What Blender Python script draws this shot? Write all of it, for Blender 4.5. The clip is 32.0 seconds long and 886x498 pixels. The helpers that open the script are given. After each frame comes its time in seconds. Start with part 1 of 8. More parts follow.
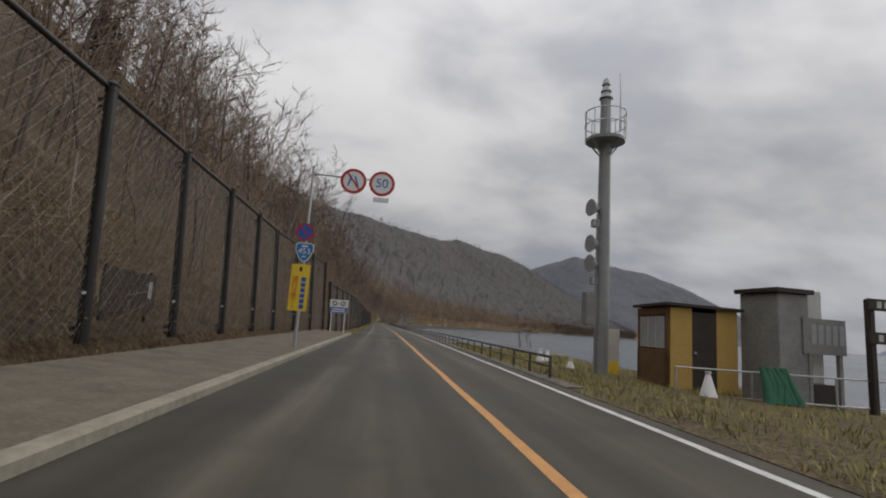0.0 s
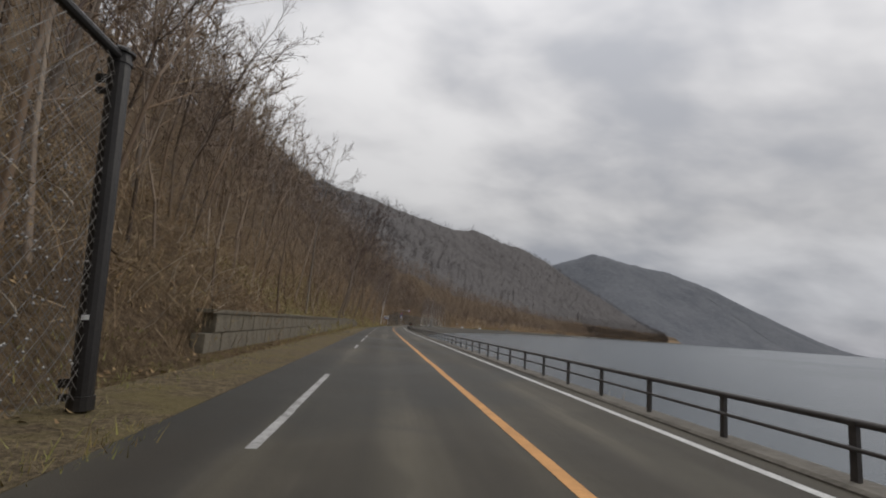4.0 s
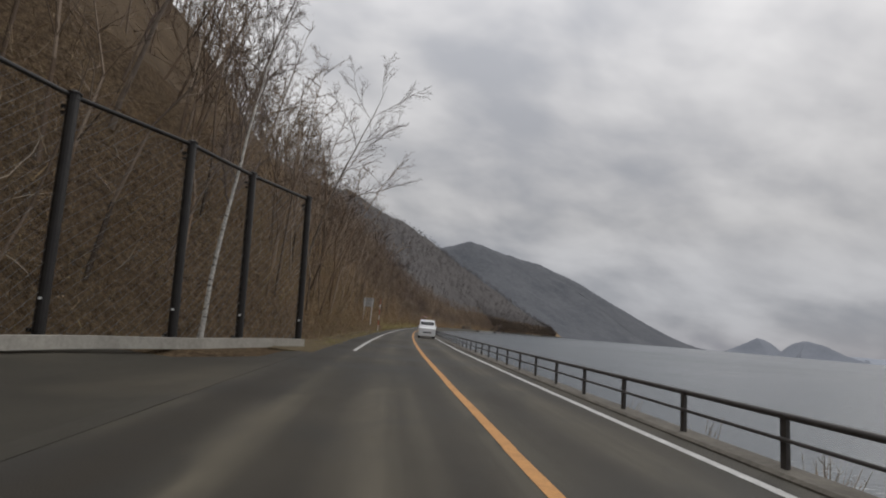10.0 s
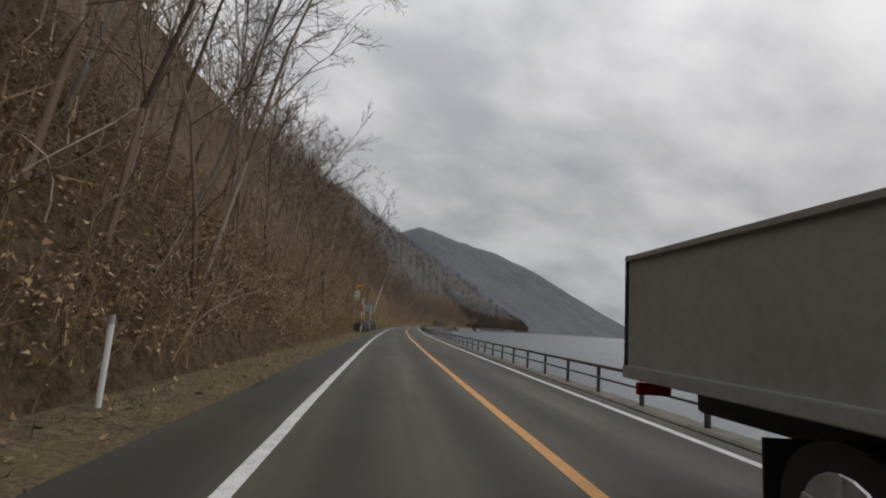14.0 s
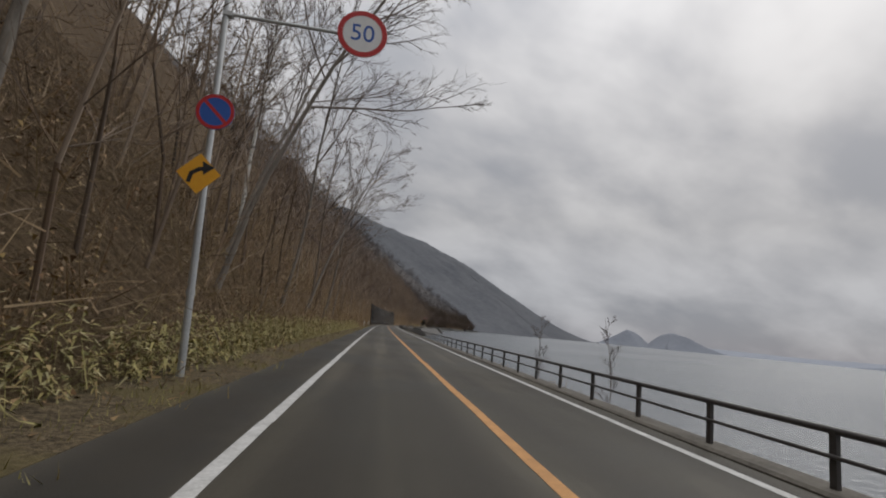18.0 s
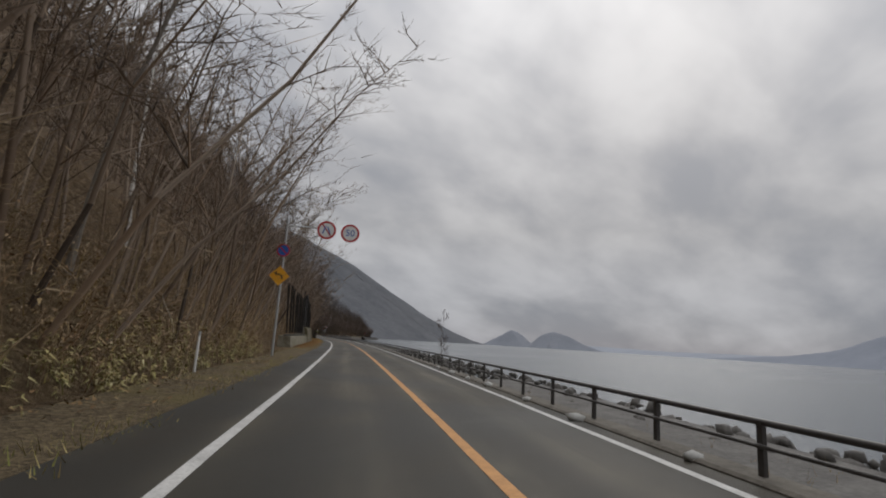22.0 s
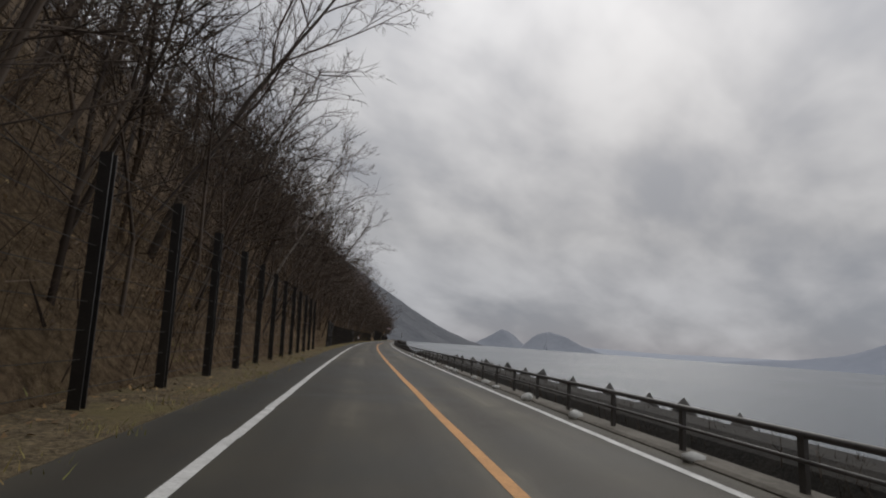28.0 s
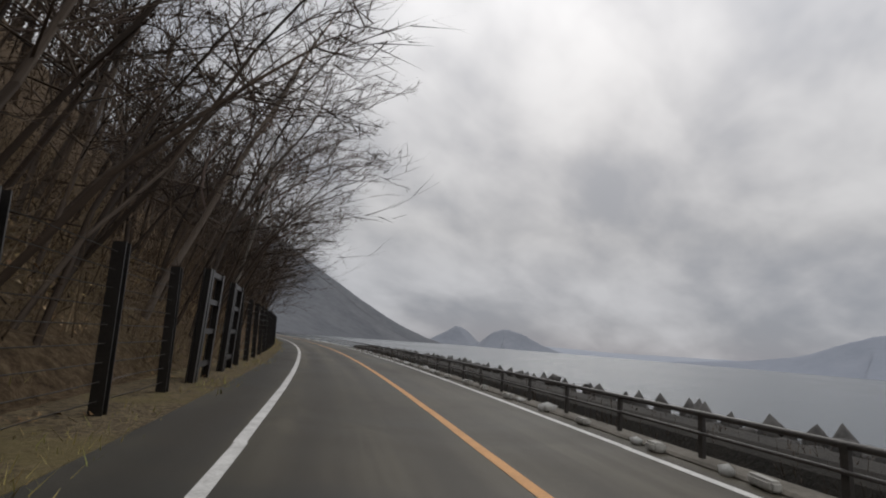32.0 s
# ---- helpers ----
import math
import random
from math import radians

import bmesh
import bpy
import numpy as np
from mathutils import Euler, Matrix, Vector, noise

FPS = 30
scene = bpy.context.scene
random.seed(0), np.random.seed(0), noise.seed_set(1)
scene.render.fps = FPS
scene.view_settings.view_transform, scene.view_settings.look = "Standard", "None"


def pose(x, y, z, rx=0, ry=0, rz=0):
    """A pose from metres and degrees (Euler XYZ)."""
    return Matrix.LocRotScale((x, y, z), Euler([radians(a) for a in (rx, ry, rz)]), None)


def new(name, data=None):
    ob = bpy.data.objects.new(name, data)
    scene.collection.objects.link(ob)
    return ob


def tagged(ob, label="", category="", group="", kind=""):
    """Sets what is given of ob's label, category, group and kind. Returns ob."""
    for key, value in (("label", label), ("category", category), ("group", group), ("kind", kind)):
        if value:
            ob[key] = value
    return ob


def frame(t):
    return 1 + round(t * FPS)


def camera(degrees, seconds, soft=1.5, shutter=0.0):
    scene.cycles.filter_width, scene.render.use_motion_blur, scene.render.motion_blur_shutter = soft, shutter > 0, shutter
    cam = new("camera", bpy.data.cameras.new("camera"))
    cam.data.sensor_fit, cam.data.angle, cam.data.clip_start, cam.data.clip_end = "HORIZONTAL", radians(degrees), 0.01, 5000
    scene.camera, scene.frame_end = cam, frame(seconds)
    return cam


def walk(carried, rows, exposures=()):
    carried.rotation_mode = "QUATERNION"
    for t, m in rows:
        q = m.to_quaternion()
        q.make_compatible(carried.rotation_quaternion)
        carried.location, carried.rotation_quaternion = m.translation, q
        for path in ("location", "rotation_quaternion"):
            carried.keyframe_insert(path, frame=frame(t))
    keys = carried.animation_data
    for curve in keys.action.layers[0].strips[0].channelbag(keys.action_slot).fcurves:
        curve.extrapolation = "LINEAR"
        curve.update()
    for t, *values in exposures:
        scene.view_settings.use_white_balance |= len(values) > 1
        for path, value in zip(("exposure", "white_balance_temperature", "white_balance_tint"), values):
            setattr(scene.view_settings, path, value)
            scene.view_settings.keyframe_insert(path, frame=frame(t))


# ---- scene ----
# ---- the road's line ----
# Stations run along the road in metres; d is the distance to the right of the ride, z the height over the road.
# The film runs several times faster than the drive, so the whole place is set at SCALE to keep the ride's pace.
SCALE = 0.4
EYE = 1.3
STATIONS = [0, 27, 55, 84, 113, 143, 172, 202, 231, 261, 291, 321, 352, 384, 416, 449, 482, 516, 554, 594, 637, 681, 727, 774, 820, 867, 913, 960, 1007, 1053, 1100, 1147, 1194, 1240, 1287, 1334, 1381, 1428, 1475, 1517, 1556, 1596, 1641, 1687, 1733, 1779, 1825, 1871, 1918, 1964, 2010, 2057, 2103, 2149, 2196, 2243, 2289, 2336, 2383, 2429, 2476, 2523, 2570, 2617, 2664, 2700, 2740, 2800, 3000]
BEARINGS = [0.04, 0.09, -0.19, -0.91, -1.08, -0.54, -0.31, -0.46, -0.66, -0.76, -0.58, 0.14, 1.79, 4.24, 6.71, 8.96, 10.64, 11.40, 11.81, 12.91, 15.23, 17.95, 19.72, 20.34, 20.35, 20.44, 20.51, 20.59, 21.24, 22.55, 24.11, 25.32, 26.15, 26.88, 27.63, 28.58, 29.58, 30.02, 30.08, 30.84, 33.64, 37.23, 39.56, 40.40, 40.45, 39.24, 36.55, 34.21, 33.64, 34.62, 37.07, 39.98, 41.73, 42.38, 42.84, 43.39, 44.04, 45.24, 47.13, 48.53, 48.89, 48.89, 48.90, 49.0, 47.5, 43.0, 38.0, 35.0, 38.0]
_s = np.arange(-120.0, 3400.0, 1.0)
_h = np.radians(np.interp(_s, STATIONS, BEARINGS))
_x = np.concatenate([[0.0], np.cumsum(np.sin(_h))[:-1]])
_y = np.concatenate([[0.0], np.cumsum(np.cos(_h))[:-1]])
_x -= np.interp(0.0, _s, _x)
_y -= np.interp(0.0, _s, _y)


def along(s):
    """Place and bearing (radians, clockwise from +y) of the line at a station."""
    return np.interp(s, _s, _x), np.interp(s, _s, _y), np.interp(s, _s, _h)


def P(s, d, z=0.0):
    x, y, h = along(s)
    return Vector((x + d * math.cos(h), y - d * math.sin(h), z))


def at(s, d, z=0.0, turn=0.0):
    """A pose on the road's line: local +y runs along the road, local +x to its right. turn: degrees anticlockwise."""
    x, y, h = along(s)
    p = P(s, d, z)
    return Matrix.Translation(p) @ Matrix.Rotation(-h + radians(turn), 4, "Z")


# ---- camera ----
cam = camera(82.8, 32.0, soft=2.0, shutter=0.0)
RIDE = [
    (0.0, 0.0, 6.21, 8.63, 3.92, -0.26),
    (0.5, 26.8, 6.29, 8.64, 4.09, -0.11),
    (1.0, 55.0, 6.72, 8.54, 3.14, 0.03),
    (1.5, 84.1, 4.96, 8.55, 3.22, -0.29),
    (2.0, 113.2, 4.53, 8.61, 3.78, -0.61),
    (2.5, 142.6, 6.19, 8.63, 3.94, -0.55),
    (3.0, 172.0, 5.96, 8.64, 4.02, -0.49),
    (3.5, 201.6, 5.73, 8.65, 4.11, -0.43),
    (4.0, 231.2, 5.50, 8.66, 4.19, -0.36),
    (4.5, 261.1, 5.27, 8.66, 4.27, -0.30),
    (5.0, 291.0, 5.38, 8.68, 4.43, -0.24),
    (5.5, 321.3, 5.86, 8.70, 4.60, -0.23),
    (6.0, 352.3, 7.22, 8.78, 5.33, -0.22),
    (6.5, 383.8, 10.60, 8.71, 4.67, -0.16),
    (7.0, 416.0, 12.93, 8.60, 3.67, -0.09),
    (7.5, 448.6, 15.22, 8.74, 4.98, -0.18),
    (8.0, 481.5, 17.16, 8.79, 5.50, -0.27),
    (8.5, 516.0, 17.67, 8.74, 5.00, -0.11),
    (9.0, 553.5, 17.52, 8.74, 4.95, 0.04),
    (9.5, 593.8, 18.36, 8.68, 4.39, -0.03),
    (10.0, 636.5, 20.94, 8.74, 4.97, -0.11),
    (10.5, 681.1, 24.95, 8.60, 3.66, -0.27),
    (11.0, 727.0, 26.34, 8.61, 3.76, -0.42),
    (11.5, 773.5, 27.03, 8.60, 3.65, -0.29),
    (12.0, 820.1, 26.22, 8.65, 4.14, -0.16),
    (12.5, 866.6, 26.79, 8.58, 3.52, -0.08),
    (13.0, 913.3, 26.90, 8.61, 3.80, -0.00),
    (13.5, 959.9, 26.34, 8.67, 4.36, -0.23),
    (14.0, 1006.6, 27.17, 8.63, 3.99, -0.45),
    (14.5, 1053.3, 28.61, 8.58, 3.52, -0.28),
    (15.0, 1100.0, 30.60, 8.67, 4.31, -0.10),
    (15.5, 1146.8, 31.63, 8.65, 4.16, -0.14),
    (16.0, 1193.6, 32.28, 8.69, 4.54, -0.18),
    (16.5, 1240.4, 32.94, 8.73, 4.93, -0.22),
    (17.0, 1287.3, 33.59, 8.77, 5.31, -0.26),
    (17.5, 1334.1, 34.25, 8.81, 5.69, -0.30),
    (18.0, 1381.1, 36.10, 8.81, 5.62, -0.34),
    (18.5, 1428.0, 36.00, 8.80, 5.57, -0.24),
    (19.0, 1475.0, 36.39, 8.69, 4.47, -0.14),
    (19.2, 1492.0, 38.30, 10.50, 4.60, -0.15),
    (19.5, 1516.9, 37.96, 10.56, 4.69, -0.15),
    (20.0, 1555.7, 42.02, 10.59, 4.88, -0.16),
    (20.5, 1596.5, 46.65, 10.66, 5.36, -0.27),
    (21.0, 1640.7, 49.26, 10.46, 4.04, -0.38),
    (21.5, 1686.7, 49.09, 10.52, 4.41, -0.26),
    (22.0, 1732.8, 49.88, 10.40, 3.65, -0.13),
    (22.5, 1778.9, 49.10, 10.51, 4.36, -0.28),
    (23.0, 1825.1, 45.16, 10.47, 4.11, -0.42),
    (23.5, 1871.3, 41.77, 10.51, 4.36, -0.33),
    (24.0, 1917.5, 42.14, 10.53, 4.48, -0.24),
    (24.5, 1963.8, 42.47, 10.58, 4.80, -0.07),
    (25.0, 2010.2, 45.42, 10.53, 4.47, 0.10),
    (25.5, 2056.5, 49.68, 10.49, 4.25, -0.02),
    (26.0, 2103.0, 51.14, 10.44, 3.90, -0.13),
    (26.5, 2149.5, 51.05, 10.50, 4.29, -0.13),
    (27.0, 2196.0, 51.62, 10.49, 4.25, -0.14),
    (27.5, 2242.5, 52.19, 10.49, 4.21, -0.14),
    (28.0, 2289.2, 52.76, 10.48, 4.17, -0.14),
    (28.5, 2335.8, 53.34, 10.47, 4.13, -0.14),
    (29.0, 2382.5, 56.32, 10.51, 4.36, -0.14),
    (29.5, 2429.3, 58.21, 10.35, 3.32, -0.10),
    (30.0, 2476.1, 57.75, 10.37, 3.43, -0.06),
    (30.5, 2522.9, 57.92, 10.34, 3.23, -0.19),
    (31.0, 2569.8, 57.87, 10.33, 3.20, -0.33),
    (31.5, 2616.7, 57.55, 10.50, 4.30, -0.48),
    (32.0, 2663.7, 58.66, 10.57, 4.77, -0.63),
]

def ride_pose(s, bearing, pitch, lean, off):
    m = pose(0, 0, 0, 90 + pitch, 0, -bearing) @ pose(0, 0, 0, 0, 0, lean)
    return Matrix.Translation(P(s, off, EYE) * SCALE) @ m


walk(cam, [(t, ride_pose(s, b, p, l, o)) for t, s, b, p, l, o in RIDE],
     exposures=[(0.0, 0.0), (1.2, 0.0), (2.2, 0.08), (5.0, 0.14), (7.0, 0.15), (8.0, 0.02), (15.0, 0.0), (18.0, -0.05), (20.5, -0.05), (22.0, -0.10), (23.5, -0.06), (24.5, -0.13), (26.0, -0.13), (29.0, -0.10), (30.5, -0.04), (32.0, 0.04)])

# ---- sky and light: an overcast late-autumn noon ----
world = bpy.data.worlds.new("overcast_sky")
scene.world = world
world.use_nodes = True
wn, wl = world.node_tree.nodes, world.node_tree.links
wn.clear()


def wmath(op, a, b=None, c=None):
    n = wn.new("ShaderNodeMath")
    n.operation = op
    for i, v in enumerate((a, b, c)):
        if v is None:
            continue
        if isinstance(v, (int, float)):
            n.inputs[i].default_value = v
        else:
            wl.new(v, n.inputs[i])
    return n.outputs[0]


coord = wn.new("ShaderNodeTexCoord")
split = wn.new("ShaderNodeSeparateXYZ")
wl.new(coord.outputs["Generated"], split.inputs[0])
up = wmath("MAXIMUM", split.outputs["Z"], 0.0)
lift = wmath("ADD", up, 0.42)
flat = wn.new("ShaderNodeCombineXYZ")
wl.new(wmath("DIVIDE", split.outputs["X"], lift), flat.inputs[0])
wl.new(wmath("DIVIDE", split.outputs["Y"], lift), flat.inputs[1])


def cloud(scale, detail, distort, offset):
    m = wn.new("ShaderNodeMapping")
    m.inputs["Location"].default_value = offset
    m.inputs["Rotation"].default_value = (0, 0, 0.6)
    m.inputs["Scale"].default_value = (scale, scale * 1.35, scale)
    wl.new(flat.outputs[0], m.inputs[0])
    n = wn.new("ShaderNodeTexNoise")
    n.inputs["Scale"].default_value = 1.0
    n.inputs["Detail"].default_value = detail
    n.inputs["Roughness"].default_value = 0.5
    n.inputs["Distortion"].default_value = distort
    wl.new(m.outputs[0], n.inputs["Vector"])
    return n.outputs["Fac"]


big = cloud(0.9, 3.0, 0.1, (3.1, 0.4, 0))
small = cloud(3.0, 4.0, 0.15, (1.7, 5.2, 0))
mixed = wmath("ADD", wmath("MULTIPLY", big, 0.55), wmath("MULTIPLY", small, 0.45))
ramp = wn.new("ShaderNodeValToRGB")
ramp.color_ramp.interpolation = "B_SPLINE"
e = ramp.color_ramp.elements
e[0].position, e[0].color = 0.39, (0.398, 0.410, 0.445, 1)
e[1].position, e[1].color = 0.60, (0.79, 0.781, 0.785, 1)
mid = e.new(0.49)
mid.color = (0.58, 0.575, 0.588, 1)
wl.new(mixed, ramp.inputs[0])
# an overcast sky is brightest overhead and dull at the horizon
gain = wmath("ADD", 0.55, wmath("ADD", wmath("MULTIPLY", up, 0.75), wmath("MULTIPLY", wmath("POWER", up, 3.0), 1.0)))
tinted = wn.new("ShaderNodeVectorMath")
tinted.operation = "SCALE"
wl.new(ramp.outputs["Color"], tinted.inputs[0])
wl.new(gain, tinted.inputs["Scale"])
low = wn.new("ShaderNodeMapRange")
low.inputs["From Max"].default_value = 0.22
wl.new(up, low.inputs["Value"])
haze = wn.new("ShaderNodeMixRGB")
haze.inputs[1].default_value, haze.inputs[2].default_value = (0.955, 0.99, 1.075, 1), (1, 1, 1, 1)
wl.new(low.outputs[0], haze.inputs["Fac"])
cool = wn.new("ShaderNodeMixRGB")
cool.blend_type = "MULTIPLY"
cool.inputs["Fac"].default_value = 1.0
wl.new(tinted.outputs[0], cool.inputs[1])
wl.new(haze.outputs[0], cool.inputs[2])
hot = wn.new("ShaderNodeTexSky")
hot.sky_type = "NISHITA"
hot.sun_disc = False
hot.sun_elevation, hot.sun_rotation = radians(32), radians(75)
added = wn.new("ShaderNodeMixRGB")
added.blend_type = "ADD"
added.inputs["Fac"].default_value = 0.003
wl.new(cool.outputs[0], added.inputs[1])
wl.new(hot.outputs[0], added.inputs[2])
back = wn.new("ShaderNodeBackground")
back.inputs["Strength"].default_value = 1.0
wl.new(added.outputs[0], back.inputs["Color"])
wout = wn.new("ShaderNodeOutputWorld")
wl.new(back.outputs[0], wout.inputs["Surface"])

sun = new("sun", bpy.data.lights.new("sun", "SUN"))
sun.data.energy, sun.data.angle, sun.data.color = 0.5, radians(25), (1.0, 0.97, 0.93)
sun.matrix_world = Matrix.Rotation(-radians(75), 4, "Z") @ Matrix.Rotation(-radians(58), 4, "X")

# ---- materials ----


class Mat:
    """A node material in the making: object coordinates, noises and a principled shader."""

    def __init__(self, name, rough=0.7, metal=0.0, spec=0.4):
        self.m = bpy.data.materials.new(name)
        self.m.use_nodes = True
        self.n, self.l = self.m.node_tree.nodes, self.m.node_tree.links
        self.b = self.n["Principled BSDF"]
        self.b.inputs["Roughness"].default_value = rough
        self.b.inputs["Metallic"].default_value = metal
        self.b.inputs["Specular IOR Level"].default_value = spec
        self.c = self.n.new("ShaderNodeTexCoord").outputs["Object"]

    def noise(self, scale, detail=4.0, rough=0.6, stretch=None, distort=0.0):
        v = self.c
        if stretch:
            mp = self.n.new("ShaderNodeMapping")
            mp.inputs["Scale"].default_value = stretch
            self.l.new(v, mp.inputs[0])
            v = mp.outputs[0]
        t = self.n.new("ShaderNodeTexNoise")
        t.inputs["Scale"].default_value, t.inputs["Detail"].default_value = scale, detail
        t.inputs["Roughness"].default_value, t.inputs["Distortion"].default_value = rough, distort
        self.l.new(v, t.inputs["Vector"])
        return t.outputs["Fac"]

    def ramp(self, fac, stops):
        r = self.n.new("ShaderNodeValToRGB")
        els = r.color_ramp.elements
        for i, (p, c) in enumerate(stops):
            el = els[i] if i < 2 else els.new(p)
            el.position, el.color = p, (*c, 1) if len(c) == 3 else c
        self.l.new(fac, r.inputs[0])
        return r.outputs["Color"]

    def mix(self, fac, a, b, kind="MIX"):
        x = self.n.new("ShaderNodeMixRGB")
        x.blend_type = kind
        for sock, v in zip((x.inputs["Fac"], x.inputs[1], x.inputs[2]), (fac, a, b)):
            if isinstance(v, (int, float)):
                sock.default_value = v
            elif isinstance(v, tuple):
                sock.default_value = (*v, 1)
            else:
                self.l.new(v, sock)
        return x.outputs[0]

    def random(self, per_island=False):
        if per_island:
            return self.n.new("ShaderNodeNewGeometry").outputs["Random Per Island"]
        return self.n.new("ShaderNodeObjectInfo").outputs["Random"]

    def color(self, c):
        if isinstance(c, tuple):
            self.b.inputs["Base Color"].default_value = (*c, 1)
        else:
            self.l.new(c, self.b.inputs["Base Color"])
        return self

    def rough(self, fac, lo, hi):
        r = self.n.new("ShaderNodeMapRange")
        r.inputs["To Min"].default_value, r.inputs["To Max"].default_value = lo, hi
        self.l.new(fac, r.inputs["Value"])
        self.l.new(r.outputs[0], self.b.inputs["Roughness"])
        return self

    def bump(self, fac, strength=0.3, distance=0.02):
        u = self.n.new("ShaderNodeBump")
        u.inputs["Strength"].default_value, u.inputs["Distance"].default_value = strength, distance
        self.l.new(fac, u.inputs["Height"])
        self.l.new(u.outputs[0], self.b.inputs["Normal"])
        return self


def simple(name, a, b, scale=6.0, rough=0.7, metal=0.0, bump=0.15, spec=0.4, stretch=None):
    """Two tones of one surface, mottled at two scales, with a fine relief."""
    m = Mat(name, rough, metal, spec)
    coarse, fine = m.noise(scale, 3.0, stretch=stretch), m.noise(scale * 9, 4.0)
    m.color(m.mix(0.5, m.ramp(coarse, [(0.32, a), (0.68, b)]), m.ramp(fine, [(0.3, a), (0.7, b)])))
    m.bump(fine, bump, 0.01)
    return m.m


def make_asphalt(name, tracks, damp=(0.50, 0.60)):
    m = Mat(name, 0.62, 0, 0.18)
    grain, patch, wet = m.noise(55, 3), m.noise(0.5, 6, 0.65), m.noise(0.13, 5, 0.6, (1.0, 1.0, 1.0), 0.6)
    col = m.ramp(patch, [(0.3, (0.054, 0.046, 0.034)), (0.7, (0.111, 0.096, 0.071))])
    col = m.mix(0.35, col, m.ramp(grain, [(0.3, (0.029, 0.027, 0.022)), (0.7, (0.143, 0.127, 0.097))]))
    dark = m.ramp(wet, [(damp[0], (0, 0, 0)), (damp[1], (0.65, 0.65, 0.65))])
    if tracks:
        # two worn wheel tracks in each lane, and a paler strip between them
        at_ = m.n.new("ShaderNodeAttribute")
        at_.attribute_name = "across"
        w = m.n.new("ShaderNodeMath")
        w.operation = "MULTIPLY_ADD"
        w.inputs[1].default_value, w.inputs[2].default_value = 2 * math.pi / 1.45, 2 * math.pi * 0.72 / 1.45
        m.l.new(at_.outputs["Fac"], w.inputs[0])
        c = m.n.new("ShaderNodeMath")
        c.operation = "COSINE"
        m.l.new(w.outputs[0], c.inputs[0])
        h = m.n.new("ShaderNodeMath")
        h.operation = "MULTIPLY_ADD"
        h.inputs[1].default_value, h.inputs[2].default_value = 0.5, 0.5
        m.l.new(c.outputs[0], h.inputs[0])
        down = m.n.new("ShaderNodeAttribute")
        down.attribute_name = "down"
        pair = m.n.new("ShaderNodeCombineXYZ")
        m.l.new(at_.outputs["Fac"], pair.inputs[0])
        m.l.new(down.outputs["Fac"], pair.inputs[1])
        keep, m.c = m.c, pair.outputs[0]
        streak, seam = m.noise(1.0, 5, 0.6, (1.5, 0.045, 1.0)), m.noise(1.0, 3, 0.5, (0.25, 0.11, 1.0), 0.5)
        m.c = keep
        col = m.mix(0.5, col, m.ramp(streak, [(0.36, (0.034, 0.030, 0.023)), (0.50, (0.078, 0.069, 0.051)), (0.64, (0.143, 0.126, 0.094))]))
        col = m.mix(m.ramp(seam, [(0.54, (0, 0, 0)), (0.56, (0.45, 0.45, 0.45))]), col, (0.044, 0.040, 0.031))
        # older, darker asphalt outside the edge line
        out = m.n.new("ShaderNodeMapRange")
        out.inputs["From Min"].default_value, out.inputs["From Max"].default_value = -1.5, -1.75
        m.l.new(at_.outputs["Fac"], out.inputs["Value"])
        old = m.mix(1.0, out.outputs[0], m.ramp(m.noise(0.35, 4, 0.6), [(0.35, (0.25, 0.25, 0.25)), (0.6, (0.8, 0.8, 0.8))]), "MULTIPLY")
        col = m.mix(old, col, (0.036, 0.034, 0.031))
        broken = m.ramp(m.noise(0.06, 5, 0.65), [(0.30, (0.3, 0.3, 0.3)), (0.60, (0.95, 0.95, 0.95))])
        col = m.mix(m.mix(1.0, h.outputs[0], broken, "MULTIPLY"), col, (0.038, 0.033, 0.026))
    col = m.mix(dark, col, (0.032, 0.031, 0.027))
    m.color(col)
    m.rough(wet, 0.80, 0.42)
    m.bump(grain, 0.25, 0.01)
    return m.m


def make_verge():
    """Dirt, fallen leaves and thin grass over broken asphalt."""
    m = Mat("dirt_verge", 0.95, 0, 0.12)
    a, b, c = m.noise(0.5, 5, 0.65), m.noise(3.0, 5, 0.7), m.noise(14, 5, 0.75)
    col = m.ramp(b, [(0.34, (0.040, 0.031, 0.022)), (0.5, (0.100, 0.080, 0.050)), (0.66, (0.200, 0.155, 0.090))])
    col = m.mix(0.55, col, m.ramp(c, [(0.38, (0.020, 0.016, 0.012)), (0.62, (0.260, 0.200, 0.120))]))
    col = m.mix(m.ramp(a, [(0.50, (0, 0, 0)), (0.60, (0.7, 0.7, 0.7))]), col, (0.140, 0.115, 0.052))
    m.color(col)
    m.bump(m.mix(0.5, b, c), 0.8, 0.06)
    return m.m


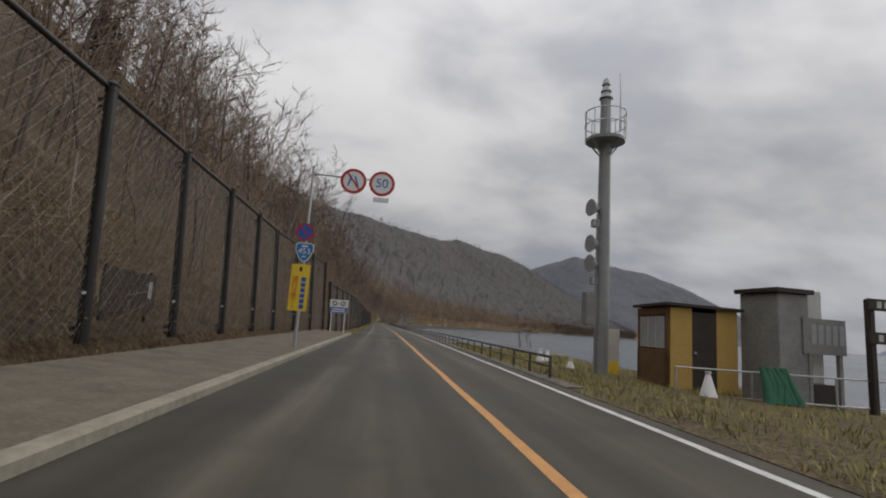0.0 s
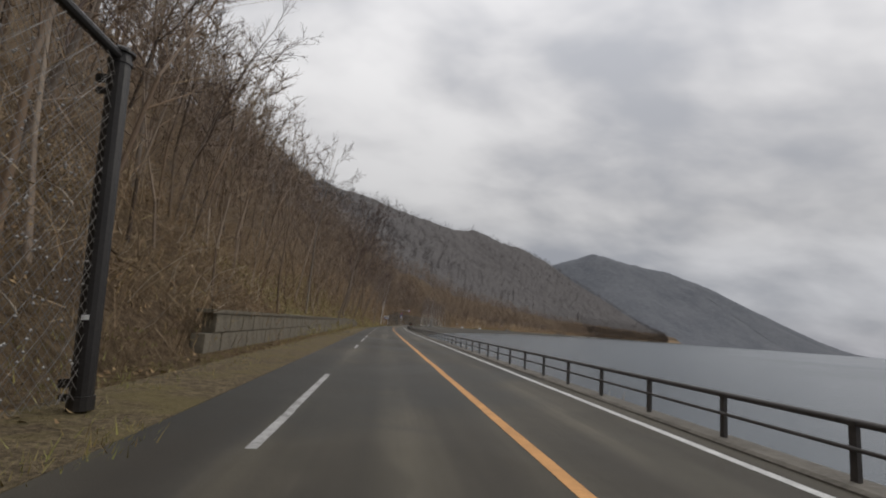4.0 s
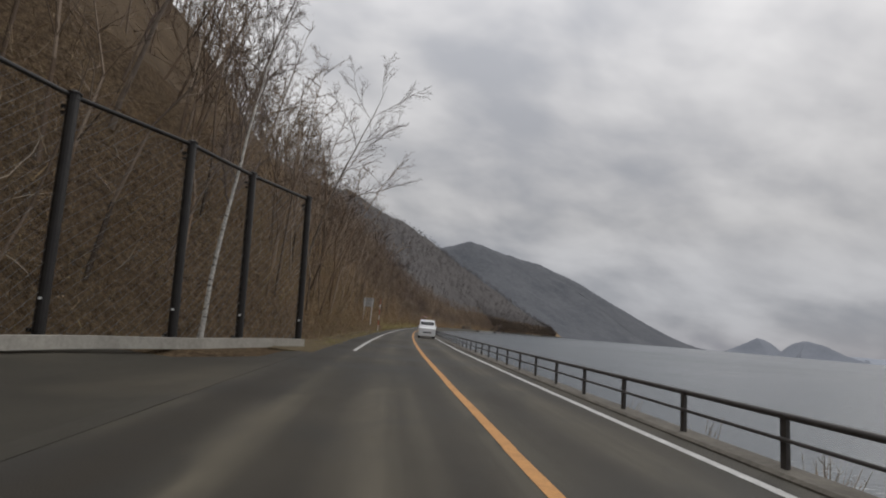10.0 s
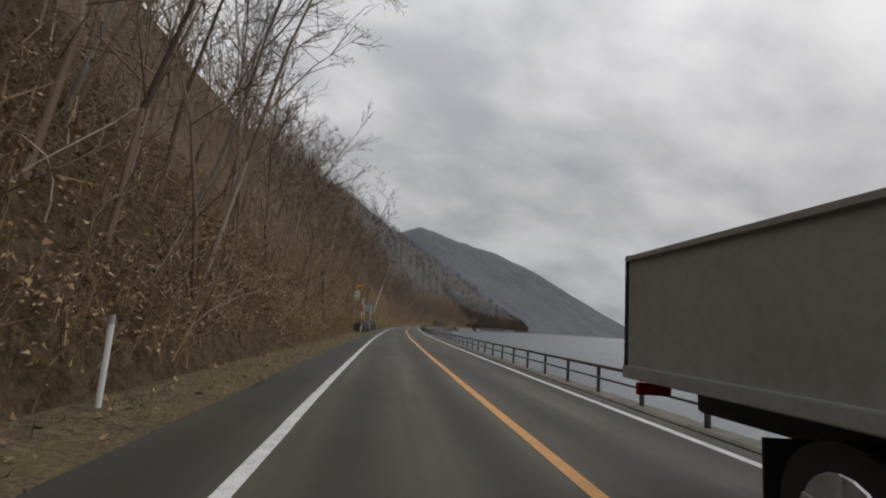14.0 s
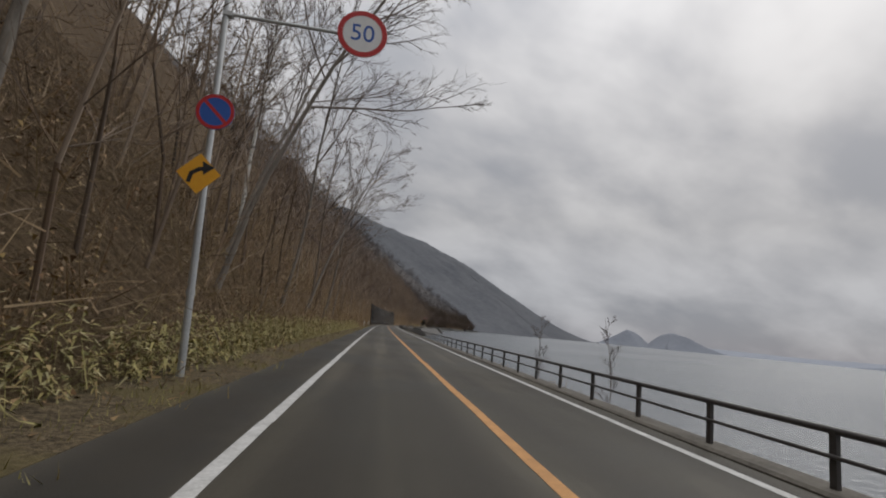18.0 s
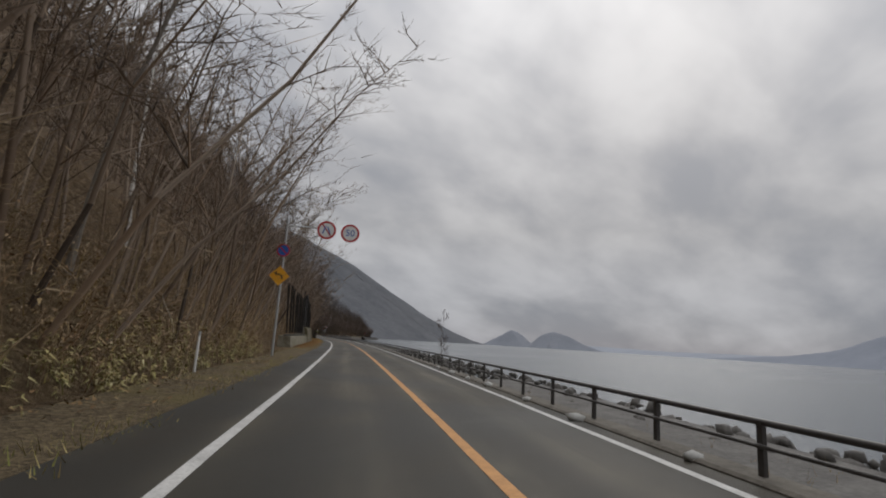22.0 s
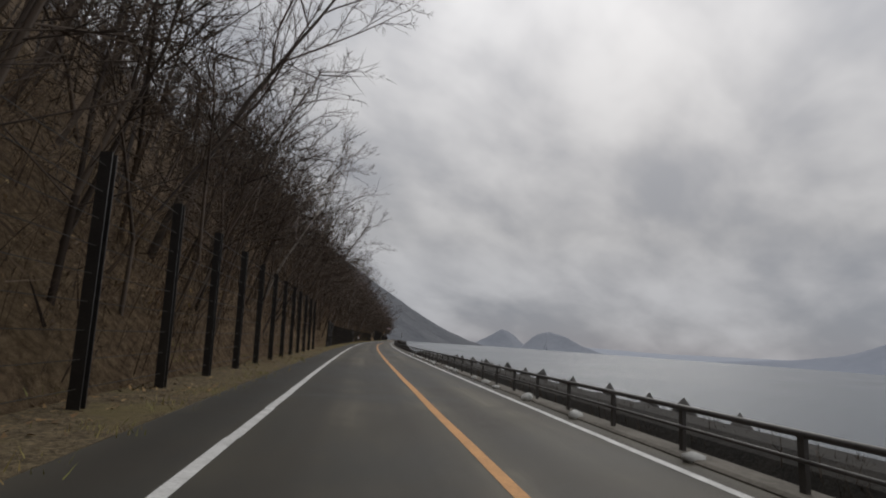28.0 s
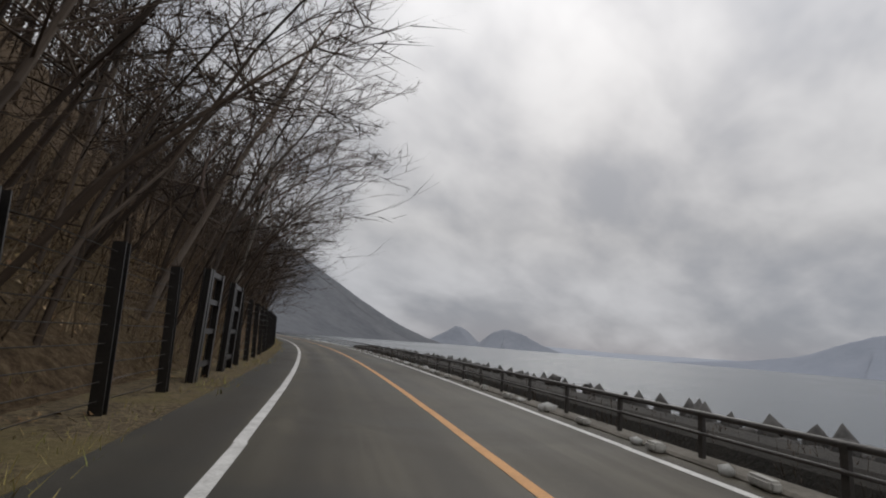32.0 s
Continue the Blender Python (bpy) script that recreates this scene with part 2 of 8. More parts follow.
def make_hill():
    m = Mat("leaf_litter", 0.95, 0, 0.08)
    a, b, c = m.noise(0.045, 5, 0.62), m.noise(0.5, 5, 0.68), m.noise(4.2, 7, 0.82)
    col = m.ramp(b, [(0.25, (0.100, 0.070, 0.045)), (0.5, (0.196, 0.140, 0.087)), (0.75, (0.300, 0.222, 0.132))])
    col = m.mix(0.70, col, m.ramp(c, [(0.38, (0.050, 0.035, 0.024)), (0.48, (0.210, 0.140, 0.085)), (0.55, (0.335, 0.236, 0.142)), (0.64, (0.470, 0.360, 0.228))]))
    col = m.mix(m.ramp(a, [(0.45, (0, 0, 0)), (0.62, (0.45, 0.45, 0.45))]), col, (0.190, 0.142, 0.070))
    stems = m.noise(1.6, 5, 0.75, (1.0, 1.0, 0.10), 0.3)
    col = m.mix(0.10, col, m.ramp(stems, [(0.36, (0.023, 0.017, 0.014)), (0.50, (0.103, 0.079, 0.058)), (0.66, (0.263, 0.211, 0.160))]))
    m.color(col)
    m.bump(m.mix(0.15, c, stems), 1.0, 0.30)
    return m.m


def make_birch():
    m = Mat("birch_bark", 0.65, 0, 0.3)
    marks, scars = m.noise(2.2, 5, 0.7, (1.2, 1.2, 5.0), 0.4), m.noise(0.9, 4, 0.7, (1.0, 1.0, 1.3))
    base = m.noise(0.8, 3)
    col = m.ramp(base, [(0.3, (0.56, 0.54, 0.49)), (0.7, (0.78, 0.76, 0.71))])
    col = m.mix(m.ramp(marks, [(0.56, (0, 0, 0)), (0.61, (1, 1, 1))]), col, (0.075, 0.062, 0.052))
    col = m.mix(m.ramp(scars, [(0.62, (0, 0, 0)), (0.66, (0.9, 0.9, 0.9))]), col, (0.10, 0.085, 0.07))
    m.color(col)
    m.bump(marks, 0.3, 0.01)
    return m.m


def make_bark(name, a, b):
    m = Mat(name, 0.9, 0, 0.2)
    groove, tone = m.noise(6, 6, 0.75, (2.2, 2.2, 0.45)), m.noise(1.3, 4, 0.65)
    m.color(m.mix(0.5, m.ramp(tone, [(0.3, a), (0.7, b)]), m.ramp(groove, [(0.3, a), (0.7, b)])))
    m.bump(groove, 0.6, 0.02)
    return m.m


def make_island(name, cols, rough=0.9, spec=0.2):
    """Small pieces in one mesh, each with a tone of its own."""
    m = Mat(name, rough, 0, spec)
    n = len(cols)
    m.color(m.ramp(m.random(True), [(i / max(1, n - 1), c) for i, c in enumerate(cols)]))
    return m.m


def make_water():
    m = Mat("lake_water", 0.16, 0, 0.5)
    m.b.inputs["IOR"].default_value = 1.33
    m.color((0.072, 0.086, 0.097))
    w1, w2, band = m.noise(0.9, 4, 0.6, (1, 2.2, 1)), m.noise(0.08, 3), m.noise(0.004, 4, 0.6, (1, 3, 1))
    m.bump(m.mix(0.5, w1, w2), 0.35, 0.35)
    m.rough(band, 0.10, 0.34)
    return m.m


def make_far(name, a, b, scale, deep=4.0, grain=0.22):
    """Wooded slopes far off: soft broad tones with a faint grain."""
    m = Mat(name, 1.0, 0, 0.05)
    n1, n2 = m.noise(scale, 6, 0.65), m.noise(scale * 7, 4, 0.6)
    m.color(m.mix(grain, m.ramp(n1, [(0.3, a), (0.7, b)]), m.ramp(n2, [(0.35, tuple(x * 0.72 for x in a)), (0.65, tuple(x * 1.2 for x in b))])))
    m.bump(n2, 0.35, deep)
    return m.m


ASPHALT = make_asphalt("asphalt", True)
LOT_ASPHALT = make_asphalt("damp_asphalt", False, (0.22, 0.42))
VERGE = make_verge()
HILL = make_hill()
BIRCH = make_birch()
BARK = make_bark("grey_brown_bark", (0.115, 0.092, 0.074), (0.263, 0.216, 0.176))
PALE_BARK = make_bark("pale_grey_bark", (0.105, 0.088, 0.072), (0.36, 0.325, 0.28))
DARK_BARK = make_bark("dark_bark", (0.030, 0.024, 0.020), (0.085, 0.068, 0.055))
TWIG = make_island("twigs", [(0.070, 0.050, 0.042), (0.130, 0.098, 0.085), (0.105, 0.075, 0.055)])
PALE_TWIG = make_island("pale_twigs", [(0.15, 0.12, 0.105), (0.23, 0.19, 0.165)])
BRUSH = make_island("brushwood", [(0.075, 0.051, 0.036), (0.310, 0.220, 0.128), (0.185, 0.125, 0.078), (0.360, 0.276, 0.175), (0.260, 0.182, 0.098), (0.33, 0.268, 0.130)])
WOODS = make_island("woods", [(0.056, 0.043, 0.034), (0.235, 0.176, 0.130), (0.330, 0.265, 0.205), (0.140, 0.101, 0.074), (0.270, 0.192, 0.130)])
TAN = make_island("tan_twigs", [(0.130, 0.090, 0.058), (0.390, 0.290, 0.185), (0.260, 0.182, 0.112), (0.400, 0.315, 0.210), (0.330, 0.230, 0.132), (0.085, 0.062, 0.045)])
# grey bark tones, greyed further with painted distance haze
FARWOODS = make_island("hazed_far_woods", [(0.090, 0.083, 0.082), (0.115, 0.106, 0.104), (0.132, 0.122, 0.118), (0.102, 0.094, 0.092)])
# late growth is darker; canopy shade is also mixed into these two palettes
SHADED_DARKWOODS = make_island("dark_woods", [(0.022, 0.017, 0.014), (0.066, 0.048, 0.037), (0.125, 0.098, 0.077), (0.044, 0.033, 0.026), (0.086, 0.060, 0.041)])
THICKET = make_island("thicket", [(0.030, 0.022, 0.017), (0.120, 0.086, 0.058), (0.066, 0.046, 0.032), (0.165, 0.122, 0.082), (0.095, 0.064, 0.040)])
PALESTICK = make_island("weathered_sticks", [(0.200, 0.155, 0.110), (0.450, 0.380, 0.290), (0.320, 0.250, 0.180), (0.500, 0.430, 0.340), (0.150, 0.112, 0.078)])
STRAW = make_island("withered_weeds", [(0.080, 0.052, 0.034), (0.290, 0.200, 0.110), (0.170, 0.112, 0.066), (0.330, 0.250, 0.150), (0.240, 0.165, 0.084), (0.090, 0.064, 0.046)])
ORANGELEAVES = make_island("orange_leaves", [(0.300, 0.130, 0.040), (0.220, 0.110, 0.045), (0.360, 0.200, 0.070), (0.130, 0.075, 0.040), (0.260, 0.190, 0.060)])
SCRUB = make_island("crumpled_leaves", [(0.055, 0.036, 0.025), (0.270, 0.160, 0.085), (0.370, 0.265, 0.155), (0.150, 0.090, 0.052), (0.430, 0.335, 0.220), (0.300, 0.215, 0.085), (0.200, 0.115, 0.062)])
DRYGRASS = make_island("dry_grass", [(0.30, 0.25, 0.090), (0.40, 0.33, 0.145), (0.22, 0.225, 0.064), (0.29, 0.205, 0.085), (0.15, 0.120, 0.055), (0.28, 0.27, 0.090), (0.19, 0.20, 0.058)])
BAMBOO = make_island("bamboo_grass", [(0.220, 0.200, 0.075), (0.42, 0.37, 0.160), (0.30, 0.26, 0.105), (0.52, 0.46, 0.26), (0.150, 0.145, 0.055), (0.33, 0.225, 0.115), (0.44, 0.39, 0.155)])
LEAVES = make_island("fallen_leaves", [(0.170, 0.100, 0.050), (0.290, 0.185, 0.085), (0.100, 0.062, 0.036), (0.380, 0.270, 0.140), (0.220, 0.140, 0.070), (0.060, 0.042, 0.028)])
CONIFER = make_island("conifer_needles", [(0.038, 0.050, 0.026), (0.070, 0.085, 0.042)])
WHITE = simple("worn_white_paint", (0.34, 0.335, 0.32), (0.68, 0.675, 0.65), 3.0, 0.7, bump=0.2)
ORANGE = simple("worn_orange_paint", (0.36, 0.180, 0.062), (0.62, 0.315, 0.105), 3.0, 0.7, bump=0.2)
CONCRETE = simple("weathered_concrete", (0.24, 0.225, 0.195), (0.40, 0.38, 0.335), 1.1, 0.9, bump=0.35)
MOSSY = simple("stained_concrete", (0.17, 0.155, 0.115), (0.33, 0.305, 0.24), 0.7, 0.92, bump=0.4)
WALLSTONE = simple("stained_wall_block", (0.085, 0.072, 0.052), (0.215, 0.188, 0.140), 1.3, 0.92, bump=0.5)
EDGEBEAM = simple("dark_edge_concrete", (0.070, 0.062, 0.050), (0.185, 0.168, 0.140), 1.5, 0.92, bump=0.4)
ROCK = simple("shore_rock", (0.020, 0.019, 0.018), (0.074, 0.070, 0.064), 1.4, 0.85, bump=0.6)
GREYROCK = simple("grey_rubble", (0.050, 0.047, 0.043), (0.170, 0.162, 0.150), 1.4, 0.88, bump=0.6)
# dark brown paint, lightened in colour for the sky it reflects
RAIL = simple("sky_greyed_rail_paint", (0.044, 0.040, 0.037), (0.085, 0.077, 0.071), 5.0, 0.5, 0.2)
POST = simple("dark_brown_post_paint", (0.012, 0.0105, 0.010), (0.030, 0.026, 0.023), 3.0, 0.42, 0.2)
WIRE = simple("wire", (0.16, 0.15, 0.14), (0.46, 0.45, 0.43), 5.0, 0.5, 0.5)
NETWIRE = simple("fine_net_wire", (0.10, 0.092, 0.082), (0.26, 0.245, 0.225), 5.0, 0.5, 0.4)
STEEL = simple("galvanised_steel", (0.36, 0.37, 0.37), (0.52, 0.53, 0.53), 3.0, 0.45, 0.6)
SIGNBACK = simple("sign_back", (0.30, 0.31, 0.31), (0.40, 0.41, 0.41), 3.0, 0.5, 0.3)
PALESHEET = simple("weathered_white_plate", (0.42, 0.42, 0.41), (0.58, 0.58, 0.57), 3.0, 0.6)
DARKPANEL = simple("dark_stained_board", (0.030, 0.022, 0.017), (0.062, 0.045, 0.034), 2.0, 0.8)
SCAR = simple("bare_earth", (0.110, 0.083, 0.048), (0.240, 0.185, 0.110), 0.9, 0.95, bump=0.8)
SNOWWHITE = simple("white_enamel", (0.68, 0.68, 0.67), (0.80, 0.80, 0.79), 4.0, 0.45)
RED = simple("red_enamel", (0.42, 0.020, 0.022), (0.52, 0.030, 0.028), 4.0, 0.45)
BLUE = simple("blue_enamel", (0.022, 0.085, 0.36), (0.030, 0.115, 0.42), 4.0, 0.45)
CYAN = simple("route_blue_enamel", (0.020, 0.16, 0.40), (0.03, 0.20, 0.46), 4.0, 0.45)
YELLOW = simple("yellow_enamel", (0.72, 0.50, 0.03), (0.82, 0.58, 0.05), 4.0, 0.45)
AMBER = simple("amber_enamel", (0.72, 0.33, 0.02), (0.80, 0.40, 0.03), 4.0, 0.45)
BLACK = simple("black_enamel", (0.012, 0.012, 0.012), (0.03, 0.03, 0.03), 4.0, 0.5)
GREYTEXT = simple("grey_lettering", (0.22, 0.23, 0.24), (0.30, 0.31, 0.32), 4.0, 0.5)
WATER = make_water()
FOREST_FLOOR = make_far("forest_floor", (0.075, 0.055, 0.038), (0.150, 0.110, 0.072), 0.25, 0.3)
# leafless slope; part of its grey is aerial haze put into the colour
FORESTED = make_far("hazed_forest_slope", (0.082, 0.077, 0.077), (0.134, 0.124, 0.119), 0.03)
WORN_WHITE = simple("nearly_gone_white_paint", (0.11, 0.108, 0.10), (0.50, 0.49, 0.47), 5.0, 0.75, bump=0.2)
# air haze over the lake is painted into these pale blue-grey tones
FAR = make_far("hazed_far_forest", (0.090, 0.096, 0.108), (0.138, 0.142, 0.152), 0.006)
FARTHER = make_far("hazed_distant_forest", (0.190, 0.206, 0.236), (0.235, 0.250, 0.280), 0.004, grain=0.1)
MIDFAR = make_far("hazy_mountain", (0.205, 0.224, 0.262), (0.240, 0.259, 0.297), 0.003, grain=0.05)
FARTHEST = make_far("hazed_far_shore", (0.275, 0.298, 0.340), (0.305, 0.328, 0.370), 0.003, grain=0.05)

# ---- building helpers ----


def link(name, me, mat, parent=None, label="", m=None):
    ob = new(name, me)
    if mat is not None and not me.materials:
        me.materials.append(mat)
    if parent is not None:
        ob.parent = parent
    if m is not None:
        ob.matrix_basis = m
    if label:
        ob["label"] = label
    return ob


def part(name, bm, mat, parent, label="", m=None, smooth=False):
    me = bpy.data.meshes.new(name)
    bm.to_mesh(me)
    bm.free()
    if smooth:
        me.shade_smooth()
    return link(name, me, mat, parent, label, m)


def thing(name, m, label, category, group="", kind=""):
    ob = new(name)
    ob.empty_display_size = 0.2
    ob.matrix_basis = m
    return tagged(ob, label, category, group, kind)


def from_lists(name, verts, faces, mat, parent=None, label="", smooth=False, m=None):
    me = bpy.data.meshes.new(name)
    me.from_pydata([tuple(v) for v in verts], [], faces)
    if smooth:
        me.shade_smooth()
    me.update()
    return link(name, me, mat, parent, label, m)


def from_numpy(name, verts, tris, mat, parent=None, label=""):
    """One mesh of triangles from arrays."""
    me = bpy.data.meshes.new(name)
    me.vertices.add(len(verts))
    me.vertices.foreach_set("co", verts.astype(np.float32).ravel())
    me.loops.add(len(tris) * 3)
    me.loops.foreach_set("vertex_index", tris.astype(np.int32).ravel())
    me.polygons.add(len(tris))
    me.polygons.foreach_set("loop_start", np.arange(0, len(tris) * 3, 3, dtype=np.int32))
    me.update(calc_edges=True)
    return link(name, me, mat, parent, label)


def box(bm, cx, cy, cz, sx, sy, sz, bevel=0.0, m=None):
    r = bmesh.ops.create_cube(bm, size=1.0)
    t = Matrix.Translation((cx, cy, cz)) @ Matrix.Diagonal((sx, sy, sz, 1))
    bmesh.ops.transform(bm, matrix=(m @ t) if m else t, verts=r["verts"])
    if bevel:
        edges = list({ed for v in r["verts"] for ed in v.link_edges})
        bmesh.ops.bevel(bm, geom=edges, offset=bevel, segments=2, affect="EDGES", clamp_overlap=True)


def boxed(sx, sy, sz, bevel=0.0, at0=(0, 0, 0)):
    bm = bmesh.new()
    box(bm, *at0, sx, sy, sz, bevel)
    return bm


def cyl(bm, p, q, r0, r1=None, n=10, cap=True):
    p, q = Vector(p), Vector(q)
    r1 = r0 if r1 is None else r1
    r = bmesh.ops.create_cone(bm, cap_ends=cap, segments=n, radius1=r0, radius2=r1, depth=(q - p).length)
    turn = (q - p).to_track_quat("Z", "Y").to_matrix().to_4x4()
    bmesh.ops.transform(bm, matrix=Matrix.Translation((p + q) / 2) @ turn, verts=r["verts"])


def rod(p, q, r0, r1=None, n=10):
    bm = bmesh.new()
    cyl(bm, p, q, r0, r1, n)
    return bm


def tube(verts, faces, pts, radii, sides):
    """Appends a tapered tube along pts."""
    base = len(verts)
    for i, (p, r) in enumerate(zip(pts, radii)):
        q = pts[min(i + 1, len(pts) - 1)] - pts[max(i - 1, 0)]
        a = q.orthogonal().normalized()
        b = q.cross(a).normalized()
        for k in range(sides):
            w = 2 * math.pi * k / sides
            verts.append(p + r * (math.cos(w) * a + math.sin(w) * b))
    for i in range(len(pts) - 1):
        for k in range(sides):
            k2 = (k + 1) % sides
            faces.append((base + i * sides + k, base + i * sides + k2, base + (i + 1) * sides + k2, base + (i + 1) * sides + k))


def sweep(name, section, s0, s1, step, mat, parent=None, label="", closed=True, smooth=False, dshift=None):
    """A solid (closed section) or sheet (open section) that follows the road. section: (d, z) points."""
    n = max(2, int(round((s1 - s0) / step)) + 1)
    stations = np.linspace(s0, s1, n)
    verts, faces, k = [], [], len(section)
    for s in stations:
        off = dshift(s) if dshift else 0.0
        verts += [P(s, d + off, z) for d, z in section]
    for i in range(n - 1):
        for j in range(k if closed else k - 1):
            j2 = (j + 1) % k
            faces.append((i * k + j, i * k + j2, (i + 1) * k + j2, (i + 1) * k + j))
    if closed:
        faces += [tuple(range(k))[::-1], tuple((n - 1) * k + j for j in range(k))]
    ob = from_lists(name, verts, faces, mat, parent, label, smooth)
    if mat is ASPHALT:
        ob.data.attributes.new("across", "FLOAT", "POINT").data.foreach_set("value", np.tile([d for d, z in section], n).astype(np.float32))
        ob.data.attributes.new("down", "FLOAT", "POINT").data.foreach_set("value", np.repeat(stations, k).astype(np.float32))
    return ob


def circle(d, z, r, n=6):
    return [(d + r * math.cos(2 * math.pi * i / n), z + r * math.sin(2 * math.pi * i / n)) for i in range(n)]


def scatter(template, poses, tall=None):
    """Arrays of one mesh made of a template (verts, tris) repeated at poses: rows x, y, z, turn, size, lean_x, lean_y, stretch."""
    v, t = template
    q = np.asarray(poses, dtype=float)
    n = len(q)
    c, s = np.cos(q[:, 3])[:, None], np.sin(q[:, 3])[:, None]
    x, y, z = v[None, :, 0] * q[:, 4:5], v[None, :, 1] * q[:, 4:5], v[None, :, 2] * q[:, 4:5] * q[:, 7:8]
    X, Y = x * c - y * s + z * q[:, 5:6], x * s + y * c + z * q[:, 6:7]
    verts = np.stack([X + q[:, 0:1], Y + q[:, 1:2], z + q[:, 2:3]], -1).reshape(-1, 3)
    tris = (t[None] + (np.arange(n) * len(v))[:, None, None]).reshape(-1, 3)
    return verts, tris


def gather(name, batches, mat, label, category):
    """Joins scattered batches into one countless thing."""
    vs, ts, base = [], [], 0
    for v, t in batches:
        vs.append(v)
        ts.append(t + base)
        base += len(v)
    ob = from_numpy(name, np.concatenate(vs), np.concatenate(ts), mat)
    return tagged(ob, label, category, kind="stuff")


_texts = {}


def lettering(body, size, mat, parent, m, name="lettering"):
    """Flat letters of the built-in font, as a mesh."""
    if (body, size) not in _texts:
        cu = bpy.data.curves.new("lettering", "FONT")
        cu.body, cu.size, cu.align_x, cu.align_y, cu.extrude = body, size, "CENTER", "CENTER", 0.002
        tmp = bpy.data.objects.new("lettering", cu)
        scene.collection.objects.link(tmp)
        me = bpy.data.meshes.new_from_object(tmp.evaluated_get(bpy.context.evaluated_depsgraph_get()))
        bpy.data.objects.remove(tmp)
        _texts[(body, size)] = me
    me = _texts[(body, size)].copy()
    me.materials.clear()
    return link(name, me, mat, parent, "", m)


def rock_template(seed):
    bm = bmesh.new()
    bmesh.ops.create_icosphere(bm, subdivisions=1, radius=0.75)
    for v in bm.verts:
        k = 1 + 0.8 * noise.noise(v.co * 1.6 + Vector((seed * 3.1, 0, 0))) + 0.2 * noise.noise(v.co * 4 + Vector((0, seed, 0)))
        v.co = Vector((v.co.x * k, v.co.y * k * 0.9, v.co.z * k * 0.85))
    bmesh.ops.triangulate(bm, faces=bm.faces)
    v = np.array([tuple(x.co) for x in bm.verts])
    t = np.array([[w.index for w in f.verts] for f in bm.faces])
    bm.free()
    return v, t


def kept_mesh(name, bm, mat, smooth=False):
    me = bpy.data.meshes.new(name)
    bm.to_mesh(me)
    bm.free()
    if smooth:
        me.shade_smooth()
    me.materials.append(mat)
    return me



# ---- ground ----
EDGE_S = [-120, 30, 60, 230, 244, 330, 338, 385, 395, 436, 452, 648, 661, 700, 1475, 1520, 1612, 1640, 1760, 1769, 1847, 1853, 2700, 3400]
EDGE_D = [7.2, 6.8, 4.6, 4.4, 5.5, 5.5, 3.9, 3.8, 4.2, 4.2, 11.9, 11.6, 4.6, 4.2, 4.1, 4.0, 4.0, 3.9, 4.7, 6.4, 6.4, 4.2, 4.6, 4.6]


def edge(s):
    """How far left of the ride the slope begins."""
    return float(np.interp(s, EDGE_S, EDGE_D))


RIDGE = [-120, 0, 250, 420, 600, 760, 1000, 1060, 1210, 1300, 1500, 1640, 1900, 2200, 2700, 3400]
STEEP = [0.78, 0.80, 0.98, 1.18, 1.38, 1.12, 1.12, 1.22, 1.28, 1.18, 1.15, 1.02, 0.98, 0.96, 0.92, 0.85]


CREST_S = [-120, 1200, 1700, 2000, 2250, 2450, 2700, 3000, 3300]
CREST_H = [274, 279, 322, 352, 338, 312, 240, 170, 90]


def hill(s, u):
    """Height of the slope u metres left of its foot."""
    if u <= 0:
        return 0.0
    k = float(np.interp(s, RIDGE, STEEP))
    c = float(np.interp(s, CREST_S, CREST_H))
    z = k * min(u, 26.0)
    if u > 26:
        z += (c - 26 * k) * min(1.0, (u - 26) / 394.0) ** 0.9
    if u > 420:
        z -= 0.5 * (u - 420)
    n = noise.noise(Vector((s / 34.0, u / 26.0, 0.3))) * 5.0 + noise.noise(Vector((s / 9.0, u / 8.0, 4.3))) * 1.6
    n += noise.noise(Vector((s / 260.0, u / 300.0, 8.3))) * 22.0 * min(1.0, max(0.0, u - 30) / 250.0)
    return 0.15 + z + n * min(1.0, u / 9.0)


def ground_z(s, d):
    e = edge(s)
    if d >= -e:
        if 452 < s < 652 and d < -3.2:
            return float(np.interp(-d, [3.2, 6.0, 8.5, 11.2], [0.0, -0.17, -0.05, 0.18]))
        return 0.0
    base = 0.2 if 452 < s < 652 else 0.0
    return base + hill(s, -d - e)


def build_hillside():
    near = [0, 0.5, 1.1, 1.8, 2.7, 3.7, 4.8, 6, 7.4, 9, 10.8]
    upper = [10.8, 12.8, 15, 17.5, 20.5, 24, 28, 33, 38]
    far = [38, 50, 68, 95, 135, 190, 260, 340, 420, 520]
    for name, us, mat, label, cat in (("ground", near, HILL, "steep hillside of brown soil and fallen leaves beside the road", "hillside"),
                                      ("ground", upper, FOREST_FLOOR, "shaded grey-brown forest floor higher up the slope", "forest floor"),
                                      ("backdrop", far, FORESTED, "high mountainside under leafless brown forest, partly greyed with painted haze", "mountainside")):
        verts, faces = [], []
        first = us is near
        stations = np.arange(-110, 3301, 4.0 if us is far else 2.0)
        k = len(us) + first
        for s in stations:
            e = edge(s)
            flat = 452 < s < 652
            if first:
                verts.append(P(s, -2.0, -0.6 if flat else -0.05))
            for u in us:
                z = hill(s, u) + (0.2 if flat else 0.0) if u > 0 else (-0.35 if flat else 0.04)
                verts.append(P(s, -e - u, z))
        for i in range(len(stations) - 1):
            for j in range(k - 1):
                faces.append((i * k + j, (i + 1) * k + j, (i + 1) * k + j + 1, i * k + j + 1))
        tagged(from_lists(name, verts, faces, mat, smooth=True), label, cat, kind="structure")


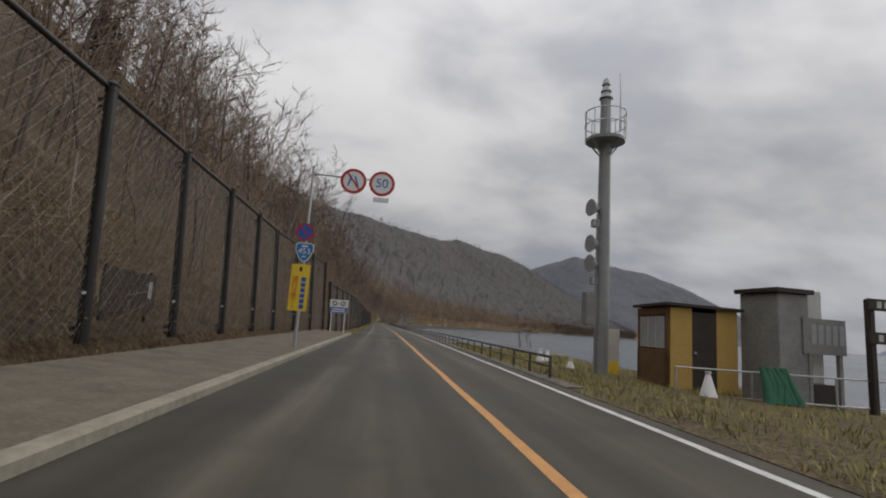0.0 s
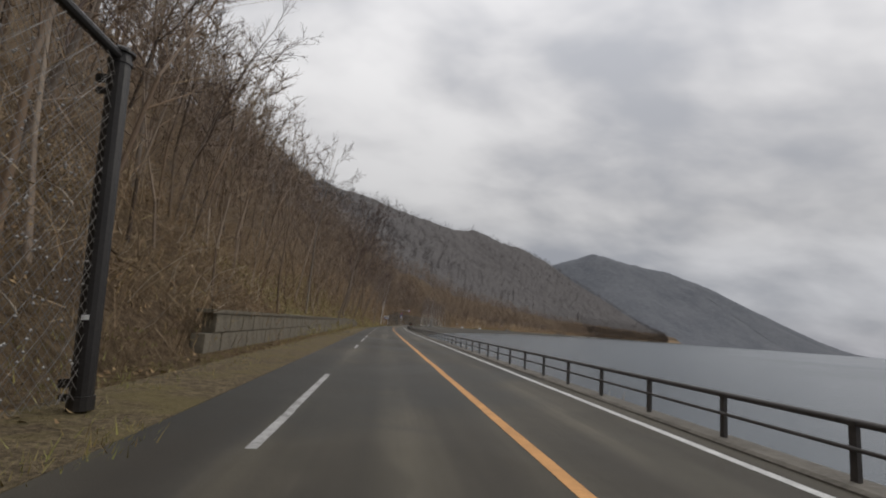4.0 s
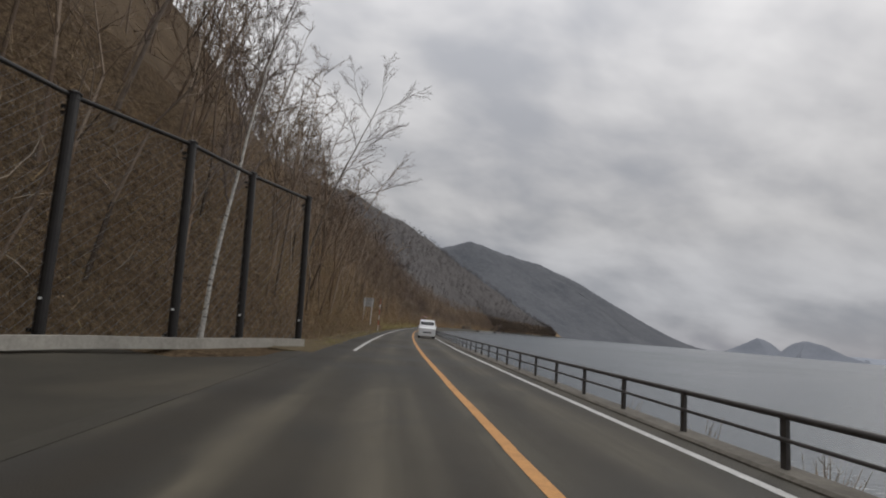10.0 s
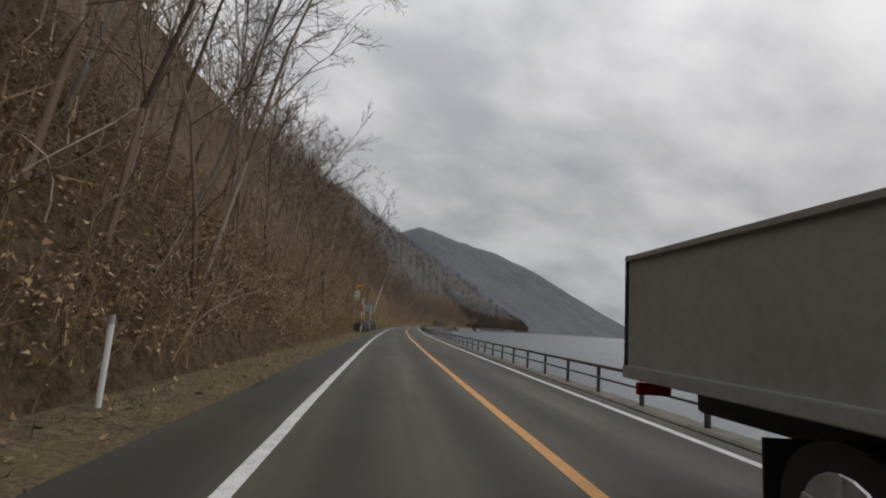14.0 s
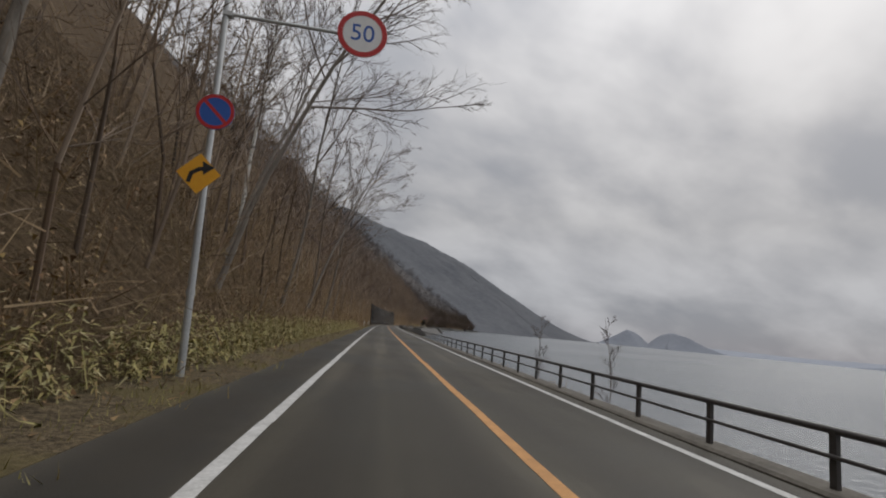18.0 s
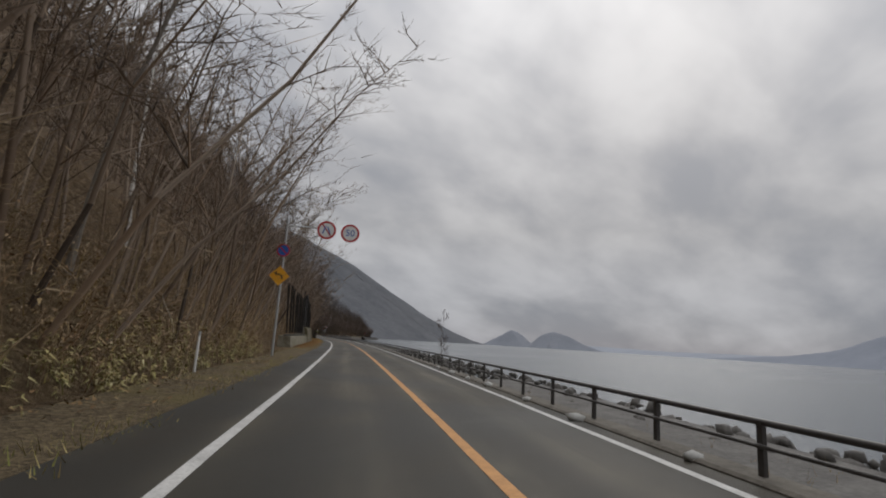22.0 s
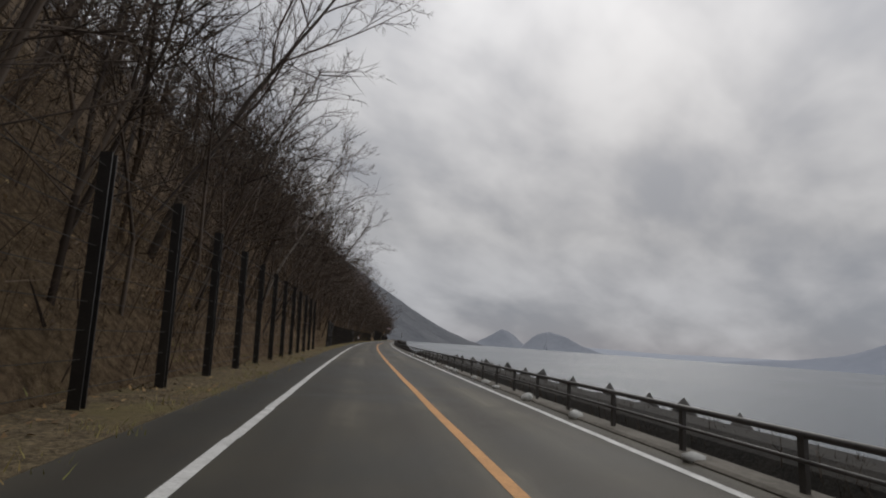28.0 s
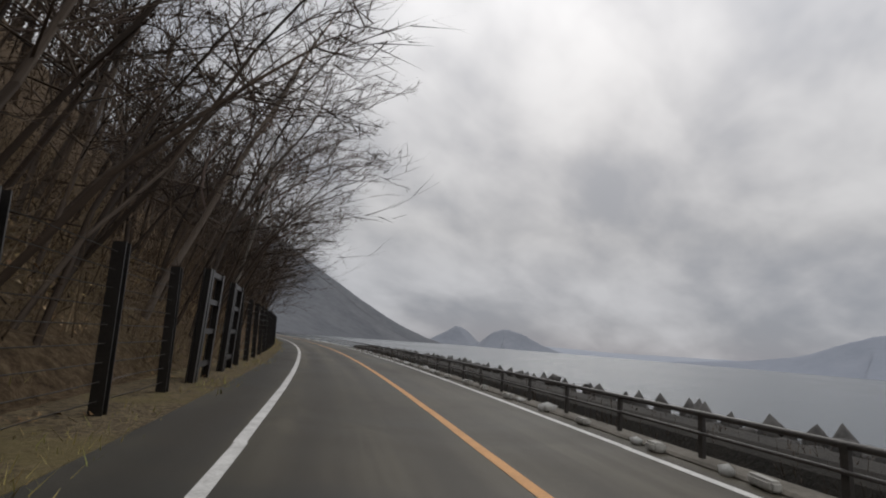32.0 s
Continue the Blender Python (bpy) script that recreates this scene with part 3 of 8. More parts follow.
def earth_scar(s0, u0, long, tall, seed):
    """Bare earth showing where the slope has slipped: a ragged patch that follows the ground."""
    n, m = 14, 10
    verts, faces = [], []
    for i in range(n + 1):
        for j in range(m + 1):
            a, b = i / n * 2 - 1, j / m * 2 - 1
            rag = 1 + 0.45 * noise.noise(Vector((a * 2.3, b * 2.3, seed)))
            s, u = s0 + a * long * rag + b * long * 0.25, u0 + b * tall * rag
            k = max(abs(a), abs(b))
            verts.append(P(s, -edge(s) - u, hill(s, u) + 0.34 - 0.75 * k ** 4 + 0.14 * noise.noise(Vector((s * 1.3, u * 1.3, seed)))))
    for i in range(n):
        for j in range(m):
            q = i * (m + 1) + j
            faces.append((q, q + m + 1, q + m + 2, q + 1))
    tagged(from_lists("ground", verts, faces, SCAR, smooth=True), "bare ochre earth where the slope has slipped", "earth scar", kind="structure")


def build_road():
    road = sweep("road", [(-2.9, 0.0), (4.25, 0.0), (4.25, -0.3), (-2.9, -0.3)], -110, 3300, 4.0, ASPHALT)
    tagged(road, "worn grey two-lane asphalt road with damp patches", "road", kind="structure")
    # wider asphalt of the lay-by
    lot = sweep("pavement", [(-12.6, 0.2), (-11.2, 0.18), (-8.5, -0.05), (-6.0, -0.17), (-3.2, 0.012), (-2.91, 0.004), (-2.91, -0.5), (-12.6, -0.5)], 447, 656, 4.0, LOT_ASPHALT)
    tagged(lot, "dark damp asphalt of a roadside parking area", "parking area", kind="structure")
    # dusty gravel strip between the edge line and the slope
    for s0, s1 in ((655, 1470), (1625, 3300), (46, 440)):
        st = sweep("verge", [(-4.3, 0.05), (-3.4, 0.022), (-2.75, 0.006), (-2.75, -0.2), (-4.3, -0.2)], s0, s1, 4.0, VERGE)
        tagged(st, "verge of dirt, fallen leaves and thin grass", "verge", kind="structure")
    gutter = sweep("gutter", [(-2.44, 0.012), (-2.32, 0.006), (-2.32, -0.2), (-2.44, -0.2)], 872, 985, 4.0, MOSSY)
    tagged(gutter, "narrow pale concrete gutter strip along the asphalt", "gutter", kind="structure")
    walk_ = sweep("pavement", [(-5.6, 0.30), (-3.05, 0.13), (-3.05, -0.2), (-5.6, -0.2)], -100, 44, 3.0, PAVING)
    tagged(walk_, "dirty paved footway beside the fence", "footway", kind="structure")
    walk2 = sweep("pavement", [(-3.6, 0.05), (-2.61, 0.01), (-2.61, -0.2), (-3.6, -0.2)], 1500, 1624, 3.0, SHOULDER)
    tagged(walk2, "dirty brown shoulder strip under the tall fence", "shoulder", kind="structure")
    kerb = sweep("kerb", [(-3.05, 0.14), (-2.88, 0.14), (-2.84, 0.11), (-2.82, -0.1), (-3.05, -0.1)], -100, 44, 3.0, MOSSY)
    tagged(kerb, "pale concrete kerb along the footway", "kerb", kind="structure")
    # right-hand edge beam and the wall down to the lake
    beam = sweep("kerb", [(4.25, 0.02), (4.31, 0.05), (4.72, 0.05), (4.78, 0.0), (4.86, -4.6), (4.25, -4.6)], 12, 3300, 4.0, EDGEBEAM)
    tagged(beam, "concrete edge beam and sea wall above the lake", "retaining wall", kind="structure")


def line_pieces(name, d, w, s0, s1, mat, label, gaps=0.0, seed=1, run=(5, 14)):
    """A painted line of thin laid strips, with worn breaks."""
    r = random.Random(seed)
    verts, faces = [], []
    s = s0
    while s < s1:
        n = min(s1, s + r.uniform(*run))
        if r.random() > gaps:
            q = np.linspace(s, n, max(2, int((n - s) / 2.5) + 1))
            for a, b in zip(q[:-1], q[1:]):
                i = len(verts)
                j0, j1 = r.uniform(-0.012, 0.012), r.uniform(-0.012, 0.012)
                verts += [P(a, d - w / 2 + j0, 0.004), P(a, d + w / 2 + j0, 0.004), P(b, d + w / 2 + j1, 0.004), P(b, d - w / 2 + j1, 0.004)]
                faces.append((i, i + 1, i + 2, i + 3))
        s = n
    ob = from_lists(name, verts, faces, mat)
    tagged(ob, label, "road marking", kind="structure")


def build_lake():
    bm = bmesh.new()
    c = P(1400, 0)
    bmesh.ops.create_circle(bm, cap_ends=True, segments=64, radius=12300)
    ob = part("water", bm, WATER, None)
    ob.matrix_basis = Matrix.Translation((c.x, c.y, -3.6))
    tagged(ob, "calm grey lake under an overcast sky", "lake", kind="structure")


def mountain(name, ridge, width, mat, label, seed, rough=0.12, steps=90, tail=1.0):
    """A ridge whose flanks fall to the lake. ridge: (x, y, height) points in order."""
    pts = np.array(ridge, float)
    seg = np.concatenate([[0], np.cumsum(np.hypot(*np.diff(pts[:, :2], axis=0).T))])
    q = np.linspace(0, seg[-1], steps)
    xs, ys, hs = (np.interp(q, seg, pts[:, i]) for i in range(3))
    ker = np.array([1, 2, 3, 2, 1]) / 9.0
    hs = np.convolve(np.pad(hs, 2, mode="edge"), ker, "valid")
    verts, faces = [], []
    ws = np.linspace(-1, 1, 27)
    for i in range(steps):
        a, b = max(0, i - 1), min(steps - 1, i + 1)
        t = Vector((xs[b] - xs[a], ys[b] - ys[a], 0)).normalized()
        nrm = Vector((t.y, -t.x, 0))
        for w in ws:
            h = hs[i]
            p = Vector((xs[i], ys[i], 0)) + nrm * (w * width * (0.25 + 0.75 * h / max(pts[:, 2])))
            f = (1 - abs(w)) ** 1.15
            nz = noise.fractal(Vector((p.x / 420.0, p.y / 420.0, seed)), 1.0, 2.0, 5)
            z = h * f * (1 + rough * 1.6 * nz * (1 - f)) + h * rough * 0.35 * nz * f
            z += noise.noise(Vector((p.x / 45.0, p.y / 45.0, seed + 5))) * 5.0 * min(1, h / 80)
            verts.append((p.x, p.y, z - 4.2 - 6 * abs(w) ** 3))
    k = len(ws)
    for i in range(steps - 1):
        for j in range(k - 1):
            faces.append((i * k + j, (i + 1) * k + j, (i + 1) * k + j + 1, i * k + j + 1))
    ob = from_lists(name, verts, faces, mat, smooth=True)
    tagged(ob, label, "mountain", kind="structure")


def build_distance():
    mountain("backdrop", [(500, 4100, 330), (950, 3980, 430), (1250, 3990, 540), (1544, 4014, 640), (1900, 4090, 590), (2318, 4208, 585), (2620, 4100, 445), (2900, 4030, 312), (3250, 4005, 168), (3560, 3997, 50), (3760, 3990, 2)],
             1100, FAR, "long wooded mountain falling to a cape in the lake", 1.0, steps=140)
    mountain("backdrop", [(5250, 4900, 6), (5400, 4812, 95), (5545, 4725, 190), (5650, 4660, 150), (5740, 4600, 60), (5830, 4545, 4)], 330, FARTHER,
             "distant wooded hill on the far shore, blue-grey from painted haze", 7.0, steps=60)
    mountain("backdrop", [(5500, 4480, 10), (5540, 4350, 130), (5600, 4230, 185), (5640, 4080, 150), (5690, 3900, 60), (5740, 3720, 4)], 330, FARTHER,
             "distant rounded hill beside the lake, blue-grey from painted haze", 12.0, steps=60)
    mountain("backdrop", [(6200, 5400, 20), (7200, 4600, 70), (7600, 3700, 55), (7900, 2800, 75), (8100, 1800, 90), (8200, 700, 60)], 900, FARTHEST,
             "low far shore of the lake, faint from painted haze", 21.0, steps=80)
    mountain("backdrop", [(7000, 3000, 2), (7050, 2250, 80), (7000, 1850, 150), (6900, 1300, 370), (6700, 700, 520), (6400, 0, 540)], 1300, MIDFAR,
             "mountains beyond the far shore, pale from painted haze", 31.0, steps=80)


SHOULDER = simple("dirty_shoulder", (0.070, 0.062, 0.046), (0.175, 0.160, 0.125), 0.9, 0.92, bump=0.4)
PAVING = simple("dirty_paving", (0.070, 0.058, 0.042), (0.170, 0.146, 0.108), 1.6, 0.92, bump=0.3)

build_hillside()
for row in ((1123.5, 6.6, 2.6, 2.3, 1), (571.5, 5.6, 2.6, 1.5, 2)):
    earth_scar(*row)
build_road()
line_pieces("road_marking", -1.50, 0.15, 658, 3290, WHITE, "long white edge line of the road", 0.0, 1)
line_pieces("road_marking", -1.50, 0.12, 50, 470, WORN_WHITE, "worn broken white edge line", 0.55, 2, (0.8, 5.0))
line_pieces("road_marking", -1.50, 0.13, 476, 632, WORN_WHITE, "worn white edge line beside the planted island", 0.15, 5, (2.0, 9.0))
line_pieces("road_marking", 1.42, 0.16, -100, 3290, ORANGE, "solid orange centre line with worn patches", 0.0, 3)
line_pieces("road_marking", 3.82, 0.15, -100, 3290, WHITE, "white edge line on the lake side", 0.0, 4)
build_lake()
build_distance()

# ---- guard rail along the lake ----


RAIL_D = 4.5


def rail_post_mesh():
    """A slim flat post whose head bends over under the top rail."""
    bm = bmesh.new()
    box(bm, 0, 0, 0.25, 0.055, 0.085, 0.64)
    box(bm, -0.005, 0, 0.570, 0.075, 0.10, 0.05)
    box(bm, -0.035, 0, 0.325, 0.03, 0.06, 0.05)
    box(bm, 0, 0, -0.045, 0.15, 0.16, 0.02)
    return kept_mesh("post", bm, RAIL)


def build_rails():
    post = rail_post_mesh()
    s0 = 14.0
    while s0 < 2900:
        s1 = min(s0 + 198.0, 2900.0)
        root = thing("guard_rail", at(s0, RAIL_D, 0.05), "dark brown two-rail steel guard rail on the edge beam", "guard rail", "guard rails along the lake")
        inv = root.matrix_basis.inverted()
        for nm, z, r in (("top_rail", 0.600, 0.040), ("middle_rail", 0.345, 0.024)):
            ob = sweep(nm, circle(RAIL_D if nm == "top_rail" else RAIL_D - 0.055, z + 0.03, r, 8), s0, s1 + 2.0, 2.0, RAIL, root, smooth=True)
            ob.matrix_parent_inverse = inv
        s = s0
        while s < s1 + 1.5:
            ob = link("post", post, None, root)
            ob.matrix_parent_inverse = inv
            ob.matrix_basis = at(s, RAIL_D, 0.05)
            s += 2.0
        s0 = s1 + 2.0


build_rails()

# ---- rockfall fences ----


def fence_post_mesh(h, w=0.17):
    """One length of H-section steel."""
    a, b, c, t = w / 2, 0.085, 0.065, 0.012
    out = [(-a, -b), (a, -b), (a, -c), (t, -c), (t, c), (a, c), (a, b), (-a, b), (-a, c), (-t, c), (-t, -c), (-a, -c)]
    bm = bmesh.new()
    f = bm.faces.new([bm.verts.new((x, y, 0)) for x, y in out])
    top = bmesh.ops.extrude_face_region(bm, geom=[f])
    bmesh.ops.translate(bm, vec=(0, 0, h), verts=[v for v in top["geom"] if isinstance(v, bmesh.types.BMVert)])
    bmesh.ops.recalc_face_normals(bm, faces=bm.faces)
    return kept_mesh("post", bm, POST)


def pipe_post_mesh(h, r):
    """A round steel post with its foot collar."""
    bm = bmesh.new()
    cyl(bm, (0, 0, 0), (0, 0, h), r, n=14)
    cyl(bm, (0, 0, 0), (0, 0, 0.16), r * 1.14, n=14)
    return kept_mesh("post", bm, POST)


def cap_mesh(r):
    bm = bmesh.new()
    cyl(bm, (0, 0, 0), (0, 0, 0.035), r * 1.30, n=14)
    cyl(bm, (0, 0, 0.035), (0, 0, 0.09), r * 1.1, r * 0.7, n=14)
    cyl(bm, (0, 0, -0.14), (0, 0, -0.09), r * 1.12, n=14)
    return kept_mesh("cap", bm, POST)


def bracket_mesh(r):
    """The cleat that holds the net's border cable to a post."""
    bm = bmesh.new()
    box(bm, -r - 0.05, -0.02, 0, 0.14, 0.07, 0.10, 0.012)
    box(bm, -r - 0.05, -0.02, -0.16, 0.11, 0.06, 0.08, 0.012)
    cyl(bm, (-r - 0.06, -0.075, 0), (-r - 0.06, -0.05, 0), 0.022, n=8)
    return kept_mesh("bracket", bm, POST)


def tag_mesh(r):
    bm = bmesh.new()
    box(bm, 0.01, -r - 0.006, 0, 0.085, 0.014, 0.06, 0.004)
    return kept_mesh("reflector", bm, SNOWWHITE)




def net_bay(L, H, net, rope, cables, r, thick):
    """Wires of one bay, as (x, y, x, y, thickness) across the bay and up."""
    fine, coarse = [], []
    if cables:
        return [(0.0, H * (i + 0.5) / cables, L, H * (i + 0.5) / cables, 0.008) for i in range(cables)], []
    k = -H
    while k < L:
        x0, x1 = max(0, k), min(L, k + H)
        if x1 - x0 > 0.05:
            fine.append((x0, x0 - k, x1, x1 - k, 0.0034))
            fine.append((x0, H - (x0 - k), x1, H - (x1 - k), 0.0034))
        k += net
    k = -H
    while k < L:
        x0, x1 = max(0, k), min(L, k + H)
        if x1 - x0 > 0.05:
            coarse.append((x0, x0 - k, x1, x1 - k, thick))
        k += rope * r.uniform(0.9, 1.1)
    return fine, coarse


def fence(s0, s1, pitch, h, d_at, z_at, label, net=0.20, pipe=0.0, tags=True, lean=3.2, cables=0, rope=0.5, specks=0.0, thick=0.0065):
    """Posts, a capping pipe and a net between them. d_at, z_at: functions of the station. pipe: the round posts' radius, 0 for H-section."""
    n = int(round((s1 - s0) / pitch))
    st = [s0 + i * (s1 - s0) / n for i in range(n + 1)]
    root = thing("rockfall_fence", at(s0, d_at(s0), z_at(s0)), label, "fence", "rockfall fences on the hill side")
    inv = root.matrix_basis.inverted()
    post = pipe_post_mesh(h, pipe) if pipe else fence_post_mesh(h)
    if pipe:
        cap, cleat, tag = cap_mesh(pipe), bracket_mesh(pipe), tag_mesh(pipe)
    r = random.Random(int(s0))
    for s in st:
        ob = link("post", post, None, root)
        ob.matrix_parent_inverse = inv
        ob.matrix_basis = at(s, d_at(s), z_at(s) - 0.05, r.uniform(-2, 2)) @ Matrix.Rotation(radians(-lean + r.uniform(-0.5, 0.5)), 4, "Y")
        if pipe:
            link("cap", cap, None, ob, "", Matrix.Translation((0, 0, h)))
            for z in (h - 0.34, 0.30):
                link("bracket", cleat, None, ob, "", Matrix.Translation((0, 0, z)))
            if tags:
                link("reflector", tag, None, ob, "small white reflector", Matrix.Translation((0, 0, 1.05)))
    for a, b in zip(st[:-1], st[1:]):
        pa, pb = P(a, d_at(a), z_at(a)), P(b, d_at(b), z_at(b))
        along_ = pb - pa
        L = along_.length
        right = (P(a, 1.0) - P(a, 0.0)).normalized()
        up_ = (Vector((0, 0, math.cos(radians(lean)))) - right * math.sin(radians(lean)))
        if pipe:
            ob = part("top_pipe", rod(pa + up_ * (h - 0.10), pb + up_ * (h - 0.10), 0.068, n=10), POST, root)
            ob.matrix_parent_inverse = inv
        H = h - 0.15
        ax = along_.normalized()
        side = Vector((ax.y, -ax.x, 0))
        groups = net_bay(L, H, net, rope, cables, r, thick)
        for (nm, mat, words), segs in zip((("net", RAIL if cables else NETWIRE, "wire cables" if cables else "fine diamond wire net"), ("net_rope", WIRE, "pale slanting wire ropes")), groups):
            if not segs:
                continue
            verts, faces = [], []
            for x0, y0, x1, y1, wire in segs:
                p, q = pa + ax * x0 + up_ * (0.08 + y0), pa + ax * x1 + up_ * (0.08 + y1)
                mid_ = (p + q) / 2 + side * r.uniform(-0.05, 0.05) - Vector((0, 0, 0.02 * (q - p).length * (nm == "net_rope")))
                tube(verts, faces, [p, mid_, q], [wire] * 3, 3)
            # small pale specks strewn at random over the net
            if nm == "net_rope" and specks:
                for _ in range(int(L * H / specks ** 2)):
                    c = pa + ax * r.uniform(0, L) + up_ * r.uniform(0.2, H) - side * 0.02
                    j, e_ = len(verts), 0.022
                    verts += [c - ax * e_, c + ax * e_, c + Vector((0, 0, e_)), c - Vector((0, 0, e_)), c + side * e_, c - side * e_]
                    faces += [(j + a_, j + b_, j + c_) for a_, b_, c_ in ((0, 2, 4), (2, 1, 4), (1, 3, 4), (3, 0, 4), (2, 0, 5), (1, 2, 5), (3, 1, 5), (0, 3, 5))]
            ob = from_lists(nm, verts, faces, mat, root, words)
            ob.matrix_parent_inverse = inv
    return root


def lerp(*pairs):
    xs, ys = [p[0] for p in pairs], [p[1] for p in pairs]
    return lambda s: float(np.interp(s, xs, ys))


DARKF = "tall dark pipe-post fence with wire net"
fence(-24.8, 43.2, 4.6, 5.7, lerp((-24, -6.6), (30, -6.4), (43.2, -5.2)), lerp((-24, 0.5), (30, 0.45), (44, 0.25)), DARKF + " beside the footway", pipe=0.125, net=0.14, rope=0.34, specks=0.55, thick=0.005)
fence(45.4, 237.6, 5.2, 4.35, lerp((46, -4.9), (66, -4.25), (100, -3.8), (238, -3.7)), lambda s: 0.10, DARKF + " along a grass verge", pipe=0.125, net=0.14, rope=0.62, specks=0.30, thick=0.0034)
fence(407, 434.3, 5.46, 3.75, lerp((407, -3.9), (434.3, -3.45)), lambda s: 0.02, DARKF + " before the parking area", pipe=0.125, rope=0.36, specks=0.6, thick=0.0055)
fence(438, 452.5, 3.6, 5.5, lerp((438, -4.0), (452.5, -10.4)), lambda s: 0.15, DARKF + " turning round the parking area", pipe=0.125)
fence(452.5, 582.5, 5.2, 5.35, lambda s: -10.7, lambda s: 0.3, DARKF + " behind the parking area", pipe=0.135, rope=0.30, thick=0.0065, specks=0.5)
fence(584.6, 640.2, 3.47, 6.2, lambda s: -10.62, lambda s: 0.28, "very tall dark pipe-post fence with wire net behind the parking area", pipe=0.135, rope=0.30, thick=0.0065, specks=0.45)
fence(641.0, 657.8, 2.8, 6.2, lerp((641, -10.4), (645, -9.7), (649.9, -8.1), (652.2, -6.4), (655.3, -5.2), (657.8, -3.8)), lerp((641, 0.25), (657.8, 0.05)), "very tall dark pipe-post fence closing the parking area", pipe=0.135, rope=0.34, thick=0.006, specks=0.40)
fence(1529.2, 1623.0, 3.127, 5.95, lerp((1529, -3.72), (1623, -3.72)), lambda s: 0.03, "very tall dark fence of close pipe posts with wire net", net=0.30, pipe=0.165, rope=0.42)
fence(1778.7, 1839.4, 2.76, 4.3, lambda s: -5.3, lerp((1778, 1.25), (1799, 1.25), (1800.5, 2.2), (1834.5, 2.0), (1839.4, 1.3)), "dark steel posts with cables on a concrete wall", cables=11)
LOWF = "row of dark steel posts with cables below the slope"
fence(1850.8, 1992.2, 2.21, 2.15, lerp((1850, -3.7), (1870, -3.3), (1992, -3.3)), lambda s: 0.03, LOWF, cables=9)
fence(1995.1, 2089.6, 2.7, 2.5, lambda s: -3.5, lambda s: 0.03, LOWF, cables=9)
fence(2093.1, 2330.1, 3.0, 3.75, lambda s: -3.87, lambda s: 0.03, "row of tall dark steel posts with cables under trees", cables=9)
fence(2348.4, 2387.4, 2.6, 2.35, lambda s: -3.75, lambda s: 0.0, LOWF, cables=9)
fence(2396.0, 2463.2, 3.2, 2.4, lambda s: -4.0, lambda s: 0.03, LOWF, cables=9)
fence(2488.0, 2544.7, 3.15, 4.1, lambda s: -3.9, lambda s: 0.03, "row of tall dark steel posts with cables under trees", cables=9)
fence(2549.2, 2581.7, 2.5, 2.35, lambda s: -3.5, lambda s: 0.0, LOWF, cables=9)
fence(2587.6, 2674.0, 2.7, 2.35, lambda s: -3.45, lambda s: 0.0, LOWF, cables=9)
fence(2682.0, 2790.0, 2.7, 2.4, lambda s: -3.4, lambda s: 0.0, LOWF, cables=9)

# ---- woods ----


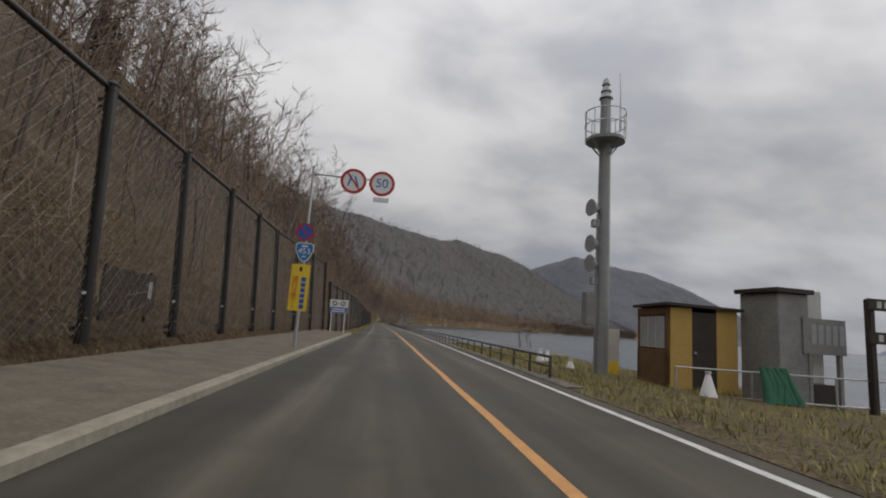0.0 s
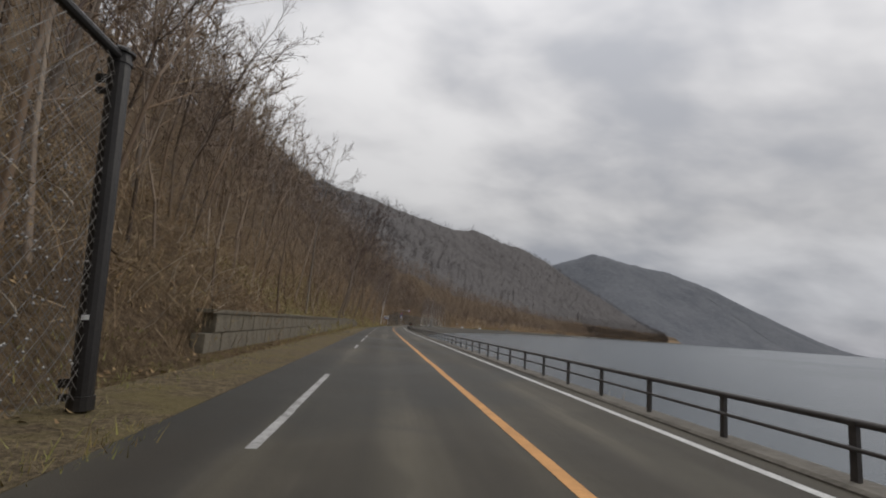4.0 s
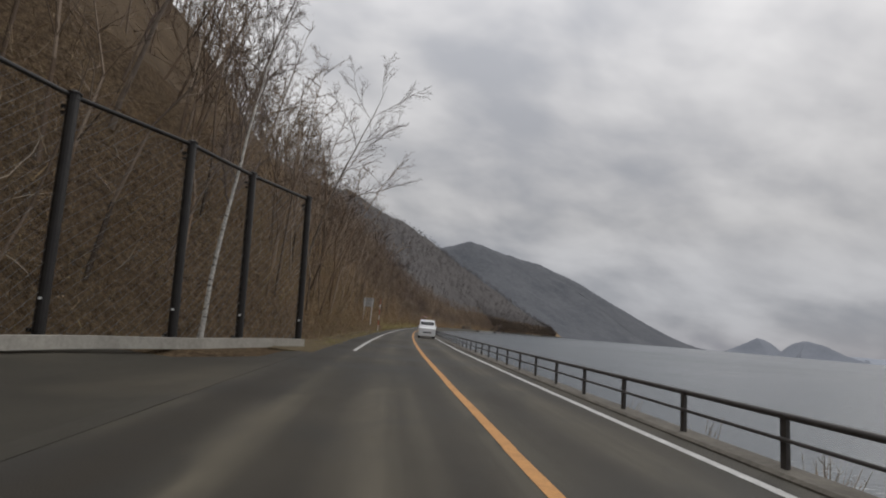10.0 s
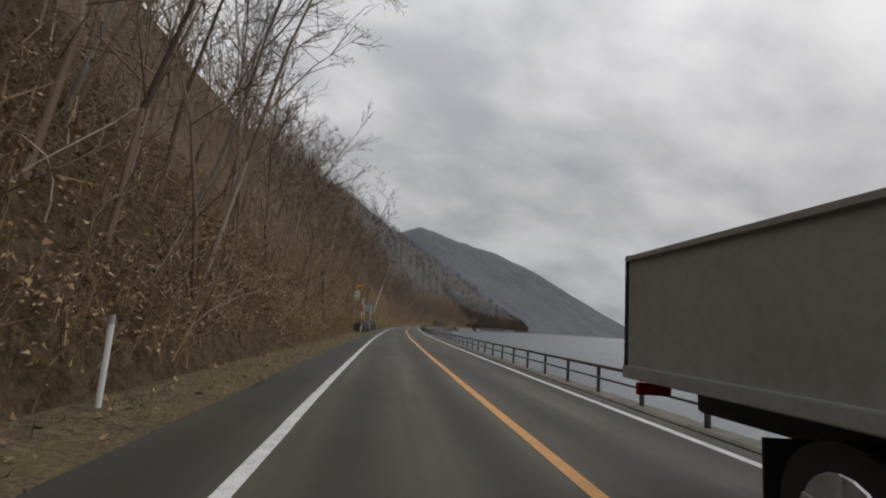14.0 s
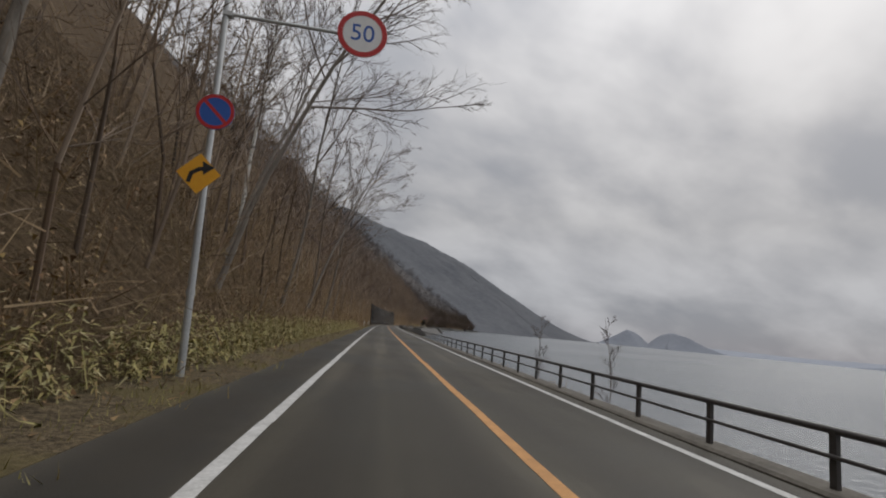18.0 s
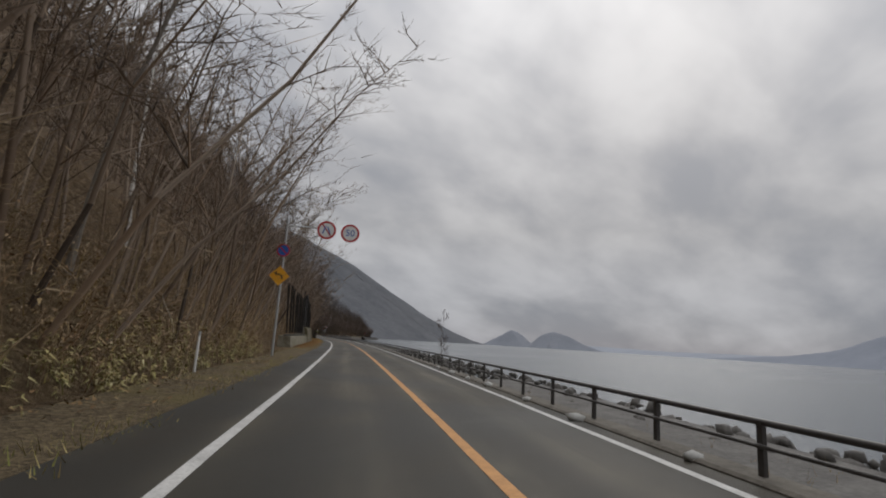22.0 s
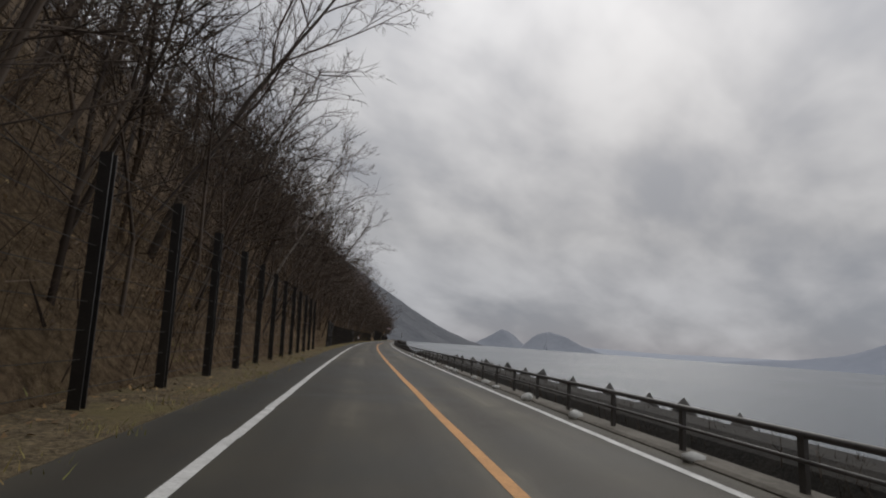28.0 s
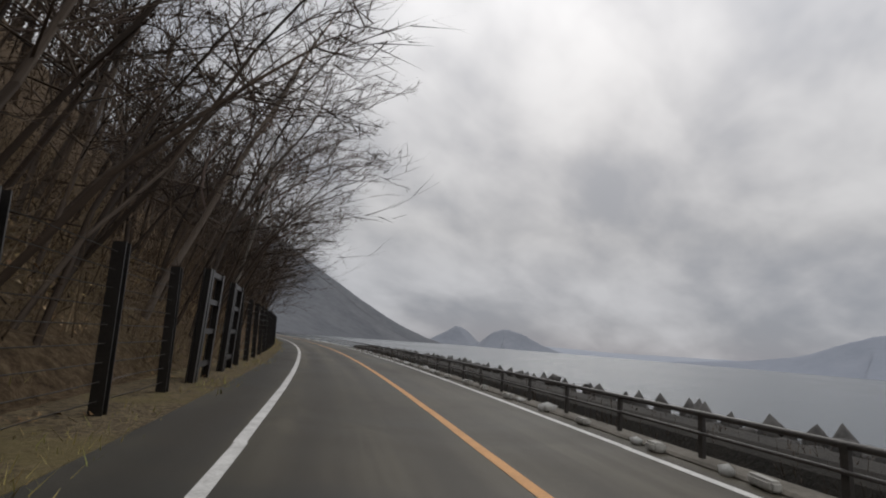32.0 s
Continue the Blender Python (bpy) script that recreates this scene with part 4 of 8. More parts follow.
def bare_tree(seed, height, spread, lean, sides=8, limbs=10, twigs=6, first=0.3, birch=False, fan=0.0, sway=0.03, girth=1.0, rise=(0.35, 0.95), fine=1.0):
    """Trunk (verts, faces) and crown (verts, faces) of a leafless tree. fan: how far the limbs follow the lean (towards +x)."""
    r = random.Random(seed)
    tv, tf, cv, cf = [], [], [], []
    n = 13
    ang = r.uniform(0, 6.28)
    base_r = height * (0.0066 if birch else 0.0080) * girth
    pts, rad = [Vector((0, 0, 0))], [base_r * 1.4]
    way = Vector((lean * 0.5, 0, 1)).normalized()
    for i in range(1, n):
        f = i / (n - 1)
        way = (way + Vector((r.uniform(-1, 1) * sway * 3 + lean * 0.12, r.uniform(-1, 1) * sway * 3, 0.05))).normalized()
        pts.append(pts[-1] + way * height / (n - 1))
        rad.append(base_r * (1 - f) ** 0.8 + 0.010)
    tube(tv, tf, pts, rad, sides)

    def spot(f):
        x = f * (n - 1)
        i = min(int(x), n - 2)
        return pts[i].lerp(pts[i + 1], x - i)

    def spike(p, w, wide):
        o = Matrix.Rotation(r.uniform(0, 3.14), 3, w.normalized()) @ w.orthogonal().normalized() * wide
        i = len(cv)
        cv.extend([p - o, p + o, p + w])
        cf.append((i, i + 1, i + 2))

    def ribbon(p, w, wide):
        """A thin bent twig; its middle and tip."""
        a = Matrix.Rotation(r.uniform(0, 3.14), 3, w.normalized()) @ w.orthogonal().normalized()
        m = p + w * 0.5 + a.cross(w) * r.uniform(-0.10, 0.10)
        t = m + (w + Vector((r.uniform(-0.3, 0.3), r.uniform(-0.3, 0.3), r.uniform(-0.25, 0.12))) * w.length) * 0.5
        i = len(cv)
        cv.extend([p - a * wide, p + a * wide, m - a * wide * 0.7, m + a * wide * 0.7, t])
        cf.extend([(i, i + 1, i + 3, i + 2), (i + 2, i + 3, i + 4)])
        return m, t

    def branch(p, way, length, r0, level):
        k = (7, 4)[level]
        q, w, out = [p], way.copy(), [r0]
        bend = Vector((r.uniform(-1, 1), r.uniform(-1, 1), 0)) * 0.10
        for i in range(k):
            pull = Vector((fan * 0.10, 0, (0.10 if level == 0 else 0.05) - 0.12 * (i / k) ** 2))
            w = (w + bend + pull + Vector((r.uniform(-1, 1), r.uniform(-1, 1), r.uniform(-0.7, 0.7))) * 0.16).normalized()
            q.append(q[-1] + w * length / k)
            out.append(r0 * (1 - (i + 1) / k) ** 0.8 + 0.0055)
        tube(cv, cf, q, out, 4 if level == 0 else 3)
        m = (9, twigs)[level]
        for i in range(m):
            f = 0.16 + 0.84 * (i + r.random()) / m
            x = f * k
            j = min(int(x), k - 1)
            b = q[j].lerp(q[j + 1], min(1.0, x - j))
            w = (q[j + 1] - q[j]).normalized()
            side = Matrix.Rotation(r.uniform(0, 6.28), 3, w) @ w.orthogonal().normalized()
            nw = (w * 0.95 + side * r.uniform(0.5, 0.9) + Vector((0, 0, 0.10))).normalized()
            ln = length * (1.05 - 0.6 * f) * r.uniform(0.35, 0.60)
            if level == 0:
                branch(b, nw, ln, max(0.010, r0 * 0.36), 1)
                continue
            mid_, tip_ = ribbon(b, nw * ln, 0.0085 * fine)
            for g in range(5):
                z = (nw + Vector((r.uniform(-1, 1), r.uniform(-1, 1), r.uniform(-0.9, 0.7))) * 0.85).normalized()
                o = b.lerp(mid_, r.uniform(0.3, 1.0)) if g < 2 else mid_.lerp(tip_, r.uniform(0.0, 0.95))
                spike(o, z * ln * r.uniform(0.25, 0.7), 0.0070 * fine)

    for i in range(limbs):
        f = first + (0.98 - first) * (i + r.random() * 0.8) / limbs
        ang += 2.4 + r.uniform(-0.5, 0.5)
        el = r.uniform(*rise) if not birch else r.uniform(0.7, 1.2)
        way = Vector((math.cos(ang) * math.cos(el) + fan, math.sin(ang) * math.cos(el) * (1 - 0.35 * fan), math.sin(el))).normalized()
        length = spread * (1.2 - f * 0.65) * r.uniform(0.7, 1.15)
        branch(spot(f), way, length, base_r * 0.55 * (1.2 - f), 0)
    return (tv, tf), (cv, cf)


def tree_meshes(kind, seed, height, spread, lean, **kw):
    t, c = bare_tree(seed, height, spread, lean, **kw)
    out = []
    for nm, (v, f) in (("trunk", t), ("crown", c)):
        me = bpy.data.meshes.new(nm)
        me.from_pydata([tuple(x) for x in v], [], f)
        if nm == "trunk":
            me.shade_smooth()
        me.update()
        out.append(me)
    out[0].materials.append({"birch": BIRCH, "pale": PALE_BARK, "grey": BARK, "dark": DARK_BARK}[kind])
    out[1].materials.append({"birch": PALE_TWIG, "pale": PALE_TWIG, "grey": TWIG, "dark": TWIG}[kind])
    return out


TREES = {
    "birch": [tree_meshes("birch", 113 + i, 15.5, 4.0, 0.06, limbs=17, twigs=7, first=0.34, birch=True, girth=0.92, sway=0.014, rise=(0.5, 1.1)) for i in range(3)],
    "pale": [tree_meshes("pale", 200 + i, 13.5, 5.2, 0.26, limbs=9, first=0.36, fan=0.35, girth=0.68, sway=0.03) for i in range(4)],
    "grey": [tree_meshes("grey", 300 + i, 13.0, 5.0, 0.13, limbs=9, first=0.24, girth=0.80, sway=0.03) for i in range(4)],
    "dark": [tree_meshes("dark", 400 + i, 12.5, 5.6, 0.28, limbs=9, first=0.30, fan=0.4, girth=0.78, sway=0.045) for i in range(4)],
    "vase": [tree_meshes("grey", 265 + i, 13.5, 6.4, 0.18, limbs=11, first=0.40, fan=0.25, girth=0.95, rise=(0.3, 1.1)) for i in range(2)],
    "slim": [tree_meshes("grey", 330 + i, 9.0, 2.2, 0.08, limbs=8, twigs=5, first=0.12, girth=0.5, rise=(0.7, 1.2), fine=1.4) for i in range(3)],
    "forked": [tree_meshes("pale", 260, 11.5, 5.8, 0.18, limbs=13, first=0.40, fan=0.1, girth=1.1, rise=(0.7, 1.25))],
}
TREE_WORDS = {
    "birch": ("slender white birch with dark marks and bare twigs", "birch"),
    "pale": ("leaning bare tree with pale grey bark", "tree"),
    "vase": ("tall bare tree with spreading fan of fine branches", "tree"),
    "slim": ("thin bare sapling behind the guard rail", "sapling"),
    "forked": ("bare roadside tree with grey bark and rising branches", "tree"),
    "grey": ("bare brown tree with fine branching on the slope", "tree"),
    "dark": ("crooked dark bare tree leaning over the road", "tree"),
}


def tree(kind, which, s, d, size=1.0, turn=0.0, tilt=0.0, z=None, stretch=1.0):
    """turn: degrees off the road's own direction for the lean; 0 leans towards the lake."""
    words, cat = TREE_WORDS[kind]
    zz = ground_z(s, d) - 0.1 if z is None else z
    m = at(s, d, zz, turn) @ Matrix.Rotation(radians(tilt), 4, "Y") @ Matrix.Diagonal((size, size, size * stretch, 1))
    root = thing("birch_tree" if kind == "birch" else "bare_tree", m, words, cat, "birches on the island" if kind == "birch" else "trees on the slope")
    trunk, crown = TREES[kind][which % len(TREES[kind])]
    link("trunk", trunk, None, root)
    link("crown", crown, None, root)
    return root


def build_near_trees():
    r = random.Random(77)
    s = 8.0
    while s < 2860:
        e = edge(s)
        late = s > 1850
        lot = 452 < s < 652
        u = r.uniform(2, 10) if lot else (1.4 + 5.5 * r.random() ** 1.3 if late else 1.2 + 7.5 * r.random() ** 1.3)
        kind = r.choices(["pale", "grey", "dark", "birch"], [4, 1.5, 6, 0.5] if late else [2.2, 6, 0.8, 0.5])[0]
        which, size, turn, tilt = r.randrange(4), r.uniform(0.85, 1.3) if late else r.uniform(0.8, 1.2), r.uniform(-30, 30), r.uniform(0, 12) if late else r.uniform(-5, 5)
        if not 1096 < s < 1200:
            tree(kind, which, s, -e - u, size, turn, tilt)
        s += r.uniform(7.5, 12.5) if late else r.uniform(8, 14)


build_near_trees()


def lowpoly_tree(seed, height, spread, rise=(0.4, 1.2)):
    """A light tree of thin triangles for the massed woods: (verts, tris)."""
    r = random.Random(seed)
    v, f = [], []

    def sliver(p, q, w):
        a = (q - p).orthogonal().normalized()
        a = Matrix.Rotation(r.uniform(0, 6.28), 3, (q - p).normalized()) @ a
        i = len(v)
        v.extend([p - a * w, p + a * w, q])
        f.append((i, i + 1, i + 2))

    def stick(p, q, w0, w1):
        a = (q - p).orthogonal().normalized()
        b = (q - p).cross(a).normalized()
        i = len(v)
        for c, w in ((p, w0), (q, w1)):
            v.extend([c + a * w, c - a * 0.5 * w + b * 0.87 * w, c - a * 0.5 * w - b * 0.87 * w])
        for k in range(3):
            k2 = (k + 1) % 3
            f.extend([(i + k, i + k2, i + 3 + k2), (i + k, i + 3 + k2, i + 3 + k)])

    joints = [Vector((0, 0, -0.3))]
    w = Vector((r.uniform(0, 0.25), r.uniform(-0.12, 0.12), 1)).normalized()
    for i in range(4):
        joints.append(joints[-1] + w * height / 4)
        w = (w + Vector((r.uniform(-0.25, 0.3), r.uniform(-0.25, 0.25), 0))).normalized()
        stick(joints[-2], joints[-1], 0.085 - 0.02 * i, 0.067 - 0.02 * i)
    for i in range(11):
        t = r.uniform(0.22, 0.97) * 4
        j = min(3, int(t))
        p = joints[j].lerp(joints[j + 1], t - j)
        a = r.uniform(0, 6.28)
        w = Vector((math.cos(a), math.sin(a), r.uniform(*rise))).normalized()
        L = spread * (1.2 - t * 0.2) * r.uniform(0.6, 1.1)
        elbow = p + w * L * 0.5
        w2 = (w + Vector((r.uniform(-0.4, 0.4), r.uniform(-0.4, 0.4), r.uniform(-0.35, 0.25)))).normalized()
        stick(p, elbow, 0.024, 0.015)
        sliver(elbow, elbow + w2 * L * 0.5, 0.014)
        for k in range(7):
            x = r.uniform(0.15, 1.0)
            b = p.lerp(elbow, x * 2) if x < 0.5 else elbow + w2 * L * (x - 0.5)
            q = (w2 + Vector((r.uniform(-1, 1), r.uniform(-1, 1), r.uniform(-0.5, 0.8))) * 0.9).normalized()
            sl = L * r.uniform(0.22, 0.46)
            sliver(b, b + q * sl, 0.014)
            for _ in range(2):
                b2 = b + q * sl * r.uniform(0.25, 0.9)
                q2 = (q + Vector((r.uniform(-1, 1), r.uniform(-1, 1), r.uniform(-0.5, 0.8)))).normalized()
                sliver(b2, b2 + q2 * sl * r.uniform(0.4, 0.8), 0.0115)
    return np.array([tuple(x) for x in v]), np.array(f)


def sketch_tree(seed, height, spread, limbs=9, twigs=6, wide=0.04):
    """A very light tree for the crowded upper woods: (verts, tris)."""
    r = random.Random(seed)
    v, f = [], []

    def spike(p, way, w):
        a = Matrix.Rotation(r.uniform(0, 3.14), 3, way.normalized()) @ way.orthogonal().normalized() * w
        i = len(v)
        v.extend([p - a, p + a, p + way])
        f.append((i, i + 1, i + 2))

    top = Vector((r.uniform(0, 0.18), r.uniform(-0.1, 0.1), 1)) * height
    foot = Vector((0, 0, -0.5))
    spike(foot, top, 0.11)
    spike(foot, top, 0.11)
    for i in range(limbs):
        t = 0.2 + 0.75 * (i + r.random()) / limbs
        a = r.uniform(0, 6.28)
        w = Vector((math.cos(a), math.sin(a), r.uniform(0.4, 1.3))).normalized() * spread * (1.2 - 0.8 * t) * r.uniform(0.6, 1.1)
        p = top * t
        spike(p, w, wide * 1.3)
        for j in range(twigs):
            q = (w.normalized() + Vector((r.uniform(-1, 1), r.uniform(-1, 1), r.uniform(-0.4, 0.9))) * 0.9).normalized()
            spike(p + w * r.uniform(0.2, 0.95), q * w.length * r.uniform(0.3, 0.6), wide)
    return np.array([tuple(x) for x in v]), np.array(f)


def brush_clump(seed, n, height, reach=0.5, wide=0.022, twigs=5):
    """A thicket of thin upright stems with side twigs: (verts, tris)."""
    r = random.Random(seed)
    v, f = [], []

    def sliver(p, q, w):
        a = r.uniform(0, 6.28)
        o = Vector((math.cos(a), math.sin(a), 0)) * w
        i = len(v)
        v.extend([p - o, p + o, q])
        f.append((i, i + 1, i + 2))

    for i in range(n):
        a = r.uniform(0, 6.28)
        k = r.random() ** 0.6
        p = Vector((math.cos(a), math.sin(a), 0)) * reach * k
        p.z = -0.4 * reach
        w = Vector((math.cos(a) * 0.15 + r.uniform(-0.28, 0.28), math.sin(a) * 0.15 + r.uniform(-0.28, 0.28), 1)).normalized()
        L = height * r.uniform(0.35, 1.1)
        sliver(p, p + w * (L + 0.4 * reach), wide * r.uniform(0.6, 1.3))
        for j in range(twigs):
            b = p + w * L * r.uniform(0.35, 0.95)
            q = (w + Vector((r.uniform(-1, 1), r.uniform(-1, 1), r.uniform(-0.3, 0.6)))).normalized()
            sliver(b, b + q * L * r.uniform(0.12, 0.36), wide * 0.6)
    return np.array([tuple(x) for x in v]), np.array(f)


def tangle(seed, n, reach, height, wide=0.014, bend=True):
    """A fuzz of fine crossing twigs round a few crooked stems: (verts, tris)."""
    r = random.Random(seed)
    v, f = [], []

    def bent(p, way, w):
        """A twig of two bent lengths."""
        a = Matrix.Rotation(r.uniform(0, 3.14), 3, way.normalized()) @ way.orthogonal().normalized() * w
        m = p + way * 0.5
        t = m + (way + Vector((r.uniform(-0.6, 0.6), r.uniform(-0.6, 0.6), r.uniform(-0.5, 0.5))) * way.length) * 0.5
        i = len(v)
        if not bend:
            v.extend([p - a, p + a, t])
            f.append((i, i + 1, i + 2))
            return
        v.extend([p - a, p + a, m + (m - p) * 0.15, m - a * 0.65, m + a * 0.65, t])
        f.extend([(i, i + 1, i + 2), (i + 3, i + 4, i + 5)])

    for i in range(max(3, n // 12)):
        a, k = r.uniform(0, 6.28), reach * r.random() ** 0.5
        p = Vector((math.cos(a) * k, math.sin(a) * k, -0.6))
        w = Vector((r.uniform(-0.5, 0.5), r.uniform(-0.5, 0.5), 1))
        for g in range(3):
            q = w * height * r.uniform(0.22, 0.32)
            bent(p, q, wide * (1.8 - 0.4 * g))
            p = p + q * 0.9
            w = (w + Vector((r.uniform(-0.7, 0.7), r.uniform(-0.7, 0.7), 0)))
    for i in range(n):
        a, k = r.uniform(0, 6.28), reach * r.random() ** 0.5
        p = Vector((math.cos(a) * k, math.sin(a) * k, height * r.random() ** 1.1 * 0.9))
        bent(p, Vector((r.uniform(-1, 1), r.uniform(-1, 1), r.uniform(-0.35, 0.95))).normalized() * r.uniform(0.25, 0.95), wide * r.uniform(0.6, 1.2))
    return np.array([tuple(x) for x in v]), np.array(f)


def weed_clump(seed, n, height, reach, stem=0.013, leaf=0.05, leaves=4):
    """Upright withered stems with small hanging leaves: (verts, tris)."""
    r = random.Random(seed)
    v, f = [], []
    for i in range(n):
        a, k = r.uniform(0, 6.28), reach * r.random() ** 0.5
        p = Vector((math.cos(a) * k, math.sin(a) * k, -0.25))
        w = Vector((r.uniform(-0.22, 0.22), r.uniform(-0.22, 0.22), 1))
        L = height * r.uniform(0.45, 1.15)
        o = Vector((math.cos(a * 3), math.sin(a * 3), 0)) * stem
        j = len(v)
        v.extend([p - o, p + o, p + w * L])
        f.append((j, j + 1, j + 2))
        for _ in range(leaves):
            b = p + w * L * r.uniform(0.3, 1.0)
            c = r.uniform(0, 6.28)
            out = Vector((math.cos(c), math.sin(c), r.uniform(-0.9, 0.25)))
            sd = Vector((-math.sin(c), math.cos(c), r.uniform(-0.3, 0.3))) * leaf * r.uniform(0.5, 1.1)
            j = len(v)
            v.extend([b - sd * 0.8, b + sd * 0.8, b + out * leaf * r.uniform(3.5, 6.0)])
            f.append((j, j + 1, j + 2))
    return np.array([tuple(x) for x in v]), np.array(f)


def leafy_clump(seed, n, height, width, droop=0.6, reach=0.45):
    """A tuft of narrow grass blades."""
    r = random.Random(seed)
    v, f = [], []
    for i in range(n):
        a = r.uniform(0, 6.28)
        p = Vector((r.uniform(-reach, reach), r.uniform(-reach, reach), -0.02))
        out = Vector((math.cos(a), math.sin(a), 0))
        side = Vector((-out.y, out.x, 0)) * width * r.uniform(0.7, 1.3)
        L = height * r.uniform(0.4, 1.1)
        i0 = len(v)
        v.extend([p - side, p + side, p + Vector((0, 0, L * r.uniform(0.5, 1.0))) + out * L * droop * r.uniform(0.1, 1.0)])
        f.append((i0, i0 + 1, i0 + 2))
    return np.array([tuple(x) for x in v]), np.array(f)


def leaf_patch(seed, n, reach):
    """Curled fallen leaves lying about: (verts, tris)."""
    r = random.Random(seed)
    v, f = [], []
    for i in range(n):
        p = Vector((r.uniform(-reach, reach), r.uniform(-reach, reach), 0))
        a, L = r.uniform(0, 6.28), r.uniform(0.05, 0.13)
        o = Vector((math.cos(a), math.sin(a), r.uniform(-0.3, 0.7))) * L
        w = Vector((-math.sin(a), math.cos(a), r.uniform(-0.4, 0.5))) * L * 0.45
        j = len(v)
        v.extend([p - w * 0.6, p + w * 0.6, p + o])
        f.append((j, j + 1, j + 2))
    return np.array([tuple(x) for x in v]), np.array(f)


def poses_on_slope(n, s_range, u_fn, size, seed, lean=0.12, zoff=-0.05, stretch=(0.8, 1.25), over=None, bare=0.0):
    """over: least and most lean towards the lake. bare: the share that the open stretch of the slope lacks."""
    r = random.Random(seed)
    rows = []
    for _ in range(n):
        s = r.uniform(*s_range)
        u = u_fn(r, s)
        k, small = r.random(), r.uniform(*size)
        if bare and 1096 < s < 1200 and u < 7.5:
            if k < bare:
                continue
            small *= 0.7
        d = -edge(s) - u
        p = P(s, d, ground_z(s, d) + zoff)
        lx, ly = r.uniform(-lean, lean) + lean * 0.5, r.uniform(-lean, lean)
        if over:
            way = (P(s, 1.0) - P(s, 0.0)) * r.uniform(*over)
            lx, ly = lx + way.x, ly + way.y
        rows.append((p.x, p.y, p.z, r.uniform(0, 6.28), small, lx, ly, r.uniform(*stretch)))
    return rows


def build_woods():
    batches, far = [], []
    for i in range(5):
        t = lowpoly_tree(500 + i, 11.5, 3.4)
        batches.append(scatter(t, poses_on_slope(115, (-60, 1850), lambda r, s: 6 + 13 * r.random(), (0.6, 1.2), 600 + i, bare=0.8)))
        # the crowded belt beside the road
        batches.append(scatter(t, poses_on_slope(290, (-40, 1850), lambda r, s: 0.9 + 6.5 * r.random() ** 1.15, (0.65, 1.2), 605 + i, bare=0.93)))
        k = sketch_tree(560 + i, 12.0, 4.2, 12, 9, 0.025)
        batches.append(scatter(k, poses_on_slope(560, (-60, 1850), lambda r, s: 8 + 34 * r.random() ** 1.1, (0.75, 1.4), 620 + i, bare=0.6)))
        far.append(scatter(k, poses_on_slope(260, (1850, 3000), lambda r, s: 16 + 42 * r.random() ** 0.9, (0.75, 1.4), 655 + i)))
        batches.append(scatter(k, poses_on_slope(90, (1630, 1850), lambda r, s: 9 + 18 * r.random(), (0.8, 1.35), 665 + i)))
        batches.append(scatter(t, poses_on_slope(64, (425, 680), lambda r, s: 1.0 + 12 * r.random(), (0.8, 1.25), 680 + i)))
        batches.append(scatter(k, poses_on_slope(60, (1085, 1240), lambda r, s: 7 + 16 * r.random(), (0.5, 1.0), 690 + i)))
        # tall growth crowding the road before and behind the block wall
        batches.append(scatter(t, poses_on_slope(46, (1690, 1900), lambda r, s: 0.8 + 3.5 * r.random(), (0.9, 1.25), 685 + i, over=(0.05, 0.38))))
        batches.append(scatter(k, poses_on_slope(80, (-40, 320), lambda r, s: 9 + 22 * r.random(), (0.9, 1.5), 630 + i)))
    for i in range(3):
        t = sketch_tree(540 + i, 11.0, 5.0, 7, 5, 0.13)
        far.append(scatter(t, poses_on_slope(1250, (-60, 3300), lambda r, s: 46 + 394 * r.random(), (1.0, 1.7), 640 + i)))
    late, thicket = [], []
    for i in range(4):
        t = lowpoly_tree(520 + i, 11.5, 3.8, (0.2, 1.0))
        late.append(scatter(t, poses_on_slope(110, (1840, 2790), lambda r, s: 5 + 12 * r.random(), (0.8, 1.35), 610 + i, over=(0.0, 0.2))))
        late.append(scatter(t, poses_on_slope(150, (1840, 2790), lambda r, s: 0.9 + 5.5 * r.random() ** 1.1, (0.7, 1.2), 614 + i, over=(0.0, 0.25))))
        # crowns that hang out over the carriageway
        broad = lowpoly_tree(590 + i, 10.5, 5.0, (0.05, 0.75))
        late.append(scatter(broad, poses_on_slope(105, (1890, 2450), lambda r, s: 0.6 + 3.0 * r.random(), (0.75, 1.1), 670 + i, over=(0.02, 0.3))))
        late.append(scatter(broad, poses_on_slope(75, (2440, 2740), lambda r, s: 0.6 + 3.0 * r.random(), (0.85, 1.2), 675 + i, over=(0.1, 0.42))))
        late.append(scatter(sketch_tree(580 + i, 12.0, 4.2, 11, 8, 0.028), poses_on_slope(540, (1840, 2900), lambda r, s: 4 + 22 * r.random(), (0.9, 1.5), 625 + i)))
        thicket.append(scatter(tangle(740 + i, 60, 1.8, 3.6, 0.011), poses_on_slope(640, (1840, 2820), lambda r, s: 1.7 + 10 * r.random() ** 1.2, (0.6, 1.4), 745 + i, 0.2)))
        thicket.append(scatter(tangle(755 + i, 84, 1.6, 6.4, 0.011), poses_on_slope(210, (1850, 2820), lambda r, s: 1.6 + 8 * r.random() ** 1.1, (0.75, 1.3), 735 + i, 0.2)))
